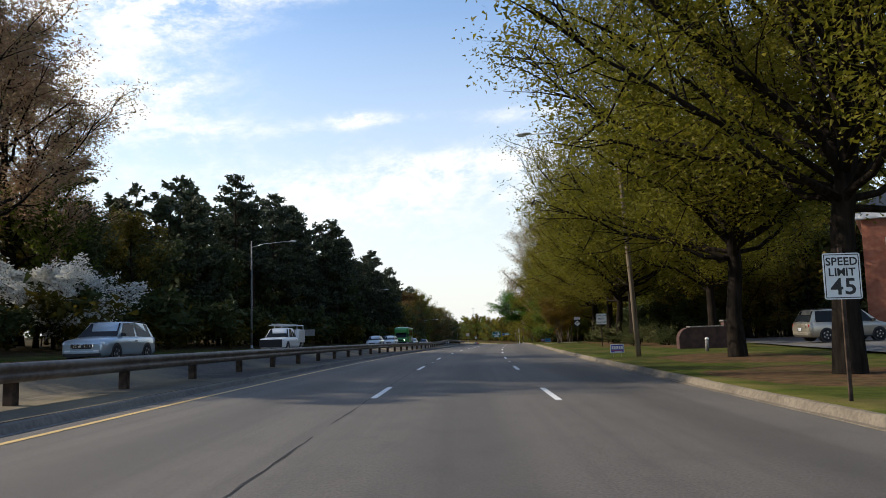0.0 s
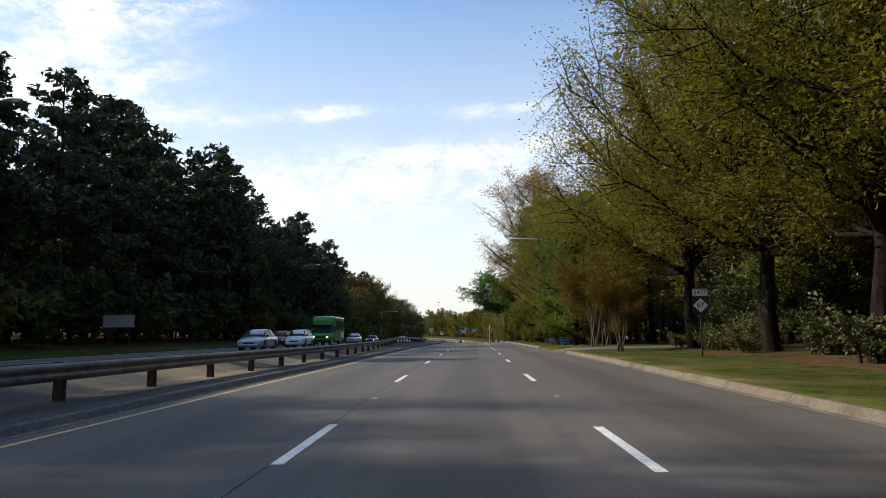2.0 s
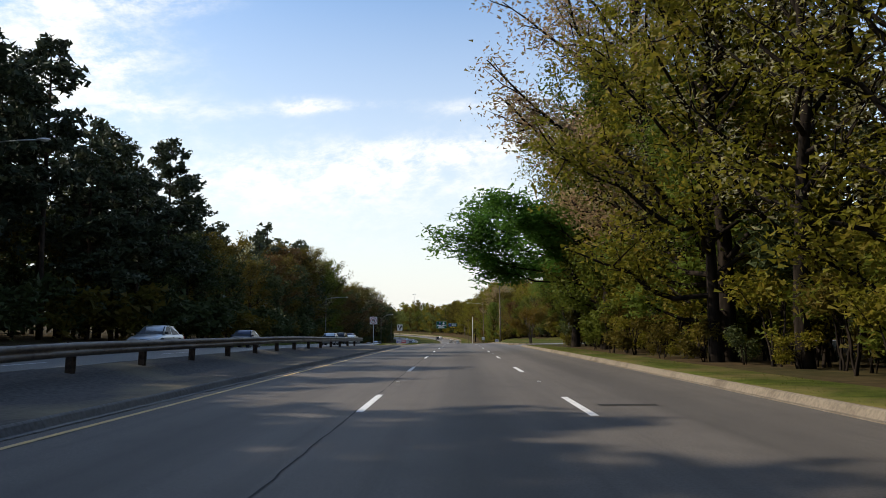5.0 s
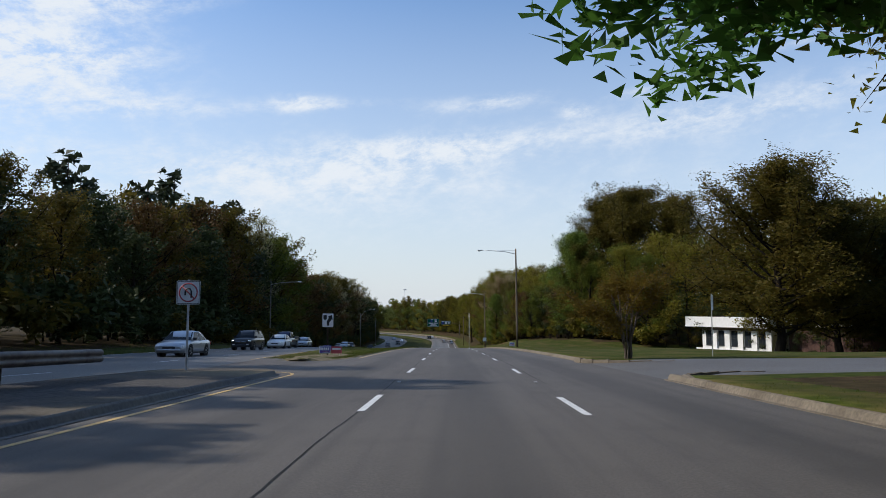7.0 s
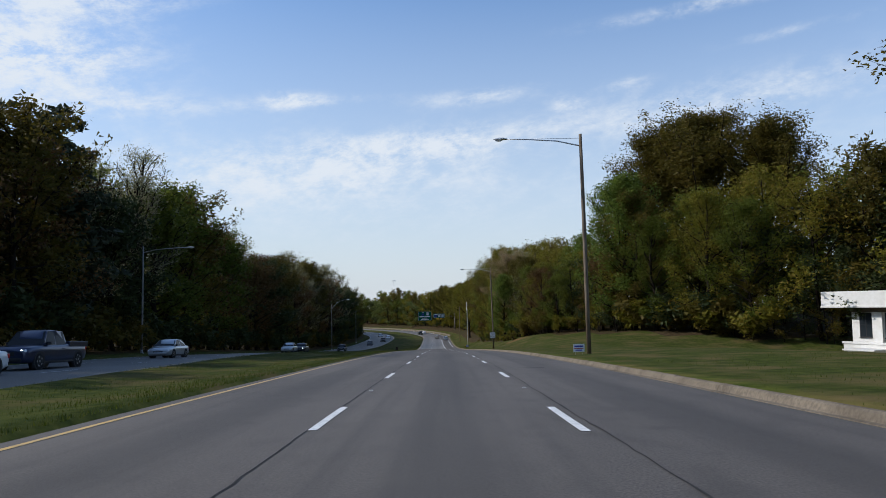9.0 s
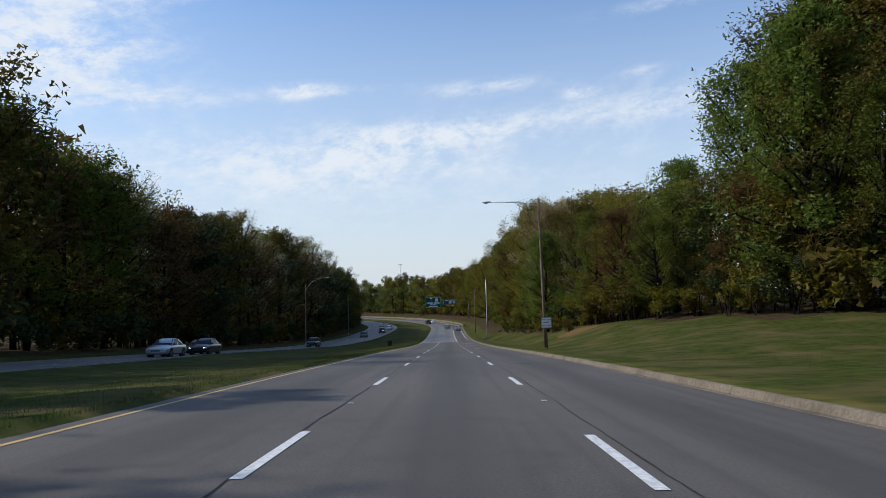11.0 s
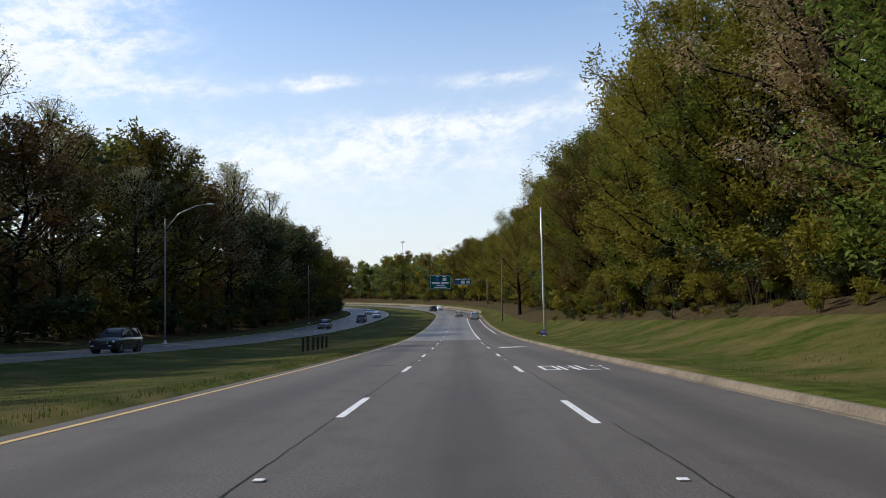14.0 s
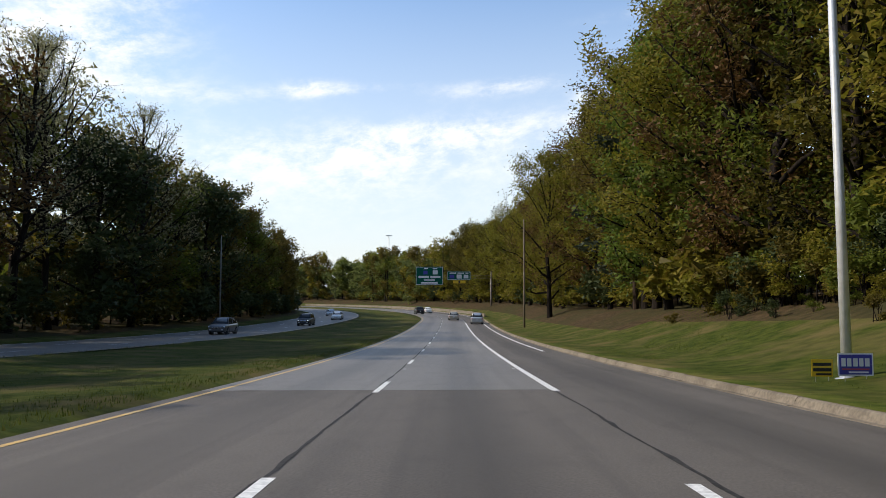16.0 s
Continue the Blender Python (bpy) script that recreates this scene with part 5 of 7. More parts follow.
# far woods across the end of the view, round the outside of the bend
fr = random.Random(9)
for k in range(120):
    s = fr.uniform(585, 860)
    u = fr.uniform(14, 60) + (0 if s > 620 else 6)
    FAR.append((thin_of(fr.choice([green_t, oak_c, green_t, olive_t])), s, u, fr.uniform(0.85, 1.15), fr.uniform(0, 6.28)))
for k in range(120):
    s = fr.uniform(540, 860)
    FAR.append((thin_of(fr.choice([green_t, oak_c, olive_t])), s, float(opp_near(s)) - OPP_W - fr.uniform(10, 85), fr.uniform(0.85, 1.1), fr.uniform(0, 6.28)))
# far crowns: light green leaves with haze mixed into their colour
far_bushes = [broadleaf(128 + k, 11, 0.4, 4.8, 0.08, 6, 520, 0.8, M[lm], M["bark"], twigs=1, spread=1.1, sides=3, tri=True, clump=0.6, rise=0.6)[1:] for k, lm in enumerate(("leaf_spring_haze", "leaf_oak", "leaf_spring_haze"))]
for k in range(230):
    s = fr.uniform(560, 870)
    FAR.append((far_bushes[k % 3], s, fr.uniform(14, 30) + 6 * (s < 600), fr.uniform(0.9, 1.35), fr.uniform(0, 6.28)))
for k in range(90):
    s = fr.uniform(600, 870)
    FAR.append((far_bushes[k % 3], s, float(opp_near(s)) - OPP_W - fr.uniform(6, 50), fr.uniform(0.9, 1.3), fr.uniform(0, 6.28)))
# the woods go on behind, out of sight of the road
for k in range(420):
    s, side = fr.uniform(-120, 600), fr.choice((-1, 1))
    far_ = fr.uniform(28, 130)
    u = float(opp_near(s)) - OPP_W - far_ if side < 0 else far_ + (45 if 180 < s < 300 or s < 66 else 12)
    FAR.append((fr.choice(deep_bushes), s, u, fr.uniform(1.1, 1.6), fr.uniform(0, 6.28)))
join_woods("woodland", FAR, "dense spring woods behind the roadside trees", "woods")
join_woods("undergrowth", BUSHES, "tangled undergrowth along the edge of the woods", "bushes")
for p in (oak_a, oak_b, maple, bud, green_t, olive_t, oak_c, rust_t, bare_t, dark_t, pine_a, pine_b, pine_c, dogwood, myrtle, shrub, big_oak, fresh_t, *fine):
    drop(p)

# ---- guardrail on the median ----
rail = thing("guardrail", "weathered steel guardrail on short dark posts along the median", "guardrail")
SP, RU = 3.81, -7.0
wave = [(0.0, 0.0), (0.035, 0.03), (0.06, 0.075), (0.045, 0.12), (0.0, 0.155), (0.045, 0.19), (0.06, 0.235), (0.035, 0.28), (0.0, 0.31)]


def beam_mesh():
    bm = bmesh.new()
    rows_ = []
    for off in (0.0, -0.004):
        rows_.append([[bm.verts.new((x + 0.02 + off, y, z + 0.44)) for x, z in wave] for y in (-0.12, SP + 0.12)])
    for a in rows_:
        for i in range(len(wave) - 1):
            bm.faces.new((a[0][i], a[1][i], a[1][i + 1], a[0][i + 1])).smooth = True
    for i in (0, len(wave) - 1):
        bm.faces.new((rows_[0][0][i], rows_[0][1][i], rows_[1][1][i], rows_[1][0][i]))
    bmesh.ops.recalc_face_normals(bm, faces=bm.faces[:])
    me = bpy.data.meshes.new("rail")
    bm.to_mesh(me)
    bm.free()
    me.materials.append(M["rail"])
    return me


def post_mesh():
    bm = boxm(-0.20, -0.04, -0.09, 0.09, -0.1, 0.76, bevel=0.012)
    box(bm, -0.05, 0.02, -0.07, 0.07, 0.45, 0.74, bevel=0.008)
    me = bpy.data.meshes.new("post")
    bm.to_mesh(me)
    bm.free()
    me.materials.append(M["post"])
    return me


bmesh_rail, bmesh_post = beam_mesh(), post_mesh()
k = 0
while -30 + SP * k < 178:
    s = -30.45 + SP * k
    p0, p1 = [spot(q, float(np.interp(q, [85, 105, 130, 180], [RU, -7.75, -8.75, -8.9])), 0.085) for q in (s, s + SP)]
    m = Matrix.Translation(p0) @ Vector(p1 - p0).to_track_quat("Y", "Z").to_matrix().to_4x4()
    part("rail", bmesh_rail, None, rail).matrix_basis = m
    part("rail", bmesh_rail, None, rail).matrix_basis = m @ Matrix.Translation((-0.24, 0, 0)) @ Matrix.Diagonal((-1, 1, 1, 1))
    part("post", bmesh_post, None, rail).matrix_basis = m @ Matrix.Rotation(radians(tr.uniform(-1.5, 1.5)), 4, "Y")
    k += 1

# ---- street lamps and poles ----
def street_lamp(s, u, h, arm, mat, label, wood=True, lean=0.0, rise=0.35, category="street lamp"):
    """A pole with a curved arm towards the road and a cobra-head lamp. arm is the reach along u."""
    b = ground_spot(s, u, -0.2)
    lamp = thing("street_lamp", label, category, pose(b[0], b[1], b[2], 0, lean, heading(s)), group="street lamps")
    r0, r1 = (0.125, 0.085) if wood else (0.11, 0.06)
    part("pole", tubem([(0, 0, 0), (0, 0, h * 0.35), (0.01, 0, h * 0.7), (0, 0, h + 0.2)], [r0, r0 * 0.9, (r0 + r1) / 2, r1], 14), mat, lamp)
    if not wood:
        part("base_plate", tubem([(0, 0, 0.15), (0, 0, 0.24), (0, 0, 0.26), (0, 0, 0.55)], [0.24, 0.24, 0.15, 0.12], 12), M["galvanised"], lamp)
    if arm:
        sg = 1 if arm > 0 else -1
        y0 = h - 0.35
        pts = [(0.06 * sg, 0, y0 - rise * 0.3), (arm * 0.3, 0, y0 + rise * 0.55), (arm * 0.7, 0, y0 + rise * 0.95), (arm * 0.93, 0, y0 + rise)]
        a = part("arm", tubem(pts, [0.04, 0.036, 0.032, 0.028], 8), M["galvanised"], lamp)
        if wood:
            part("brace", tubem([(0.08 * sg, 0, y0 + 0.32), (arm * 0.62, 0, y0 + rise * 0.98)], [0.012, 0.012], 5), M["galvanised"], lamp)
        bm = bmesh.new()
        bmesh.ops.create_uvsphere(bm, u_segments=14, v_segments=8, radius=1)
        for v in bm.verts:
            v.co = Vector((arm * 0.93 + sg * 0.34 + v.co.x * 0.40, v.co.y * 0.17 * (1.0 - 0.25 * v.co.x * sg), y0 + rise + 0.02 + (v.co.z * (0.09 if v.co.z > 0 else 0.05))))
        for f in bm.faces:
            f.smooth = True
        hd = part("lamp_head", bm, M["aluminium"], lamp)
        bm = bmesh.new()
        bmesh.ops.create_uvsphere(bm, u_segments=12, v_segments=6, radius=1)
        for v in bm.verts:
            v.co = Vector((arm * 0.93 + sg * 0.42 + v.co.x * 0.22, v.co.y * 0.12, y0 + rise - 0.03 + v.co.z * 0.075))
        part("lens", bm, M["lamp_head"], hd)
    return lamp


wl_ = "weathered wooden street lamp pole with a long curved arm"
ml_ = "grey metal street lamp with a long curved arm"
street_lamp(34.6, 7.7, 11.0, -4.3, M["pole_wood"], wl_, lean=-3.0)
street_lamp(115.9, 8.1, 10.5, -4.0, M["pole_wood"], wl_, lean=-0.8)
street_lamp(252.5, 7.7, 12.1, -4.4, M["pole_wood"], wl_, lean=-0.6)
street_lamp(326.5, 8.1, 12.6, -4.3, M["pole_wood"], wl_, lean=-1.2)
street_lamp(490, 8.5, 13.2, 0, M["pole_wood"], "tall bare wooden pole beside the road")
street_lamp(416.2, 8.1, 12.4, 0, M["aluminium"], "pale aluminium lamp pole on a round base plate", wood=False, lean=-0.5)
# left-hand lamps: weathered steel with their shade put into the colour
street_lamp(75, -24.2, 11.2, 4.4, M["dull_shade_steel"], ml_, wood=False)
street_lamp(153, -27.6, 11.2, 4.4, M["dull_shade_steel"], ml_, wood=False)
street_lamp(290, -31.5, 11.2, 5.0, M["dull_shade_steel"], ml_, wood=False)
street_lamp(419, -29.6, 12.6, 4.6, M["dull_shade_steel"], ml_, wood=False, rise=1.9)
street_lamp(499, -31.3, 12.2, 0, M["dull_shade_steel"], "bare grey metal pole at the edge of the woods", wood=False)
street_lamp(640, -30.0, 12.2, 4.4, M["dull_shade_steel"], ml_, wood=False)
b = Vector((30.4, 740.5, -19.6))
mast = thing("high_mast", "very tall slender steel mast with a ring of floodlights", "lamp mast", pose(*b))
part("pole", tubem([(0, 0, -1), (0, 0, 12), (0, 0, 33)], [0.42, 0.32, 0.16], 12), M["galvanised"], mast)
part("ring", tubem([(1.1 * math.cos(a), 1.1 * math.sin(a), 32.8) for a in np.linspace(0, 6.2832, 17)], [0.09] * 17, 6), M["galvanised"], mast)
for a in range(6):
    c = (1.25 * math.cos(a * 1.047), 1.25 * math.sin(a * 1.047))
    part("floodlight", boxm(c[0] - 0.28, c[0] + 0.28, c[1] - 0.28, c[1] + 0.28, 32.4, 32.75, bevel=0.05), M["aluminium"], mast)

# ---- road signs ----
def sign_thing(name, s, u, label, category, yaw=0.0, lean=0.0, m=None):
    b = ground_spot(s, u, -0.1)
    return thing(name, label, category, pose(b[0], b[1], b[2], 0, lean, heading(s) + yaw))


def panel(x0, x1, z0, z1, y0=-0.02, y1=-0.016, r=0.04, seg=4):
    """An upright plate with rounded corners, facing -y."""
    bm = bmesh.new()
    pts = []
    for cx, cz, a0 in ((x1 - r, z1 - r, 0), (x0 + r, z1 - r, 90), (x0 + r, z0 + r, 180), (x1 - r, z0 + r, 270)):
        for k in range(seg + 1):
            a = radians(a0 + 90 * k / seg)
            pts.append((cx + r * math.cos(a), cz + r * math.sin(a)))
    f = bm.faces.new([bm.verts.new((x, y0, z)) for x, z in pts])
    ex = bmesh.ops.extrude_face_region(bm, geom=[f])
    for v in ex["geom"]:
        if isinstance(v, bmesh.types.BMVert):
            v.co.y = y1
    bmesh.ops.recalc_face_normals(bm, faces=bm.faces[:])
    return bm


def frame_line(x0, x1, z0, z1, w, y, r=0.03):
    bm = bmesh.new()
    for a in ((x0, x1, z0, z0 + w), (x0, x1, z1 - w, z1), (x0, x0 + w, z0 + w, z1 - w), (x1 - w, x1, z0 + w, z1 - w)):
        box(bm, a[0], a[1], y - 0.001, y + 0.001, a[2], a[3])
    return bm


def lettering(parent, body, x, z, size, mat, y=-0.026, squash=1.0):


    meshes = [None if ch == " " else text_mesh(ch, size, 0.003, squash) for ch in body]
    wide = [size * 0.3 if me is None else max(v.co.x for v in me.vertices) - min(v.co.x for v in me.vertices) for me in meshes]
    gap = size * 0.09
    at = -(sum(wide) + gap * (len(wide) - 1)) / 2
    for me, w in zip(meshes, wide):
        if me is not None:
            me.materials.append(mat)
            mid = (max(v.co.x for v in me.vertices) + min(v.co.x for v in me.vertices)) / 2
            part("letter", me, None, parent).location = (x + at + w / 2 - mid, y, z)
        at += w + gap



def u_post(parent, h, mat=None, x=0.0):
    return part("post", boxm(x - 0.032, x + 0.032, -0.012, 0.03, 0, h, bevel=0.008), mat or M["post"], parent)


sp = sign_thing("road_sign", 12.3, 6.2, "white speed limit sign on a dark steel post", "road sign")
u_post(sp, 2.6)
pl = part("plate", panel(-0.305, 0.305, 1.75, 2.51), M["sign_white"], sp)
part("border", frame_line(-0.285, 0.285, 1.77, 2.49, 0.014, -0.022), M["sign_black"], pl)
lettering(pl, "SPEED", 0, 2.365, 0.185, M["sign_black"])
lettering(pl, "LIMIT", 0, 2.19, 0.185, M["sign_black"])
lettering(pl, "45", 0, 1.945, 0.37, M["sign_black"], squash=1.1)


def turn_sign(s, u, lean=0.0):
    sg = sign_thing("road_sign", s, u, "white square sign telling the lane to turn, on a dark post", "road sign", lean=lean)
    u_post(sg, 2.55)
    pl = part("plate", panel(-0.39, 0.39, 1.74, 2.54), M["sign_white"], sg)
    part("border", frame_line(-0.373, 0.373, 1.757, 2.523, 0.014, -0.022), M["sign_black"], pl)
    lettering(pl, "RIGHT LANE", 0, 2.385, 0.125, M["sign_black"])
    lettering(pl, "MUST", 0, 2.15, 0.165, M["sign_black"])
    lettering(pl, "TURN RIGHT", 0, 1.90, 0.125, M["sign_black"])


turn_sign(56.2, 9.2)
turn_sign(322.3, 7.7, -1.0)
rt = sign_thing("road_sign", 73.6, 9.1, "route marker with a white diamond on black under an EAST plate", "road sign")
u_post(rt, 2.75)
pl = part("plate", panel(-0.30, 0.30, 2.42, 2.70), M["sign_white"], rt)
part("border", frame_line(-0.28, 0.28, 2.44, 2.68, 0.012, -0.022), M["sign_black"], pl)
lettering(pl, "EAST", 0, 2.56, 0.19, M["sign_black"])
pl = part("shield", panel(-0.32, 0.32, 1.74, 2.38), M["sign_black"], rt)
bm = bmesh.new()
bm.faces.new([bm.verts.new(v) for v in ((0, -0.0235, 1.78), (0.29, -0.0235, 2.06), (0, -0.0235, 2.34), (-0.29, -0.0235, 2.06))])
part("diamond", bm, M["sign_white"], pl)
lettering(pl, "67", 0, 2.06, 0.27, M["sign_black"])

kr = sign_thing("road_sign", 203.1, -7.4, "white traffic divider sign with a black arrow in the median", "road sign")
u_post(kr, 2.5)
pl = part("plate", panel(-0.31, 0.31, 1.76, 2.52), M["sign_white"], kr)
bm = bmesh.new()
bm.faces.new([bm.verts.new((x * 0.78, -0.0235, 2.14 + (z - 2.15) * 0.78)) for x, z in ((-0.33, 2.53), (-0.08, 2.53), (-0.08, 2.27), (-0.2, 2.13), (-0.33, 2.27))])
bm.faces.new([bm.verts.new((x * 0.78, -0.0235, 2.14 + (z - 2.15) * 0.78)) for x, z in ((-0.08, 1.76), (0.10, 1.76), (0.10, 1.98), (0.27, 2.22), (0.36, 2.17), (0.28, 2.54), (-0.02, 2.4), (0.08, 2.34), (-0.08, 2.08))])
part("symbol", bm, M["sign_black"], pl)
part("reflector", panel(-0.22, 0.22, 0.45, 0.75), M["sign_blue"], kr, "small dark marker plate low on the post")
nu = sign_thing("road_sign", 183.6, -8.4, "no-U-turn sign on a galvanised post in the median", "road sign")
u_post(nu, 2.95, M["galvanised"])
pl = part("plate", panel(-0.36, 0.36, 2.2, 2.92), M["sign_white"], nu)
part("border", frame_line(-0.34, 0.34, 2.22, 2.90, 0.014, -0.022), M["sign_black"], pl)
ring = [(0.27 * math.cos(a), -0.024, 2.56 + 0.27 * math.sin(a)) for a in np.linspace(0, 6.2832, 21)]
part("ring", tubem(ring, [0.022] * 21, 5), M["sign_red"], pl)
part("bar", tubem([(-0.18, -0.026, 2.74), (0.18, -0.026, 2.38)], [0.02, 0.02], 5), M["sign_red"], pl)
part("arrow", tubem([(0.09, -0.024, 2.40), (0.09, -0.024, 2.60), (0.04, -0.024, 2.68), (-0.04, -0.024, 2.68), (-0.09, -0.024, 2.60), (-0.09, -0.024, 2.48)], [0.026] * 6, 5), M["sign_black"], pl)
bk = sign_thing("road_sign", 92.2, -23.2, "grey back of a wide sign on two posts", "road sign")
for x in (-0.7, 0.7):
    u_post(bk, 2.3, M["post"], x)
part("plate", panel(-1.05, 1.05, 1.5, 2.3), M["sign_back"], bk)
ss = sign_thing("road_sign", 197.5, 12.2, "street sign post seen edge-on at the side street", "road sign", yaw=63)
u_post(ss, 3.1, M["galvanised"])
part("plate", panel(-0.38, 0.38, 2.3, 3.06, r=0.1), M["sign_white"], ss)


def yard_sign(s, u, w, h, z, face, label, bars, yaw=0.0, tilt=0.0, edge=None):
    """A small printed board on a wire stake; its writing is drawn as plain bars."""
    sg = sign_thing("yard_sign", s, u, label, "yard sign", yaw=yaw)
    sg["group"] = "yard signs"
    for x in (-w * 0.3, w * 0.3):
        part("stake", tubem([(x, 0, 0), (x, 0, z + h * 0.8)], [0.006, 0.006], 5), M["galvanised"], sg)
    pl = part("board", panel(-w / 2, w / 2, z, z + h, -0.012, -0.006, r=0.01), M["sign_white"] if edge else face, sg)
    if edge:
        part("field", panel(-w / 2 + 0.03, w / 2 - 0.03, z + 0.03, z + h - 0.03, -0.015, -0.0125, r=0.01), face, pl)
    for x0, x1, z0, z1, mat in bars:
        part("bar", boxm(x0 * w, x1 * w, -0.019, -0.0165, z + z0 * h, z + z1 * h), mat, pl)
    return sg


W_, K_, B_, R_ = M["sign_white"], M["sign_black"], M["sign_blue"], M["sign_red"]
cmp_bars = [(-0.40, -0.28, 0.42, 0.78, W_), (-0.24, -0.12, 0.42, 0.78, W_), (-0.07, 0.06, 0.42, 0.78, W_), (0.10, 0.22, 0.42, 0.78, W_), (0.26, 0.39, 0.42, 0.78, W_), (-0.38, 0.38, 0.27, 0.33, R_), (-0.2, 0.36, 0.13, 0.2, W_)]
yard_sign(33.9, 6.6, 0.62, 0.40, 0.28, B_, "blue campaign sign with white lettering beside a wooden pole", cmp_bars, edge=True)
yard_sign(115.6, 7.5, 0.62, 0.40, 0.32, B_, "blue campaign sign with white lettering beside a wooden pole", cmp_bars, edge=True)
yard_sign(415.6, 7.95, 0.72, 0.46, 0.25, B_, "blue campaign sign with white lettering at a lamp pole", cmp_bars, edge=True)
yard_sign(416.0, 7.47, 0.45, 0.36, 0.22, M["sign_yellow"], "small yellow yard sign with dark bars on the verge", [(-0.42, 0.42, 0.62, 0.8, K_), (-0.42, 0.42, 0.30, 0.5, K_), (-0.3, 0.42, 0.08, 0.2, K_)])
yard_sign(108.1, 7.85, 0.80, 0.52, 0.24, M["sign_cyan"], "light blue yard sign with dark bars on the verge", [(-0.4, 0.3, 0.72, 0.88, K_), (-0.3, 0.4, 0.3, 0.55, B_)], tilt=6)
yard_sign(251.7, 7.0, 0.60, 0.42, 0.26, W_, "white yard sign with dark bars at a wooden pole", [(-0.4, 0.4, 0.6, 0.8, B_), (-0.4, 0.4, 0.38, 0.5, R_), (-0.3, 0.3, 0.15, 0.28, B_)])
yard_sign(202.8, -7.5, 0.62, 0.42, 0.3, B_, "blue campaign sign with white lettering on the median", cmp_bars, edge=True)
yard_sign(203.8, -7.0, 0.6, 0.4, 0.25, R_, "red and white yard sign on the median", [(-0.4, 0.4, 0.5, 0.75, W_)])

# overhead gantry with two green guide signs
gy, gz0 = 574.0, -19.4
gan = thing("sign_gantry", "steel gantry carrying two green guide signs over the road", "sign gantry", pose(44.6, gy, gz0, 0, 0, 2))
part("leg", tubem([(11.5, 0.6, -1), (11.5, 0.6, 10.6)], [0.28, 0.22], 12), M["rail"], gan)
for dy, dz in ((0.35, 9.0), (0.85, 9.0), (0.6, 9.7)):
    part("chord", tubem([(-6.4, dy, dz), (11.5, dy, dz)], [0.05, 0.05], 8), M["rail"], gan)
for k in range(18):
    x = -6.4 + k
    part("web", tubem([(x, 0.35 if k % 2 else 0.85, 9.0), (x + 0.5, 0.6, 9.7), (x + 1, 0.85 if k % 2 else 0.35, 9.0)], [0.022] * 3, 5), M["rail"], gan)
for x0, x1, z0, z1 in ((-6.7, -0.15, 7.3, 11.7), (0.8, 6.45, 8.5, 10.6)):
    pn = part("guide_sign", panel(x0, x1, z0, z1, 0.0, 0.06, r=0.25), M["sign_green"], gan, "green guide sign with white border and lettering bars")
    part("border", frame_line(x0 + 0.1, x1 - 0.1, z0 + 0.1, z1 - 0.1, 0.07, -0.004), M["sign_white"], pn)
    wd, hg = x1 - x0, z1 - z0
    if hg > 3:
        rowsb = ((0.30, 0.44, 0.86, 0.92, W_), (0.62, 0.78, 0.86, 0.92, W_), (0.28, 0.43, 0.58, 0.78, B_), (0.62, 0.80, 0.58, 0.80, W_), (0.10, 0.48, 0.38, 0.50, W_), (0.53, 0.90, 0.38, 0.50, W_), (0.30, 0.70, 0.24, 0.31, W_), (0.2, 0.8, 0.08, 0.17, W_))
    else:
        rowsb = ((0.10, 0.38, 0.74, 0.86, W_), (0.44, 0.72, 0.74, 0.86, W_), (0.78, 0.90, 0.74, 0.86, W_), (0.10, 0.30, 0.20, 0.62, B_), (0.40, 0.62, 0.18, 0.64, W_), (0.70, 0.90, 0.20, 0.62, W_))
    for a, c, e, f, mt in rowsb:
        part("lettering_bar", panel(x0 + a * wd, x0 + c * wd, z0 + e * hg, z0 + f * hg, -0.010, -0.005, r=0.05), mt, pn)
pn = part("exit_panel", panel(2.2, 5.2, 7.75, 8.42, 0.0, 0.05, r=0.1), M["sign_yellow"], gan, "yellow panel with a dark arrow")
part("arrow", panel(3.5, 3.9, 7.82, 8.35, -0.01, -0.005, r=0.05), K_, pn)

# ---- row of dark marker posts in the median ----
fence = []
for k in range(6):
    s = 394.6 + 1.8 * k
    b = ground_spot(s, -10.6, -0.2)
    ob = thing("marker_post", "short dark square marker post standing in the grass median", "post", pose(b[0], b[1], b[2], 0, tr.uniform(-2, 2), heading(s)), group="marker posts")
    part("shaft", boxm(-0.075, 0.075, -0.075, 0.075, 0, 1.12, bevel=0.012), M["post"], ob)
    part("cap", boxm(-0.085, 0.085, -0.085, 0.085, 1.12, 1.17, bevel=0.012), M["post"], ob)

# ---- concrete barrier round the far bend ----
bar = thing("barrier", "pale concrete safety barrier along the outside of the bend", "barrier", kind="structure")
prof = [(0.0, 0.0), (0.0, 0.08), (0.16, 0.33), (0.22, 0.82), (0.38, 0.82), (0.44, 0.33), (0.6, 0.08), (0.6, 0.0)]
for k in range(34):
    s = 545 + 5.0 * k
    bm = bmesh.new()
    ends = [[bm.verts.new(spot(q, 6.6 + x, z)) for x, z in prof] for q in (s + 0.02, s + 4.98)]
    for i in range(len(prof) - 1):
        bm.faces.new((ends[0][i], ends[0][i + 1], ends[1][i + 1], ends[1][i]))
    bm.faces.new(ends[0])
    bm.faces.new(ends[1][::-1])
    bmesh.ops.recalc_face_normals(bm, faces=bm.faces[:])
    part("segment", bm, M["concrete"], bar)

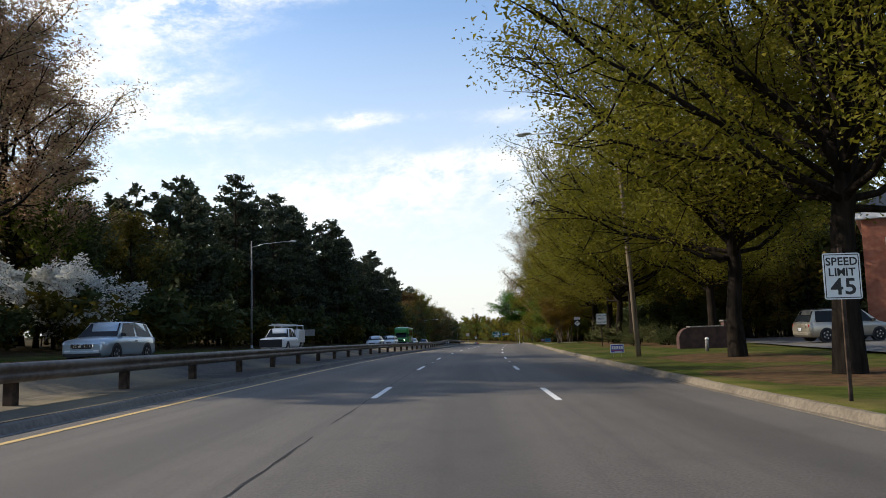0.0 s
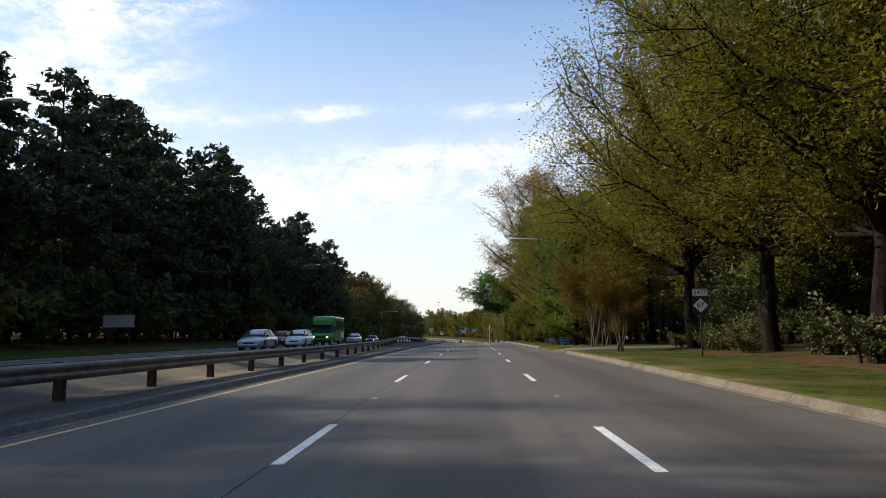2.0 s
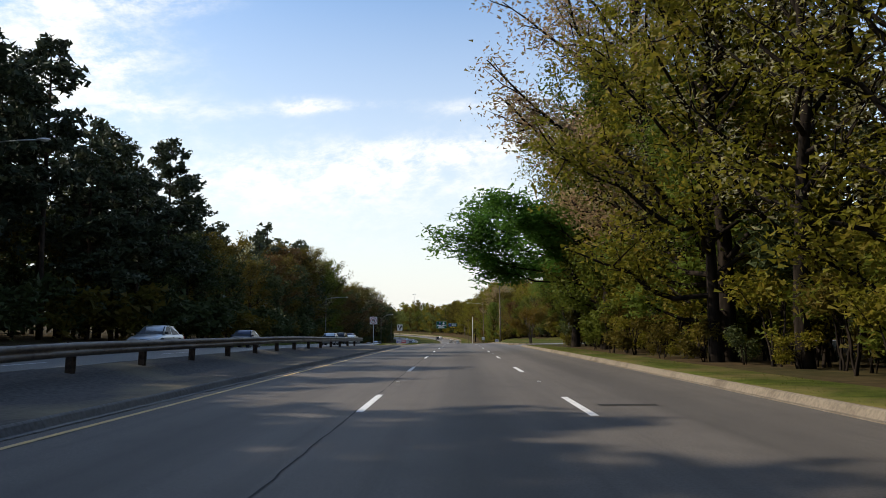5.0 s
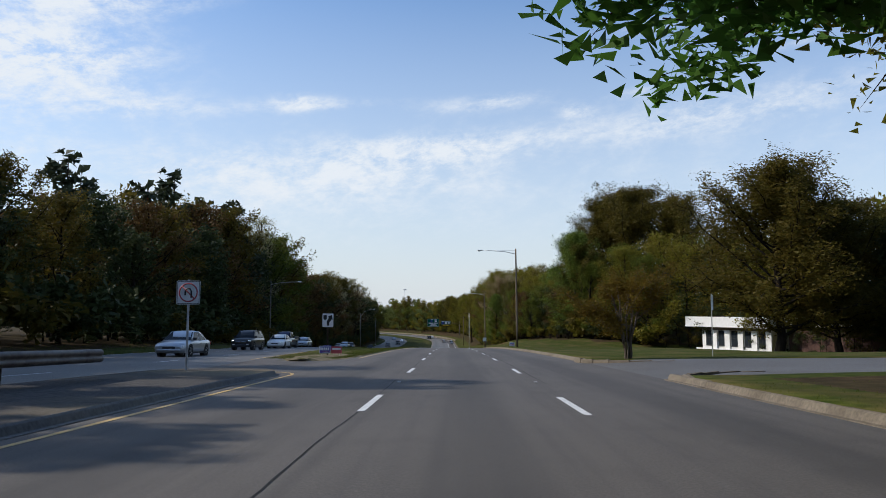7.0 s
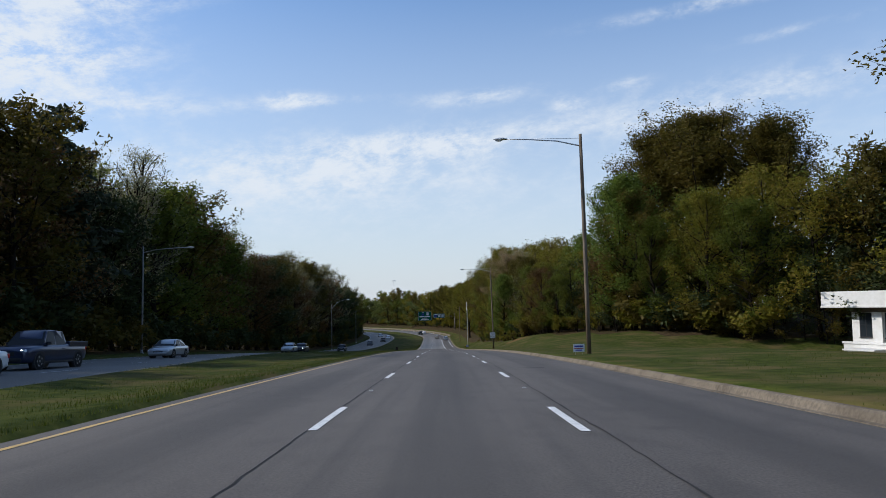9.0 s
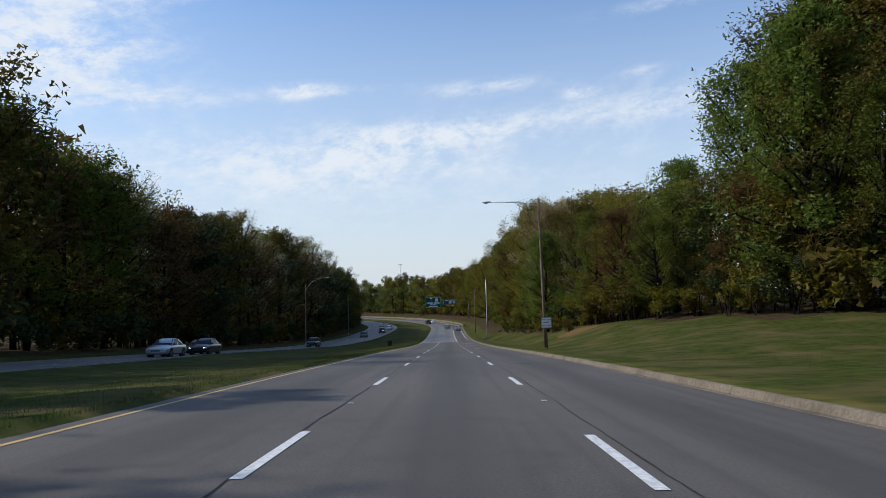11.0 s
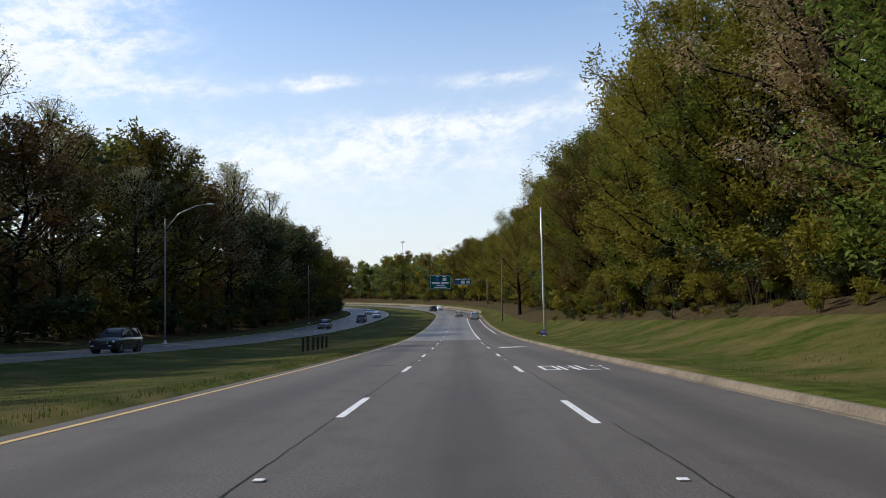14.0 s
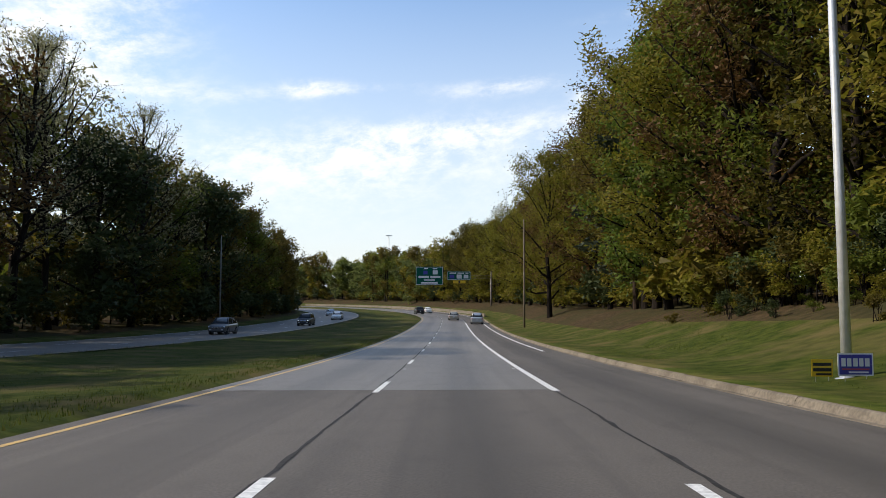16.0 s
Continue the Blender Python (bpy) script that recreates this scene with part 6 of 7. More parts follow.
# ---- buildings ----
def window_at(parent, x, z, w, h, mat_frame, y=-0.03, bars=2):
    wn_ = part("window", panel(x - w / 2, x + w / 2, z, z + h, y - 0.01, y, r=0.01), M["glass"], parent)
    bm = frame_line(x - w / 2 - 0.05, x + w / 2 + 0.05, z - 0.05, z + h + 0.05, 0.08, y - 0.02)
    for k in range(1, bars):
        box(bm, x - w / 2, x + w / 2, y - 0.03, y - 0.012, z + h * k / bars - 0.02, z + h * k / bars + 0.02)
    box(bm, x - 0.02, x + 0.02, y - 0.03, y - 0.012, z, z + h)
    part("frame", bm, mat_frame, wn_)
    part("sill", boxm(x - w / 2 - 0.1, x + w / 2 + 0.1, y - 0.1, y + 0.02, z - 0.13, z - 0.05, bevel=0.01), mat_frame, wn_)


b = spot(292, 44.2, 0.2)
hb = thing("office_building", "low white masonry building with a deep roof fascia", "building", pose(b[0], b[1], b[2], 0, 0, heading(292) - 64))
part("wall", boxm(0, 14.5, 0, 12, -3.2, 3.9), M["white_wall"], hb)
part("roof", boxm(-2.4, 15.2, -1.6, 13.5, 3.9, 5.6, bevel=0.04), M["white_wall"], hb, "deep white fascia of the flat roof")
part("fascia_lip", boxm(-2.47, 15.27, -1.67, 13.57, 3.86, 4.06, bevel=0.02), M["white_wall"], hb)
# soffit and lintel: the eaves' shade is given as a dark brown
part("soffit", boxm(-2.2, 15.0, -1.4, 13.3, 3.80, 3.856), M["shadow_wall"], hb)
part("lintel", boxm(0.05, 14.45, -0.30, -0.004, 3.35, 3.79), M["shadow_wall"], hb, "band over the windows, its brown standing in for shade")
for k in range(5):
    window_at(hb, 1.6 + 2.8 * k, 0.75, 1.35, 2.5, M["trim"])
    part("pier", boxm(2.45 + 2.8 * k, 3.55 + 2.8 * k, -0.34, -0.002, -0.2, 3.34, bevel=0.02), M["white_wall"], hb)
part("plinth", boxm(-0.6, 14.7, -0.75, -0.35, -3.2, 0.0, bevel=0.03), M["white_wall"], hb)
part("plinth_cap", boxm(-0.7, 14.8, -0.85, -0.346, 0.004, 0.22, bevel=0.02), M["white_wall"], hb)
for x, w, h, d in ((1.2, 3.3, -0.55, 2.6), (7.2, 0.5, -0.2, 3.0), (11.2, 3.2, -0.35, 2.2)):
    part("garden_wall", boxm(x, x + w, -0.76 - d, -0.76, -3.2, h, bevel=0.03), M["white_wall"], hb)
    part("coping", boxm(x - 0.1, x + w + 0.1, -0.86 - d, -0.765, h + 0.002, h + 0.16, bevel=0.02), M["white_wall"], hb)
part("wing", boxm(15.3, 44, 3, 14, -3.2, 4.2), M["dark_brick"], hb, "long dark brick wing under a pale roof edge")
part("wing_roof", boxm(15.25, 44.5, 2.2, 14.6, 4.202, 4.55, bevel=0.03), M["white_wall"], hb)

b = ground_spot(54, 27.4, -0.3)
bh = thing("brick_building", "two-storey red brick building with white sash windows and a white cornice", "building", pose(b[0], b[1], b[2], 0, 0, heading(54) - 27))
part("wall", boxm(0, 24, 0, 12, 0, 8.6), M["brick"], bh)
part("cornice", boxm(-0.35, 24.35, -0.35, 12.35, 8.6, 9.15, bevel=0.05), M["white_wall"], bh)
bm = bmesh.new()
pts = [(-0.4, -0.4, 9.15), (24.4, -0.4, 9.15), (24.4, 12.4, 9.15), (-0.4, 12.4, 9.15), (3.0, 6, 12.2), (21.0, 6, 12.2)]
vs = [bm.verts.new(p) for p in pts]
for f in ((0, 1, 5, 4), (2, 3, 4, 5), (1, 2, 5), (3, 0, 4), (3, 2, 1, 0)):
    bm.faces.new([vs[i] for i in f])
part("roof", bm, M["trim"], bh)
for k in range(7):
    for z in (1.2, 5.2):
        window_at(bh, 2.0 + 3.3 * k, z, 1.1, 2.0, M["white_wall"], y=-0.12)

mon = thing("entrance_sign", "low dark brick entrance wall with curved shoulders beside the driveway", "entrance wall", Matrix.Translation(ground_spot(43.0, 13.2, -0.1)) @ Matrix.Rotation(radians(heading(43) + 4), 4, "Z") @ Matrix.Diagonal((0.85, 0.85, 0.85, 1)))
bm = bmesh.new()
out = [(-1.9, 0)] + [(-1.9 + 0.75 * (1 - math.cos(a)), 0.75 + 0.75 * math.sin(a)) for a in np.linspace(0, math.pi / 2, 7)] + [(1.15, 1.5), (1.15, 1.85), (1.75, 1.85), (1.75, 0)]
f = bm.faces.new([bm.verts.new((x, -0.3, z)) for x, z in out])
ex = bmesh.ops.extrude_face_region(bm, geom=[f])
for v in ex["geom"]:
    if isinstance(v, bmesh.types.BMVert):
        v.co.y = 0.3
bmesh.ops.recalc_face_normals(bm, faces=bm.faces[:])
part("body", bm, M["dark_brick"], mon)
part("coping", boxm(-1.2, 1.12, -0.36, 0.36, 1.502, 1.58, bevel=0.02), M["dark_concrete"], mon)
part("cap", boxm(1.08, 1.82, -0.37, 0.37, 1.852, 1.95, bevel=0.02), M["dark_concrete"], mon)
bo = thing("bollard", "small pale bollard light on the verge", "bollard", Matrix.Translation(ground_spot(38, 11.8, -0.05)))
part("shaft", tubem([(0, 0, 0), (0, 0, 0.62)], [0.09, 0.085], 12), M["dark_concrete"], bo)
part("cap", tubem([(0, 0, 0.622), (0, 0, 0.68), (0, 0, 0.72)], [0.1, 0.1, 0.04], 12), M["sign_white"], bo)

# ---- vehicles ----
def loft(stations, smooth=True):
    """A closed hull through cross-sections, each a list of (x, z) from the bottom of one side over the top to the other, at its y."""
    bm = bmesh.new()
    rings = [[bm.verts.new((x, y, z)) for x, z in sec] for y, sec in stations]
    n = len(rings[0])
    for a, c in zip(rings, rings[1:]):
        for i in range(n):
            f = bm.faces.new((a[i], a[(i + 1) % n], c[(i + 1) % n], c[i]))
            f.smooth = smooth
    bm.faces.new(rings[0][::-1])
    bm.faces.new(rings[-1])
    bmesh.ops.recalc_face_normals(bm, faces=bm.faces[:])
    return bm


def body_section(w, zb, zs, crown=0.04):
    half = [(w * 0.86, zb), (w * 0.97, zb + 0.10), (w, zb + 0.32 * (zs - zb)), (w, zb + 0.62 * (zs - zb)), (w * 0.97, zs - 0.07), (w * 0.90, zs - 0.01), (w * 0.5, zs + crown * 0.8)]
    return half + [(0, zs + crown)] + [(-x, z) for x, z in reversed(half)]


def quad_panel(pts, off, mat_parent=None):
    """A thin pane over four corners, lifted along its normal."""
    bm = bmesh.new()
    v = [Vector(p) for p in pts]
    c = sum(v, Vector()) / len(v)
    nrm = (v[1] - v[0]).cross(v[2] - v[0]).normalized()
    f = bm.faces.new([bm.verts.new(c + (p - c) * 0.93 + nrm * off) for p in v])
    return bm


def lerp(a, c, t):
    return tuple(a[i] + (c[i] - a[i]) * t for i in range(3))


SPECS = {  # length, width, height, belt, nose height, clearance, windscreen base, roof front, roof rear, rear base, wheel radius, wheelbase
    "sedan": (4.7, 1.80, 1.46, 0.93, 0.72, 0.20, 1.05, 0.25, -0.95, -1.65, 0.33, 2.70),
    "hatch": (4.1, 1.72, 1.50, 0.95, 0.74, 0.20, 1.10, 0.35, -1.35, -1.85, 0.31, 2.50),
    "suv": (4.7, 1.88, 1.70, 1.07, 0.92, 0.26, 1.15, 0.45, -1.75, -2.20, 0.37, 2.75),
    "minivan": (5.0, 1.96, 1.75, 1.05, 0.88, 0.22, 1.55, 0.70, -2.05, -2.40, 0.34, 3.00),
    "pickup": (5.7, 1.98, 1.85, 1.15, 1.02, 0.32, 1.35, 0.75, -0.65, -0.85, 0.40, 3.60),
}


def vehicle(kind, paint_mat, label, lights_on=False, name=None, category="car"):
    L_, W, H, belt, nose, clear, ws, rf, rr, rb, wr, wb = SPECS[kind]
    hw = W / 2
    car = thing(name or {"pickup": "pickup_truck", "suv": "suv", "minivan": "minivan"}.get(kind, "car"), label, category, group="vehicles")
    yf, yb = L_ / 2, -L_ / 2
    tail = belt + (0.02 if kind in ("sedan",) else 0.0)
    ys = [(yf, 0.80, clear + 0.14, nose - 0.16), (yf - 0.10, 0.90, clear + 0.02, nose), (yf - 0.45, 0.985, clear, nose + 0.05), (ws + 0.1, 1.0, clear, belt - 0.02), (ws - 0.4, 1.0, clear, belt), (0, 1.0, clear, belt), (rb + 0.2, 1.0, clear, belt + 0.01), (min(rb, yb + 0.5), 0.99, clear, tail), (yb + 0.18, 0.95, clear + 0.05, tail - 0.02), (yb, 0.88, clear + 0.18, tail - 0.18)]
    ys = sorted({round(y, 3): (y, a, c, d) for y, a, c, d in ys}.values(), key=lambda q: -q[0])
    body = part("body", loft([(y, body_section(hw * a, zb, zs)) for y, a, zb, zs in ys]), paint_mat, car)
    # cabin: pillars and roof in paint, panes in glass
    tw, bw = hw * 0.76, hw * 0.93
    A = [(sx * bw, ws, belt - 0.02) for sx in (-1, 1)]
    Bt = [(sx * tw * 0.96, rf, H - 0.05) for sx in (-1, 1)]
    C = [(sx * tw * 0.96, rr, H - 0.06) for sx in (-1, 1)]
    D = [(sx * bw * 0.97, rb, belt - 0.02) for sx in (-1, 1)]
    mid_t = [(sx * tw, (rf + rr) / 2, H - 0.02) for sx in (-1, 1)]
    bm = bmesh.new()
    ring = lambda l, r, zc: [bm.verts.new(l), bm.verts.new(((l[0]) * 0.5, l[1], l[2] + zc)), bm.verts.new(((r[0]) * 0.5, r[1], r[2] + zc)), bm.verts.new(r)]
    rings = [ring(A[0], A[1], 0.0), ring(Bt[0], Bt[1], 0.04), ring(mid_t[0], mid_t[1], 0.05), ring(C[0], C[1], 0.04), ring(D[0], D[1], 0.0)]
    for a, c in zip(rings, rings[1:]):
        for i in range(3):
            bm.faces.new((a[i], a[i + 1], c[i + 1], c[i])).smooth = True
    for k in (0, 3):
        bm.faces.new([rg[k] for rg in rings])
    bm.faces.new([rings[0][i] for i in range(4)] + [rings[-1][i] for i in (3, 2, 1, 0)])
    bmesh.ops.recalc_face_normals(bm, faces=bm.faces[:])
    part("roof", bm, paint_mat, car)
    part("windscreen", quad_panel([A[0], A[1], Bt[1], Bt[0]][::-1], 0.012), M["glass"], car)
    part("rear_window", quad_panel([D[1], D[0], C[0], C[1]][::-1], 0.012), M["glass"], car)
    for sx, k in ((-1, 0), (1, 1)):
        a, bt, c, d = A[k], Bt[k], C[k], D[k]
        b_lo, b_hi = lerp(a, d, 0.47), lerp(bt, c, 0.42)
        f1, f2 = [lerp(a, d, 0.06), b_lo, b_hi, bt], [lerp(a, d, 0.50), lerp(a, d, 0.93), c, lerp(bt, c, 0.46)]
        for pane in (f1, f2):
            part("side_window", quad_panel(pane if sx < 0 else pane[::-1], -0.012 if False else 0.012), M["glass"], car)
        part("mirror", boxm(sx * hw * 0.98 - 0.09, sx * hw * 0.98 + 0.09, ws - 0.42, ws - 0.28, belt + 0.0, belt + 0.15, bevel=0.03), M["trim"], car)
        part("door_handle", boxm(sx * (hw + 0.004) - 0.014, sx * (hw + 0.004) + 0.014, -0.45, -0.25, belt - 0.20, belt - 0.165, bevel=0.006), M["trim"], car)
        part("sill", boxm(sx * hw * 0.93 - 0.05, sx * hw * 0.93 + 0.05, -wb / 2 + wr, wb / 2 - wr, clear - 0.03, clear + 0.07, bevel=0.015), M["trim"], car)
        hl = part("headlight", boxm(sx * hw * 0.70 - 0.20, sx * hw * 0.70 + 0.17, yf - 0.20, yf - 0.045, nose - 0.20, nose - 0.06, bevel=0.04), M["lamp_clear"], car)
        if lights_on:
            part("bulb", tubem([(sx * hw * 0.70, yf - 0.06, nose - 0.13), (sx * hw * 0.70, yf - 0.025, nose - 0.13)], [0.06, 0.05], 10), M["headlight_lit"], hl)
        part("taillight", boxm(sx * hw * 0.78 - 0.15, sx * hw * 0.78 + 0.13, yb + 0.02, yb + 0.2, tail - 0.30, tail - 0.12, bevel=0.03), M["lamp_red"], car)
        for wy in (wb / 2 - 0.02, -wb / 2 - 0.02):
            part("wheel_arch", tubem([(sx * (hw - 0.28), wy, wr), (sx * (hw + 0.004), wy, wr)], [wr + 0.07, wr + 0.07], 20), M["trim"], car)
            tyre_pts = [(sx * (hw - 0.22), wr * 0.90), (sx * (hw - 0.20), wr), (sx * (hw - 0.02), wr), (sx * (hw + 0.012), wr * 0.92), (sx * (hw + 0.012), wr * 0.66)]
            bm = bmesh.new()
            n = 22
            rg = [[bm.verts.new((x, wy + r * math.cos(6.2832 * q / n), wr + r * math.sin(6.2832 * q / n))) for q in range(n)] for x, r in tyre_pts]
            for a1, c1 in zip(rg, rg[1:]):
                for q in range(n):
                    bm.faces.new((a1[q], a1[(q + 1) % n], c1[(q + 1) % n], c1[q])).smooth = True
            wheel = part("wheel", bm, M["tyre"], car)
            bm = bmesh.new()
            for q in range(5):
                a1 = 6.2832 * q / 5
                r1 = wr * 0.64
                bm.faces.new([bm.verts.new((sx * (hw + e), wy + rad * math.cos(a1 + da), wr + rad * math.sin(a1 + da))) for rad, da, e in ((wr * 0.10, -0.9, 0.0), (r1, -0.22, 0.006), (r1, 0.22, 0.006), (wr * 0.10, 0.9, 0.0))])
            tube(bm, [(sx * (hw - 0.02), wy, wr), (sx * (hw + 0.008), wy, wr)], [wr * 0.16, wr * 0.14], 10)
            part("rim", bm, M["rim"], wheel)
    part("grille", boxm(-hw * 0.42, hw * 0.42, yf - 0.12, yf + 0.006, nose - 0.34, nose - 0.17, bevel=0.02), M["trim"], car)
    part("bumper", boxm(-hw * 0.74, hw * 0.74, yf - 0.16, yf + 0.03, clear + 0.10, clear + 0.26, bevel=0.05), M["trim"] if kind == "pickup" else paint_mat, car)
    part("rear_bumper", boxm(-hw * 0.86, hw * 0.86, yb - 0.03, yb + 0.2, clear + 0.10, clear + 0.30, bevel=0.05), paint_mat, car)
    part("number_plate", boxm(-0.155, 0.155, yb - 0.045, yb - 0.031, clear + 0.36, clear + 0.51), M["plate"], car)
    if kind == "suv":
        part("lower_bumper", boxm(-hw * 0.80, hw * 0.80, yf - 0.14, yf + 0.036, clear + 0.02, clear + 0.16, bevel=0.03), M["trim"], car, "dark lower bumper")
        for sx in (-1, 1):
            gr = part("grille", boxm(sx * hw * 0.27 - 0.21, sx * hw * 0.27 + 0.21, yf - 0.10, yf + 0.018, nose - 0.31, nose - 0.13, bevel=0.03), M["chrome"], car, "chrome split grille")
            for q in range(6):
                x_ = sx * hw * 0.27 - 0.165 + 0.066 * q
                part("slot", boxm(x_ - 0.018, x_ + 0.018, yf + 0.012, yf + 0.024, nose - 0.29, nose - 0.15), M["trim"], gr)
            part("fog_lamp", boxm(sx * hw * 0.62 - 0.11, sx * hw * 0.62 + 0.11, yf - 0.06, yf + 0.034, clear + 0.20, clear + 0.28, bevel=0.02), M["lamp_clear"], car)
    if kind in ("suv", "minivan"):
        for sx in (-1, 1):
            part("roof_rail", tubem([(sx * tw * 0.9, rf - 0.1, H + 0.0), (sx * tw * 0.92, (rf + rr) / 2, H + 0.045), (sx * tw * 0.9, rr, H + 0.0)], [0.018] * 3, 6), M["trim"], car)
    if kind == "pickup":
        bm = bmesh.new()
        for a in ((-hw, -hw + 0.07, yb + 0.05, rb - 0.05), (hw - 0.07, hw, yb + 0.05, rb - 0.05), (-hw + 0.07, hw - 0.07, yb + 0.04, yb + 0.11)):
            box(bm, a[0], a[1], a[2], a[3], belt - 0.1, belt + 0.16, bevel=0.02)
        part("bed_side", bm, paint_mat, car)
    return car


def park(v, s, u, facing=-1, yaw=0.0, dz=0.0):
    p0, p1 = spot(s - 1, u), spot(s + 1, u)
    pitch = math.degrees(math.atan2(p1[2] - p0[2], 2)) * (1 if facing > 0 else -1)
    c = spot(s, u, dz)
    v.matrix_basis = pose(c[0], c[1], c[2], pitch if abs(yaw) < 30 else 0, 0, heading(s) + (0 if facing > 0 else 180) + yaw)
    return v


PT = dict(silver=paint("silver", (0.46, 0.49, 0.52), 0.6), white=paint("white", (0.78, 0.78, 0.77), 0.0), navy=paint("navy", (0.02, 0.03, 0.07), 0.4), black=paint("black", (0.012, 0.012, 0.014), 0.3),
          grey=paint("grey", (0.13, 0.135, 0.14), 0.6), red=paint("red", (0.20, 0.02, 0.02), 0.4), gold=paint("champagne", (0.42, 0.38, 0.31), 0.6), green=paint("green", (0.03, 0.27, 0.05), 0.0, 0.35), ice=paint("ice_blue", (0.40, 0.47, 0.52), 0.6))
FLEET = (
    ("suv", "ice", 31.0, -15.3, -1, False, "pale silver-blue crossover with a split chrome grille, oncoming"),
    ("sedan", "silver", 97, -15.3, -1, False, "silver sedan driving in the oncoming lanes"),
    ("hatch", "white", 109, -15.2, -1, False, "white hatchback driving in the oncoming lanes"),
    ("suv", "navy", 128, -18.8, -1, True, "dark blue crossover driving in the oncoming lanes"),
    ("sedan", "red", 116, -18.7, -1, False, "dark red sedan driving in the oncoming lanes"),
    ("sedan", "silver", 158, -18.6, -1, False, "silver sedan driving in the oncoming lanes"),
    ("sedan", "navy", 176, -18.5, -1, True, "dark sedan driving in the oncoming lanes"),
    ("sedan", "silver", 205, -16.2, -1, False, "silver sedan with a dark grille driving in the oncoming lanes"),
    ("suv", "black", 227, -18.4, -1, True, "black sport utility vehicle driving in the oncoming lanes"),
    ("sedan", "white", 240, -18.6, -1, True, "white sedan driving in the oncoming lanes"),
    ("pickup", "navy", 248.5, -19.9, -1, True, "dark blue pickup truck driving in the oncoming lanes"),
    ("sedan", "silver", 272, -22.2, -1, False, "silver sedan driving in the oncoming lanes"),
    ("sedan", "silver", 325, -23.0, -1, False, "silver-grey sedan driving in the oncoming lanes"),
    ("sedan", "black", 334, -22.8, -1, True, "black sedan with lit headlights driving in the oncoming lanes"),
    ("sedan", "grey", 345, -27.0, -1, True, "grey sedan driving in the oncoming lanes"),
    ("suv", "black", 396.5, -24.0, -1, False, "black sport utility vehicle driving in the oncoming lanes"),
    ("suv", "grey", 477, -24.0, -1, False, "grey sport utility vehicle driving in the oncoming lanes"),
    ("suv", "black", 508, -21.5, -1, True, "black sport utility vehicle driving in the oncoming lanes"),
    ("sedan", "white", 536, -21.0, -1, False, "white sedan driving in the oncoming lanes"),
    ("sedan", "silver", 562, -24.0, -1, False, "silver sedan driving in the oncoming lanes"),
    ("suv", "silver", 515, 3.6, 1, False, "silver sport utility vehicle ahead in the same direction"),
    ("sedan", "gold", 533, 0.1, 1, False, "brownish sedan ahead in the same direction"),
    ("suv", "black", 575, -3.5, 1, False, "black sport utility vehicle ahead in the same direction"),
    ("sedan", "white", 584, 0.0, 1, False, "white sedan ahead in the same direction"),
)
for kind, col, s, u, fc, on, lab in FLEET:
    park(vehicle(kind, PT[col], lab, on, category="pickup truck" if kind == "pickup" else "car"), s, u, fc)
park(vehicle("minivan", PT["gold"], "champagne minivan parked in the lot behind the trees"), 43.5, 21.0, 1, -84, 0.5)
park(vehicle("suv", PT["black"], "dark sport utility vehicle parked under the trees"), 79, 25.5, -1, 12, 0.3)

# green shuttle bus
bus = thing("shuttle_bus", "bright green shuttle bus with a raised cab roof, headlights on", "bus", group="vehicles")
part("body", boxm(-1.15, 1.15, -3.6, 1.55, 0.45, 2.85, bevel=0.12), PT["green"], bus)
part("cab", loft([(y, body_section(1.0 * a, 0.4, z, 0.03)) for y, a, z in ((3.1, 0.82, 0.98), (2.95, 0.95, 1.12), (2.2, 1.0, 1.25), (1.5, 1.0, 1.3))]), PT["green"], bus)
part("cab_roof", loft([(y, body_section(1.1 * a, zb, zt, 0.03)) for y, a, zb, zt in ((2.05, 0.86, 2.05, 2.45), (1.85, 0.97, 2.0, 2.82), (1.4, 1.0, 1.9, 2.9))]), PT["green"], bus)
part("windscreen", quad_panel([(-0.92, 2.22, 1.3), (0.92, 2.22, 1.3), (0.86, 1.62, 2.02), (-0.86, 1.62, 2.02)], 0.0), M["glass"], bus)
part("pillar", boxm(-0.96, 0.96, 1.4, 1.64, 1.25, 2.05, bevel=0.05), PT["green"], bus)
for sx in (-1, 1):
    part("side_window", boxm(sx * 1.155 - 0.006, sx * 1.155 + 0.006, -3.1, 0.9, 1.55, 2.45, bevel=0.003), M["glass"], bus)
    part("cab_window", boxm(sx * 0.99 - 0.006, sx * 0.99 + 0.006, 1.45, 2.05, 1.35, 1.95, bevel=0.003), M["glass"], bus)
    part("stripe", boxm(sx * 1.157 - 0.004, sx * 1.157 + 0.004, -3.3, -1.4, 0.75, 1.3), M["sign_white"], bus)
    part("mirror", boxm(sx * 1.25 - 0.1, sx * 1.25 + 0.1, 1.95, 2.1, 1.45, 1.85, bevel=0.03), M["trim"], bus)
    hl = part("headlight", boxm(sx * 0.68 - 0.17, sx * 0.68 + 0.17, 2.96, 3.08, 0.72, 0.95, bevel=0.03), M["lamp_clear"], bus)
    part("bulb", tubem([(sx * 0.68, 3.05, 0.84), (sx * 0.68, 3.10, 0.84)], [0.10, 0.09], 12), M["headlight_lit"], hl)
    for wy in (2.35, -2.3):
        w_ = part("wheel", tubem([(sx * 0.72, wy, 0.4), (sx * 0.98, wy, 0.4)], [0.4, 0.4], 22), M["tyre"], bus)
        part("rim", tubem([(sx * 0.975, wy, 0.4), (sx * 0.99, wy, 0.4)], [0.24, 0.22], 14), M["rim"], w_)
part("grille", boxm(-0.45, 0.45, 3.0, 3.1, 0.68, 0.95, bevel=0.02), M["trim"], bus)
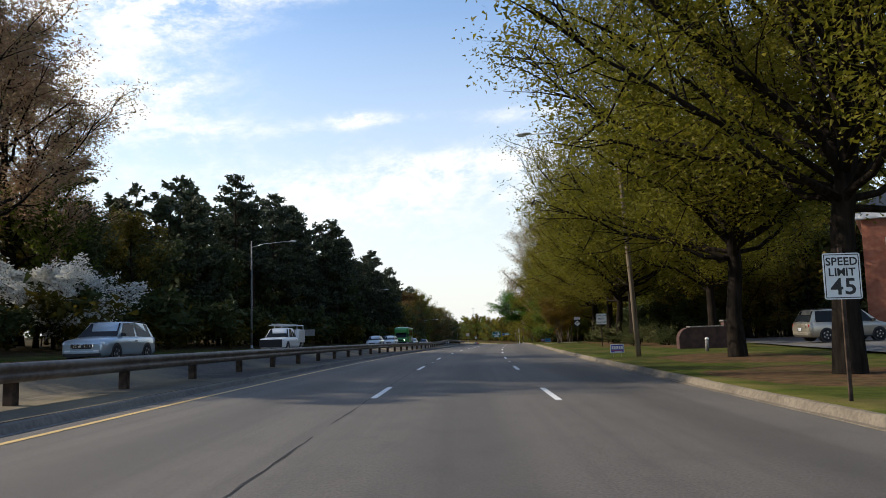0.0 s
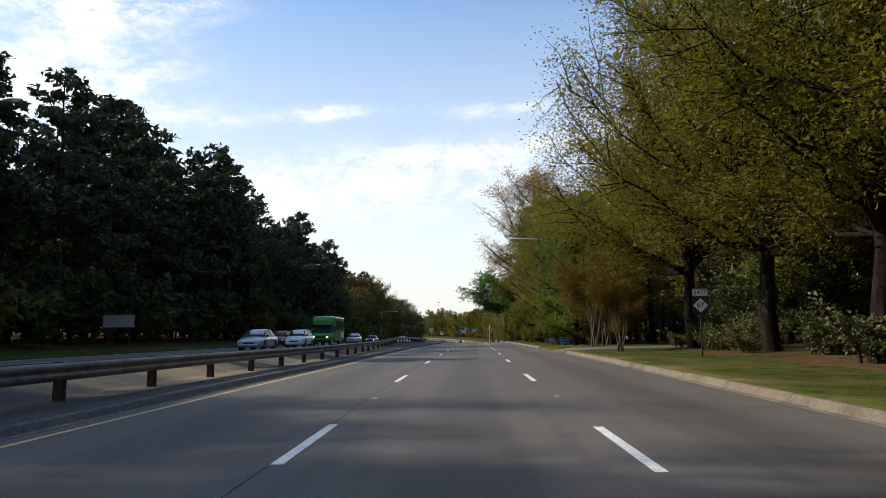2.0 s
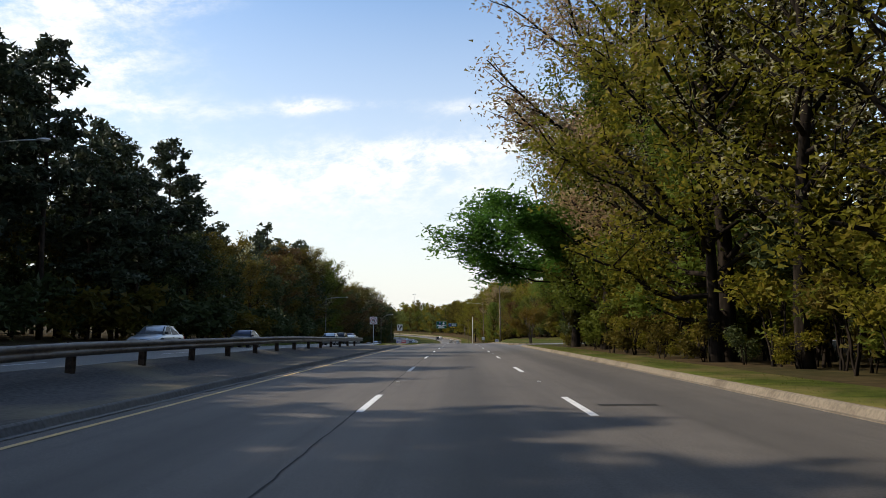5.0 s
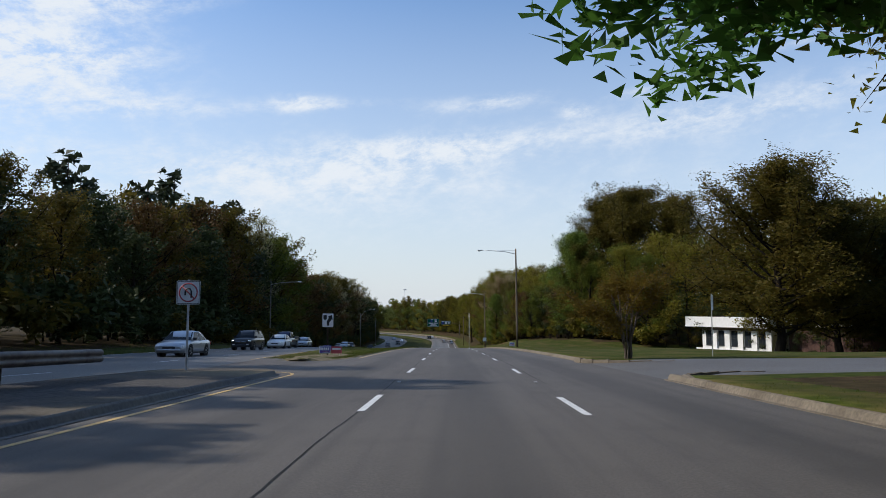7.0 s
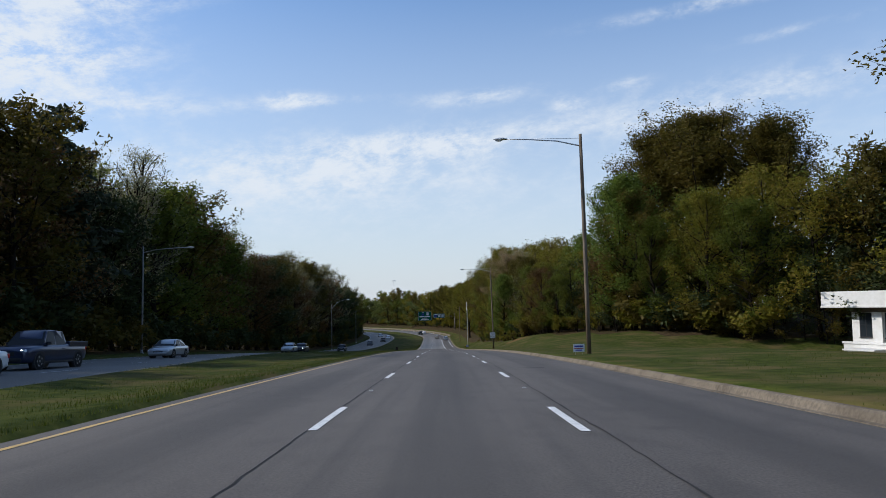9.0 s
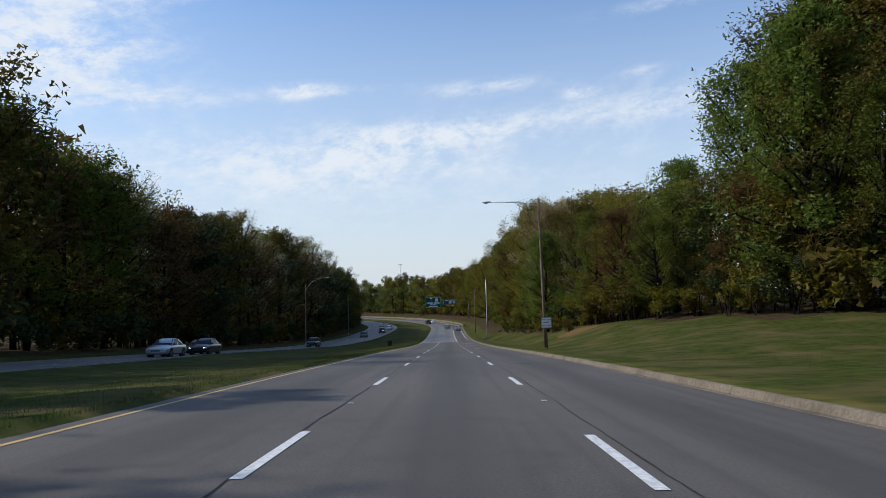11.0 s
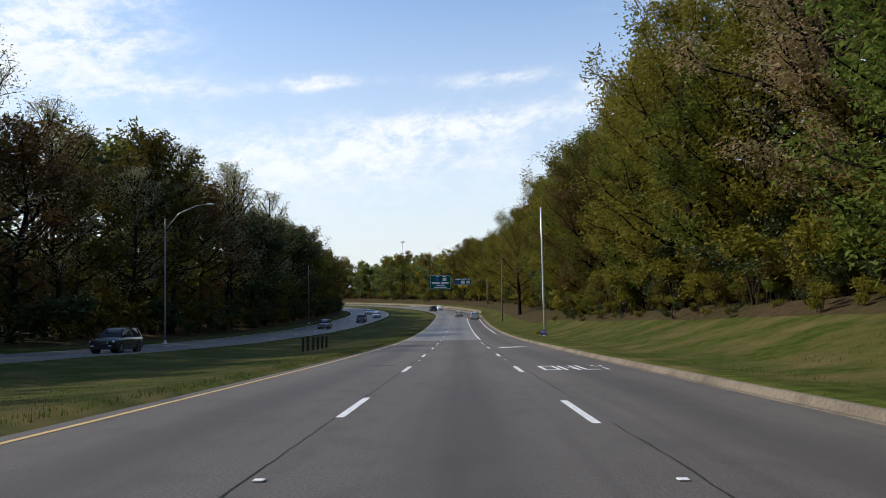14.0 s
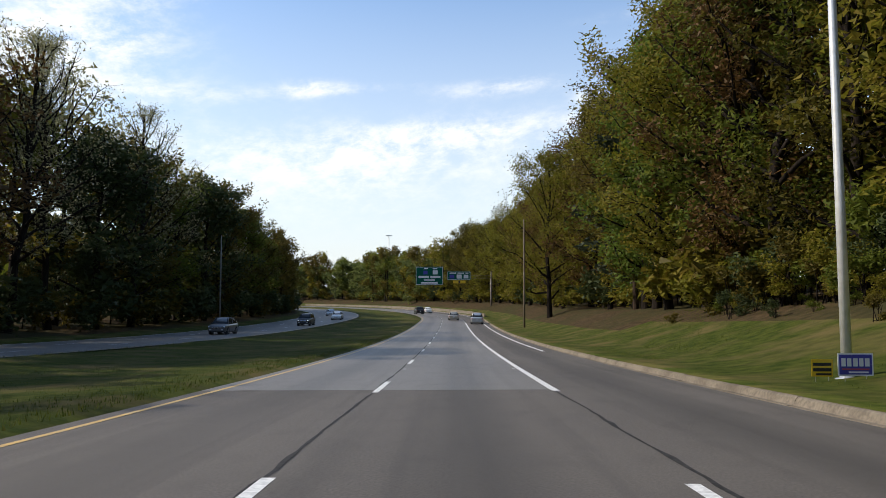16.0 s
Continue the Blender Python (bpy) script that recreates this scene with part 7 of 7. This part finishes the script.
part("bumper", boxm(-1.02, 1.02, 2.95, 3.2, 0.38, 0.60, bevel=0.05), M["trim"], bus)
park(bus, 119.5, -14.9, -1)

# white utility truck with ladder racks
ut = vehicle("pickup", PT["white"], "white utility truck with tool boxes and an overhead ladder rack", True, "utility_truck", "truck")
for sx in (-1, 1):
    part("tool_box", boxm(sx * 0.86 - 0.17, sx * 0.86 + 0.17, -2.82, -0.95, 0.75, 1.75, bevel=0.03), PT["white"], ut)
    part("rack_post", tubem([(sx * 0.9, -0.95, 1.7), (sx * 0.88, -0.95, 2.08)], [0.03, 0.03], 6), PT["white"], ut)
    part("rack_post", tubem([(sx * 0.9, -2.75, 1.7), (sx * 0.88, -2.75, 2.08)], [0.03, 0.03], 6), PT["white"], ut)
    part("rack_rail", tubem([(sx * 0.88, 0.5, 2.08), (sx * 0.88, -2.85, 2.08)], [0.04, 0.04], 6), PT["white"], ut)
for y in (0.4, -0.95, -2.75):
    part("rack_bar", tubem([(-0.9, y, 2.08), (0.9, y, 2.08)], [0.035, 0.035], 6), PT["white"], ut)
bm = bmesh.new()
for x in (0.2, 0.62):
    box(bm, x - 0.03, x + 0.03, -2.9, 0.7, 2.12, 2.2)
for k in range(11):
    tube(bm, [(0.2, -2.7 + 0.32 * k, 2.16), (0.62, -2.7 + 0.32 * k, 2.16)], [0.018, 0.018], 6)
part("ladder", bm, M["aluminium"], ut)
part("plough_guard", boxm(-0.85, 0.85, 2.80, 2.92, 0.42, 0.98, bevel=0.04), M["trim"], ut, "dark grille guard")
park(ut, 56, -15.1, -1)

# ---- grass blades along the verges ----
def blades(name, count, seed, s_range, u_pick, size, label):
    rng = np.random.default_rng(seed)
    s = rng.uniform(*s_range, count)
    u = u_pick(rng, s)
    ok = np.ones(count, bool)
    for a, c in MOUTHS:
        ok &= ~((s > a - 3) & (s < c + 3) & (u > 0))
    s, u = s[ok], u[ok]
    p = spot(s, u, rel_height(s, u))
    n = len(s)
    h = size * rng.uniform(0.4, 1.25, (n, 1))
    az = rng.uniform(0, 6.28, n)
    w = np.stack([np.cos(az), np.sin(az), np.zeros(n)], 1) * h * 0.22
    tip = p + np.concatenate([rng.normal(size=(n, 2)) * h * 0.35, h], 1)
    v = np.stack([p - w - [0, 0, 0.03], p + w - [0, 0, 0.03], tip], 1).reshape(-1, 3)
    me = bpy.data.meshes.new(name)
    me.vertices.add(n * 3)
    me.vertices.foreach_set("co", v.astype(np.float32).ravel())
    me.loops.add(n * 3)
    me.loops.foreach_set("vertex_index", np.arange(n * 3, dtype=np.int32))
    me.polygons.add(n)
    me.polygons.foreach_set("loop_start", np.arange(0, n * 3, 3, dtype=np.int32))
    me.polygons.foreach_set("loop_total", np.full(n, 3, dtype=np.int32))
    me.materials.append(M["grass_blade"])
    me.update(calc_edges=True)
    return tagged(new(name, me), label, "grass", kind="stuff")


blades("grass", 90000, 61, (-5, 470), lambda r, s: 5.75 + (np.minimum(forest_right(s), 20) - 5.6) * r.uniform(0, 1, len(s)) ** 1.3, 0.032, "mown spring grass on the roadside verge")
blades("grass", 110000, 62, (199, 470), lambda r, s: -5.85 + (opp_near(s) + 6.1) * r.uniform(0, 1, len(s)) ** 1.3, 0.05, "rough spring grass in the median")
blades("grass", 42000, 64, (322, 450), lambda r, s: 7.0 + (forest_right(s) - 6.0) * r.uniform(0, 1, len(s)) ** 0.8, 0.055, "long rough grass and weeds on the bank")
blades("grass", 25000, 63, (-10, 330), lambda r, s: opp_near(s) - OPP_W - 0.3 - r.uniform(0, 5, len(s)), 0.07, "rough grass beyond the oncoming lanes")
